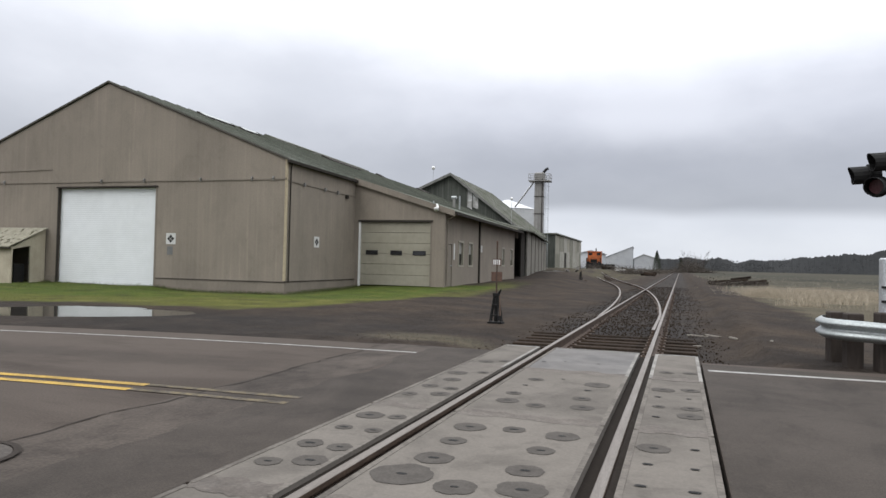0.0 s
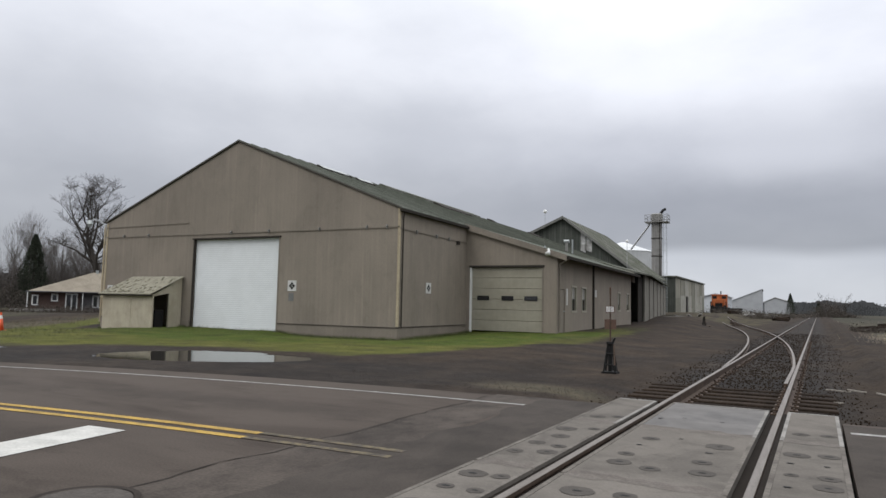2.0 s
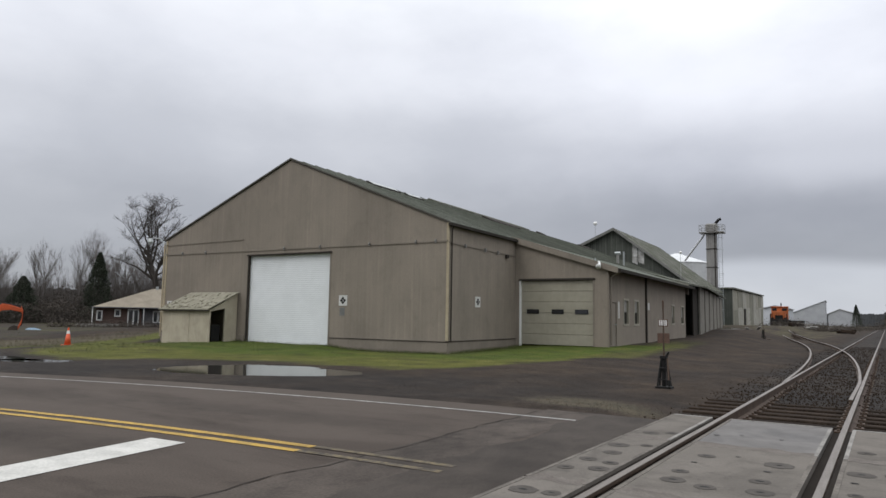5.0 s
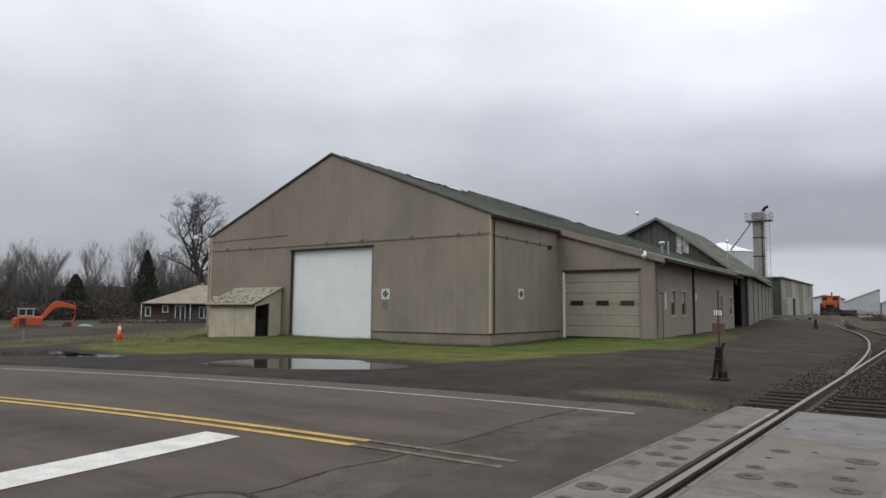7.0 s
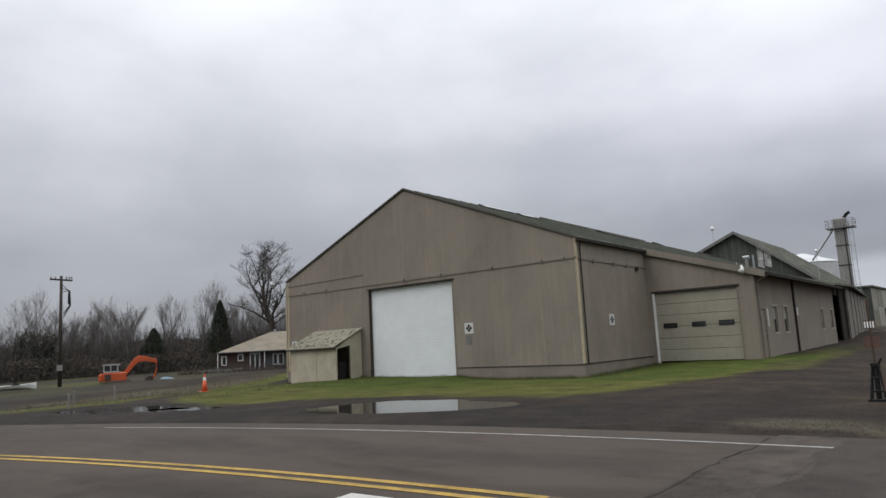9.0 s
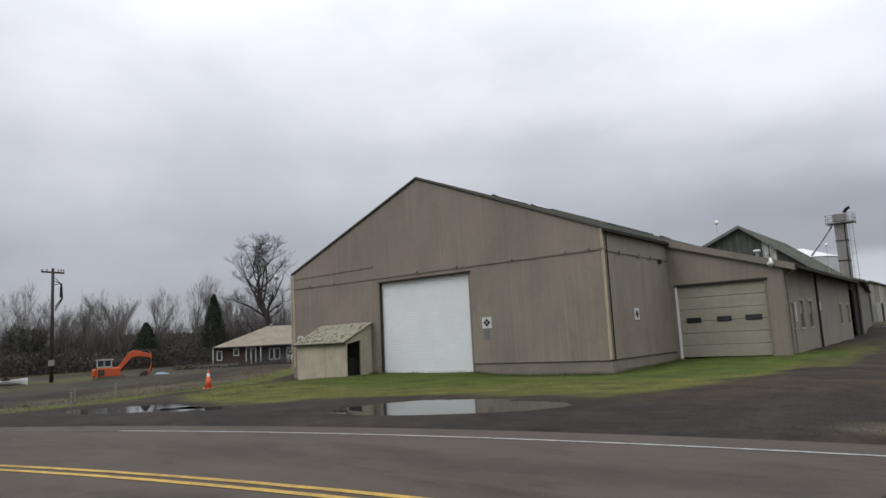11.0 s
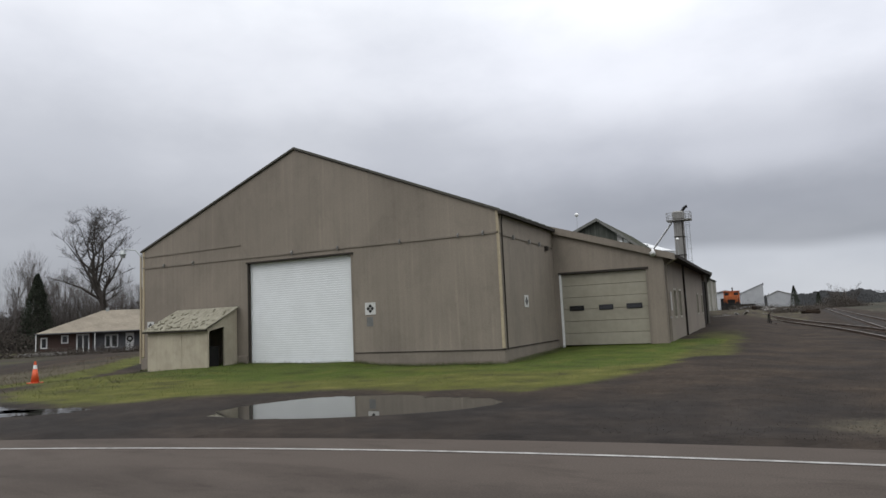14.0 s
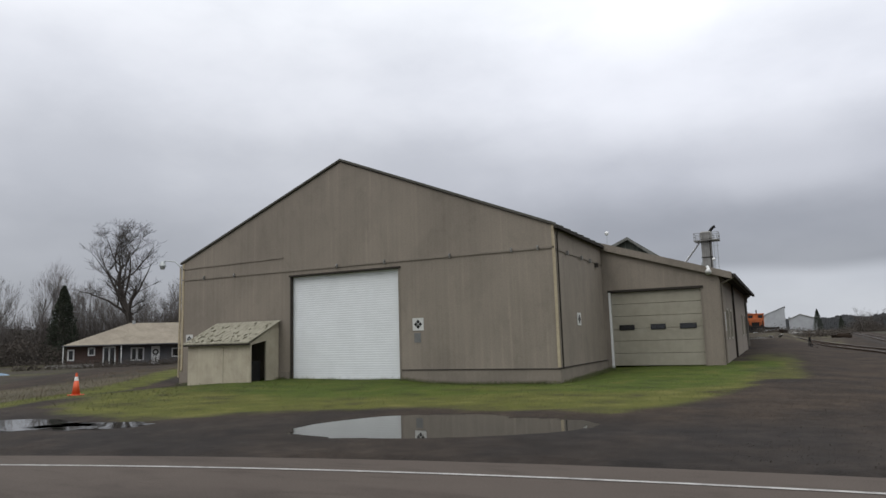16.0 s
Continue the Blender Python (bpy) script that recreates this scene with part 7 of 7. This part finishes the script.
# one long low limb reaching out level over the garden
branch(top_[2] + Vector((0, 0, 0.6)), Vector((-0.62, -0.75, 0.35)).normalized(), 5.6, 0.22, 1, -0.04)
wood("crown", segs_, BARK, big_tree)
proto = [bare_tree("poplar_tree", (-100 + 3 * i, 40 + 6 * i, -0.5), h, 0.36, 3, 0.13, 40 + i, "slim bare pale poplar at the wood's edge", "bare poplars", PALE_TWIG, first=0.1, gnarl=0.10, kids=(8, 11), up=0.9) for i, h in enumerate((9.0, 7.4, 9.8))]
proto2 = [bare_tree("bare_tree", (-104 + 3 * i, 25 + 6 * i, -0.5), h, 0.75, 3, 0.2, 60 + i, "bare brown tree at the wood's edge", "bare wood trees", TWIG, first=0.15, gnarl=0.15, kids=(8, 10)) for i, h in enumerate((7.6, 6.2))]
rg = random.Random(77)


def arc(px_share, dist):
    """A place in the wood's arc, by bearing share from the south-west end (0) to the warehouse corner (1)."""
    a = radians(172 - 62 * px_share)
    return Vector((-5 + dist * math.cos(a), 1 + dist * math.sin(a), 0))


for k in range(150):
    sh = rg.uniform(-0.12, 0.62)
    p = arc(sh, rg.uniform(98, 126))
    src = rg.choice(proto) if rg.random() < 0.5 else rg.choice(proto2)
    k2 = rg.uniform(0.7, 1.25)
    copy_thing(src, Matrix.Translation((p.x, p.y, -0.5)) @ pose(0, 0, 0, 0, 0, rg.uniform(0, 360)) @ Matrix.Diagonal((k2, k2, k2, 1)))
for k in range(46):
    p = arc(rg.uniform(0.38, 0.64), rg.uniform(100, 122))
    src = rg.choice(proto) if rg.random() < 0.3 else rg.choice(proto2)
    k2 = rg.uniform(0.8, 1.3)
    copy_thing(src, Matrix.Translation((p.x, p.y, -0.5)) @ pose(0, 0, 0, 0, 0, rg.uniform(0, 360)) @ Matrix.Diagonal((k2, k2, k2, 1)))
for sh, d in ((0.66, 112), (0.72, 116), (0.78, 110), (0.86, 118), (0.93, 112), (1.0, 116)):
    p = arc(sh, d)
    copy_thing(rg.choice(proto2), Matrix.Translation((p.x, p.y, -0.5)) @ pose(0, 0, 0, 0, 0, rg.uniform(0, 360)))


def foliage(rng, count, place, size, squash=1.0):
    """Many small leaf triangles round places that `place` gives."""
    vs, fs = [], []
    for _ in range(count):
        c, s = place(rng), size * rng.uniform(0.5, 1.4)
        a = Vector((rng.gauss(0, 1), rng.gauss(0, 1), rng.gauss(0, squash))).normalized() * s
        b = Vector((rng.gauss(0, 1), rng.gauss(0, 1), rng.gauss(0, squash))).normalized() * s
        k = len(vs)
        vs += [c, c + a, c + b]
        fs.append((k, k + 1, k + 2))
    return vs, fs


LEAF_DARK = material("dark_evergreen_leaves", (0.034, 0.042, 0.026), (0.022, 0.028, 0.018), rough=0.9, scale=1, fine=6)
LEAF_BRUSH = material("brown_bramble", (0.080, 0.068, 0.058), (0.060, 0.053, 0.045), rough=0.95, scale=0.25, fine=2, amount=0.9, spec=0.1, bump=0, grain=0.4)


def conifer(at, height, radius, seed, label):
    e = thing("conifer", at, label, "tree")
    rng = random.Random(seed)
    bm = bmesh.new()
    tube(bm, at, (at[0], at[1], at[2] + height * 0.96), radius * 0.12, 0.03, 8)
    part("trunk", bm, BARK, e)

    def place(r):
        t = r.random() ** 0.75
        rad = radius * (1 - t) ** 0.8 * (0.55 + 0.5 * r.random()) + 0.08
        a = r.uniform(0, 2 * math.pi)
        rad *= 1 + 0.38 * noise.noise(Vector((math.cos(a) * 2.6, math.sin(a) * 2.6, t * 11 + seed)))
        return Vector((at[0] + rad * math.cos(a), at[1] + rad * math.sin(a), at[2] + 0.2 + t * (height - 0.2)))
    v2, f2 = foliage(rng, 16000, place, 0.14)
    raw("crown", v2, f2, LEAF_DARK, "", "", "", e)
    return e


conifer((-85.8, 54.7, -0.3), 9.6, 2.3, 3, "tall narrow dark conifer behind the house")
conifer((-90.5, 47.5, -0.3), 6.0, 2.6, 5, "broad dark evergreen beside the conifer")


def evergreen_bush(at, rx, h, seed, label):
    e = thing("evergreen_bush", at, label, "bush", "evergreen bushes")
    rng = random.Random(seed)
    lumps = [(rng.uniform(-0.6, 0.6) * rx, rng.uniform(-0.5, 0.5) * rx, h * rng.uniform(0.25, 0.72), rx * rng.uniform(0.35, 0.6)) for _ in range(14)]

    def place(r):
        x, y, z, k = r.choice(lumps)
        d = Vector((r.gauss(0, 1), r.gauss(0, 1), r.gauss(0, 1))).normalized() * k * r.uniform(0.6, 1.05)
        return Vector((at[0] + x + d.x, at[1] + y + d.y, max(at[2], at[2] + z + d.z * 0.8)))
    bm = bmesh.new()
    tube(bm, at, (at[0], at[1], at[2] + h * 0.5), 0.2, 0.1, 6)
    part("stem", bm, BARK, e)
    v2, f2 = foliage(rng, 8000, place, 0.22)
    raw("crown", v2, f2, LEAF_DARK, "", "", "", e)


evergreen_bush((-98.7, 36.4, -0.5), 3.4, 7.6, 8, "rounded dark evergreen at the wood's edge")
evergreen_bush((-104.0, 24.0, -0.5), 4.0, 6.6, 9, "broad dark evergreen at the wood's edge")
evergreen_bush((-107.0, 17.0, -0.5), 3.6, 6.0, 12, "wide dark evergreen at the wood's end")

# brush at the foot of the wood: brambles and fine upright twigs
rg = random.Random(91)


def brush_place(r):
    sh = r.uniform(-0.25, 1.05)
    d = r.uniform(92, 112)
    p = arc(sh, d)
    top = (3.7 + 3.0 * noise.noise(Vector((sh * 17, d * 0.1, 1.3)))) * (0.55 + 0.45 * smooth01(90, 102, d))
    return Vector((p.x, p.y, -0.5 + top * r.random() ** 0.7))


v2, f2 = foliage(rg, 210000, brush_place, 0.17)
raw("brush", v2, f2, LEAF_BRUSH, "dark tangled bramble brush along the wood's edge", "brush", "stuff")
vs, fs = [], []
for _ in range(32000):
    sh, d = rg.uniform(-0.25, 1.12), rg.uniform(96, 124)
    p = arc(sh, d)
    h = (4.9 + 2.2 * smooth01(0.38, 0.5, sh) + 2.8 * noise.noise(Vector((sh * 11, d * 0.06, 5.1)))) * rg.uniform(0.6, 1.5)
    a = rg.uniform(0, 6.28)
    w = Vector((math.cos(a), math.sin(a), 0)) * 0.026
    top = Vector((p.x + rg.gauss(0, 0.5), p.y + rg.gauss(0, 0.5), -0.5 + max(1.0, h)))
    b0 = Vector((p.x, p.y, -0.6))
    k = len(vs)
    vs += [b0 - w, b0 + w, top]
    fs.append((k, k + 1, k + 2))
    for _b in range(3):
        t = rg.uniform(0.35, 0.9)
        m = b0.lerp(top, t)
        e = m + Vector((rg.gauss(0, 0.4), rg.gauss(0, 0.4), rg.uniform(0.3, 0.9)))
        k = len(vs)
        vs += [m - w * 0.6, m + w * 0.6, e]
        fs.append((k, k + 1, k + 2))
raw("thicket", vs, fs, TWIG, "bare brown twigs of the thicket behind the brush", "thicket", "stuff")



def garden_place(r):
    p = hp(r.uniform(-3, 19), r.choice((-3.4, -2.6, -1.0)) + r.gauss(0, 0.35), 0)
    lump = 0.5 + 0.5 * noise.noise(Vector((p[0] * 0.9, p[1] * 0.9, 2.0)))
    return Vector((p[0], p[1], ground_z(p[0], p[1]) + abs(r.gauss(0, 0.6)) * lump))


v2, f2 = foliage(rg, 7000, garden_place, 0.13)
raw("garden_shrubs", v2, f2, LEAF_BRUSH, "low brown winter shrubs before the house", "shrubs", "stuff")

# ---- far woods and hills ----
# woods and hills share one colour, lifted and cooled to carry the haze
FAR_WOOD = material("hazed_far_woods", (0.056, 0.057, 0.058), (0.042, 0.044, 0.045), rough=1.0, scale=0.02, fine=0.3, bump=0, spec=0.0, grain=0.3)
rg = random.Random(101)
trees_ = []
for k in range(420):
    a = radians(rg.uniform(-10, 100) if k > 60 else rg.uniform(80, 96))
    d = rg.uniform(560, 760)
    trees_.append((d * math.cos(a), d * math.sin(a), rg.uniform(6, 12.5) * (1.0 if a < radians(80) else 0.9), rg.uniform(4.5, 8.5)))
for k in range(150):
    a = radians(rg.uniform(96, 180))
    d = rg.uniform(420, 600)
    trees_.append((d * math.cos(a), d * math.sin(a), rg.uniform(7, 12), rg.uniform(4, 8)))


def wood_place(r):
    x, y, h, w = trees_[r.randrange(len(trees_))]
    t = r.random()
    k = w * math.sqrt(max(0.0, 1 - (2 * t - 0.9) ** 2)) if t < 0.95 else 0.5
    a = r.uniform(0, 6.28)
    return Vector((x + k * math.cos(a), y + k * math.sin(a), h * t))


vs, fs = [], []
for a0, a1, d0, h0 in ((-12, 88.5, 640, 10.0), (86, 98, 700, 11.0), (97, 182, 520, 7.0)):
    n = int((a1 - a0) * 14)
    k0 = len(vs)
    for i in range(n + 1):
        a = radians(a0 + (a1 - a0) * i / n)
        d = d0 + 25 * noise.noise(Vector((i * 0.02, d0, 0)))
        h = h0 * (1 + 0.35 * noise.noise(Vector((i * 0.05, d0, 4)))) + rg.uniform(-0.7, 0.9) + 1.25 * max(0.0, min(20.0, 80.5 - math.degrees(a)))
        vs += [(d * math.cos(a), d * math.sin(a), -1), ((d + 8) * math.cos(a), (d + 8) * math.sin(a), h)]
        if i < n:
            q = k0 + 2 * i
            fs.append((q, q + 2, q + 3, q + 1))
raw("far_woods", vs, fs, FAR_WOOD, "dark belt of distant woodland along the fields", "woods", "stuff")
v2, f2 = foliage(rg, 90000, wood_place, 0.62)
raw("far_woods", v2, f2, FAR_WOOD, "dark line of distant woods beyond the fields", "woods", "stuff")
for az, d, h, w, seed in ((64, 1100, 36, 330, 9), (52, 1500, 62, 620, 1), (35, 1700, 80, 700, 2), (150, 1300, 42, 520, 3), (128, 1500, 40, 600, 4), (172, 1300, 46, 500, 6)):
    a = radians(az)
    c = Vector((d * math.cos(a), d * math.sin(a), -3))
    t_ = Vector((-math.sin(a), math.cos(a), 0))
    vs, fs = [], []
    n = 60
    for i in range(n + 1):
        s = -1 + 2 * i / n
        z = h * (math.cos(s * math.pi / 2) ** 1.3) * (1 + 0.25 * noise.noise(Vector((s * 4, seed, 0)))) + 1.6 * noise.noise(Vector((s * 70, seed, 2)))
        for r_, k in ((0, 0.0), (1, 0.55), (2, 1.0), (3, 0.0)):
            p = c + t_ * s * w + Vector((math.cos(a), math.sin(a), 0)) * (60 * r_)
            vs.append((p.x, p.y, z * k - 3 * (k == 0)))
    for i in range(n):
        for r_ in range(3):
            q = i * 4 + r_
            fs.append((q, q + 4, q + 5, q + 1))
    raw("hill", vs, fs, FAR_WOOD, "low dark wooded hill on the horizon", "hill", "structure")

# trees by the far end of the line
for i, (x, y, h) in enumerate(((6.4, 360.0, 10.5), (26.0, 520.0, 9.5), (14.5, 250.0, 5.5), (17.5, 262.0, 6.0), (20.0, 255.0, 4.8))):
    if i in (2, 3, 4):
        copy_thing(proto2[i % 2], Matrix.Translation((x, y, -0.3)) @ pose(0, 0, 0, 0, 0, 70 * i))
    else:
        conifer((x * 1.0, y, -0.2), h, h * 0.24, 20 + i, "distant dark conifer by the railway line")


def thicket_place(r):
    k = r.gauss(0, 1)
    return Vector((16.5 + 3.2 * k, 256 + r.gauss(0, 5), abs(r.gauss(0, 2.4)) * max(0.25, 1 - 0.35 * abs(k + 0.4))))


v2, f2 = foliage(rg, 12000, thicket_place, 0.22)
raw("lineside_brush", v2, f2, LEAF_BRUSH, "brown brush beside the far track", "brush", "stuff")



def yard_place(r):
    x, y = r.choice(((-3.5, 150), (-1.0, 168), (-6.0, 185), (2.0, 190), (5.5, 215), (-9.5, 160)))
    return Vector((x + r.gauss(0, 2.2), y + r.gauss(0, 6), ground_z(x, y) + abs(r.gauss(0, 0.55))))


v2, f2 = foliage(rg, 9000, yard_place, 0.2)
raw("yard_brush", v2, f2, LEAF_BRUSH, "low brown heaps of brush and scrap in the yard", "brush", "stuff")
for k in range(12):
    x, y = rg.uniform(-8, 1), rg.uniform(120, 190)
    bm = bmesh.new()
    obox(bm, pose(x, y, ground_z(x, y) + 0.35, rg.uniform(-10, 10), rg.uniform(-10, 10), rg.uniform(0, 180)), rg.uniform(1, 3), rg.uniform(0.5, 1.2), rg.uniform(0.4, 0.9))
    solid("scrap_pile", bm, (TIE, FOUNDATION, DARK_TRIM)[k % 3], "distant scrap heaped in the railway yard", "scrap", "yard scrap", bevel=0.08)

# ---- grass, weeds and stones ----
GRASS = bpy.data.materials.new("grass_blades")
GRASS.use_nodes = True
nb, nl = GRASS.node_tree.nodes, GRASS.node_tree.links
geo = nb.new("ShaderNodeNewGeometry")
gr_ = ramp(nb, [(0.0, (0.038, 0.055, 0.012)), (0.45, (0.057, 0.075, 0.017)), (0.8, (0.086, 0.085, 0.026)), (1.0, (0.118, 0.098, 0.044))])
nl.new(geo.outputs["Random Per Island"], gr_.inputs[0])
nl.new(gr_.outputs[0], nb["Principled BSDF"].inputs["Base Color"])
nb["Principled BSDF"].inputs["Roughness"].default_value = 0.7
STRAW = bpy.data.materials.new("dry_grass_blades")
STRAW.use_nodes = True
nb, nl = STRAW.node_tree.nodes, STRAW.node_tree.links
geo = nb.new("ShaderNodeNewGeometry")
st_ = ramp(nb, [(0.0, (0.18, 0.148, 0.108)), (0.5, (0.34, 0.29, 0.215)), (1.0, (0.48, 0.42, 0.325))])
nl.new(geo.outputs["Random Per Island"], st_.inputs[0])
nl.new(st_.outputs[0], nb["Principled BSDF"].inputs["Base Color"])
nb["Principled BSDF"].inputs["Roughness"].default_value = 0.85


def blades(rng, count, place, h0, h1, width, lean=0.35):
    vs, fs = [], []
    for _ in range(count):
        p = place(rng)
        if p is None:
            continue
        h = rng.uniform(h0, h1)
        a = rng.uniform(0, 6.28)
        w = Vector((math.cos(a), math.sin(a), 0)) * width
        top = p + Vector((rng.gauss(0, lean) * h, rng.gauss(0, lean) * h, h))
        k = len(vs)
        vs += [p - w, p + w, top]
        fs.append((k, k + 1, k + 2))
    return vs, fs


def lawn_place(r):
    x, y = r.uniform(-30, -6.8), r.uniform(11, 33)
    if (y > 23.9 and x < -13.8) or (y > 30.7 and x < -9.1) or r.random() > cover(x, y)[0] ** 1.5:
        return None
    return Vector((x, y, ground_z(x, y) - 0.01))


rg = random.Random(123)
v2, f2 = blades(rg, 60000, lawn_place, 0.015, 0.045, 0.007, 0.8)
raw("lawn_grass", v2, f2, GRASS, "short wet green grass before the warehouse", "grass", "stuff")


def wall_foot(r):
    if r.random() < 0.7:
        x, y = r.uniform(-31.5, -13.7), 23.93 - abs(r.gauss(0, 0.14))
        if -25.4 < x < -19.9 and r.random() < 0.7:
            return None
    else:
        x, y = -13.7 + abs(r.gauss(0, 0.15)), r.uniform(24, 30.6)
    return Vector((x, y, ground_z(x, y) - 0.01))


v2, f2 = blades(rg, 6000, wall_foot, 0.04, 0.17, 0.009, 0.6)
raw("wall_weeds", v2, f2, GRASS, "weeds along the foot of the warehouse wall", "weeds", "stuff")


def verge_place(r):
    x, y = r.uniform(-60, -22), r.uniform(6, 50)
    c = cover(x, y)
    if y > 23 and x > -33 or r.random() > max(c[0], c[1] * 0.8):
        return None
    return Vector((x, y, ground_z(x, y) - 0.01))


v2, f2 = blades(rg, 30000, verge_place, 0.03, 0.11, 0.010, 0.6)
raw("verge_grass", v2, f2, GRASS, "rough green and brown grass on the side-road verge", "grass", "stuff")


def rough_place(r):
    x, y = r.uniform(-48, -23), r.uniform(2, 40)
    s = y - (12.1 + (-25.9 - x) * 1.38)
    if not 1.8 < -s + 1.2 * fbm(x, y, 0.5) < 10 or y - lane_far(x) < 10.2 or r.random() > 0.35 + 0.9 * fbm(x, y, 0.7):
        return None
    return Vector((x, y, ground_z(x, y) - 0.01))


DULL = plain("dull_dry_weeds", (0.115, 0.092, 0.058), 0.9)
v2, f2 = blades(rg, 60000, rough_place, 0.05, 0.26, 0.006, 0.55)
raw("rough_grass", v2, f2, DULL, "rough brown winter grass beside the side road", "grass", "stuff")


def corner_place(r):
    x, y = -3.7 + r.gauss(0, 0.9), 11.5 + r.gauss(0, 0.7)
    if r.random() > cover(x, y)[1]:
        return None
    return Vector((x, y, ground_z(x, y) - 0.01))


v2, f2 = blades(rg, 1400, corner_place, 0.012, 0.045, 0.006, 1.0)
raw("dry_weeds", v2, f2, DULL, "thin dry weeds in the gravel by the crossing", "weeds", "stuff")
clumps_ = [(5.0 + 9.0 * rg.random() ** 1.1, 25 + 16 * rg.random() + abs(rg.gauss(0, 6)), rg.uniform(0.25, 1.0), rg.uniform(0.4, 1.1)) for _ in range(46)]
clumps_ = [c for c in clumps_ if track_uv(c[0], c[1])[0] > 4.4]


def tall_place(r):
    x, y, k, _h = r.choice(clumps_)
    x, y = x + r.gauss(0, k * 0.8), y + r.gauss(0, k * 0.9)
    return Vector((x, y, ground_z(x, y) - 0.02 - 0.25 * (1.1 - _h)))


v2, f2 = blades(rg, 40000, tall_place, 0.12, 0.70, 0.0045, 0.45)
raw("tall_dry_grass", v2, f2, STRAW, "tall pale dry grass beside the track", "grass", "stuff")


def tie_weeds(r):
    x, y = r.uniform(5.2, 11.0), 0
    y = 62.5 + (x - 6.0) * 1.3 + r.gauss(0, 1.2)
    return Vector((x, y, ground_z(x, y) + abs(r.gauss(0, 0.22))))


v2, f2 = foliage(rg, 2600, tie_weeds, 0.10)
raw("bramble", v2, f2, LEAF_BRUSH, "brown brambles grown over the dumped ties", "brambles", "stuff")


def field_place(r):
    x, y = r.uniform(5, 60), r.uniform(34, 150)
    if track_uv(x, y)[0] < 3.5:
        return None
    return Vector((x, y, ground_z(x, y) - 0.02))


v2, f2 = blades(rg, 1500, field_place, 0.08, 0.28, 0.02, 0.5)
raw("field_grass", v2, f2, STRAW, "sparse dry grass of the open field", "grass", "stuff")

BALLAST = material("oily_brown_ballast", (0.034, 0.0245, 0.018), (0.023, 0.017, 0.0128), rough=0.95, scale=3, fine=30, amount=0.8, spec=0.08)
STONE = bpy.data.materials.new("loose_stones")
STONE.use_nodes = True
nb, nl = STONE.node_tree.nodes, STONE.node_tree.links
geo = nb.new("ShaderNodeNewGeometry")
so_ = ramp(nb, [(0.0, (0.027, 0.021, 0.017)), (0.6, (0.038, 0.030, 0.0245)), (0.97, (0.054, 0.044, 0.036)), (1.0, (0.12, 0.11, 0.096))])
nl.new(geo.outputs["Random Per Island"], so_.inputs[0])
nl.new(so_.outputs[0], nb["Principled BSDF"].inputs["Base Color"])
nb["Principled BSDF"].inputs["Roughness"].default_value = 0.9


def stone_bed(rng, count, place, s0, s1):
    vs, fs = [], []
    for _ in range(count):
        p = place(rng)
        if p is None:
            continue
        s = rng.uniform(s0, s1)
        k = len(vs)
        rot = Euler((rng.uniform(0, 6), rng.uniform(0, 6), rng.uniform(0, 6))).to_matrix()
        for c in ((1, 0, 0), (-1, 0, 0), (0, 0.8, 0), (0, -0.8, 0), (0, 0, 0.65), (0, 0, -0.65)):
            vs.append(p + rot @ Vector(c) * s * rng.uniform(0.7, 1.2))
        for a, b in ((0, 2), (2, 1), (1, 3), (3, 0)):
            fs += [(k + a, k + b, k + 4), (k + b, k + a, k + 5)]
    return vs, fs


def ballast_place(r):
    v = 10.7 + 42 * r.random() ** 1.6
    u = r.gauss(0, 1.1)
    if abs(u) > 1.75 + 0.3 * r.random():
        return None
    p = on_track(u, v)
    return Vector((p.x, p.y, ground_z(p.x, p.y) + r.uniform(0.0, 0.03)))


v2, f2 = stone_bed(rg, 15000, ballast_place, 0.010, 0.026)
raw("ballast", v2, f2, BALLAST, "crushed stone ballast between and beside the rails", "ballast", "stuff")


def gravel_place(r):
    if r.random() < 0.6:
        x, y = r.uniform(-8.0, -2.6), 10.2 + 16 * r.random() ** 1.5
    else:
        x, y = r.uniform(0.9, 7.0), 10.2 + 14 * r.random() ** 1.5
    if abs(track_uv(x, y)[0]) < 1.6:
        return None
    return Vector((x, y, ground_z(x, y) + r.uniform(-0.005, 0.012)))


v2, f2 = stone_bed(rg, 8000, gravel_place, 0.004, 0.011)
raw("loose_gravel", v2, f2, STONE, "loose gravel scattered on the dirt by the crossing", "gravel", "stuff")
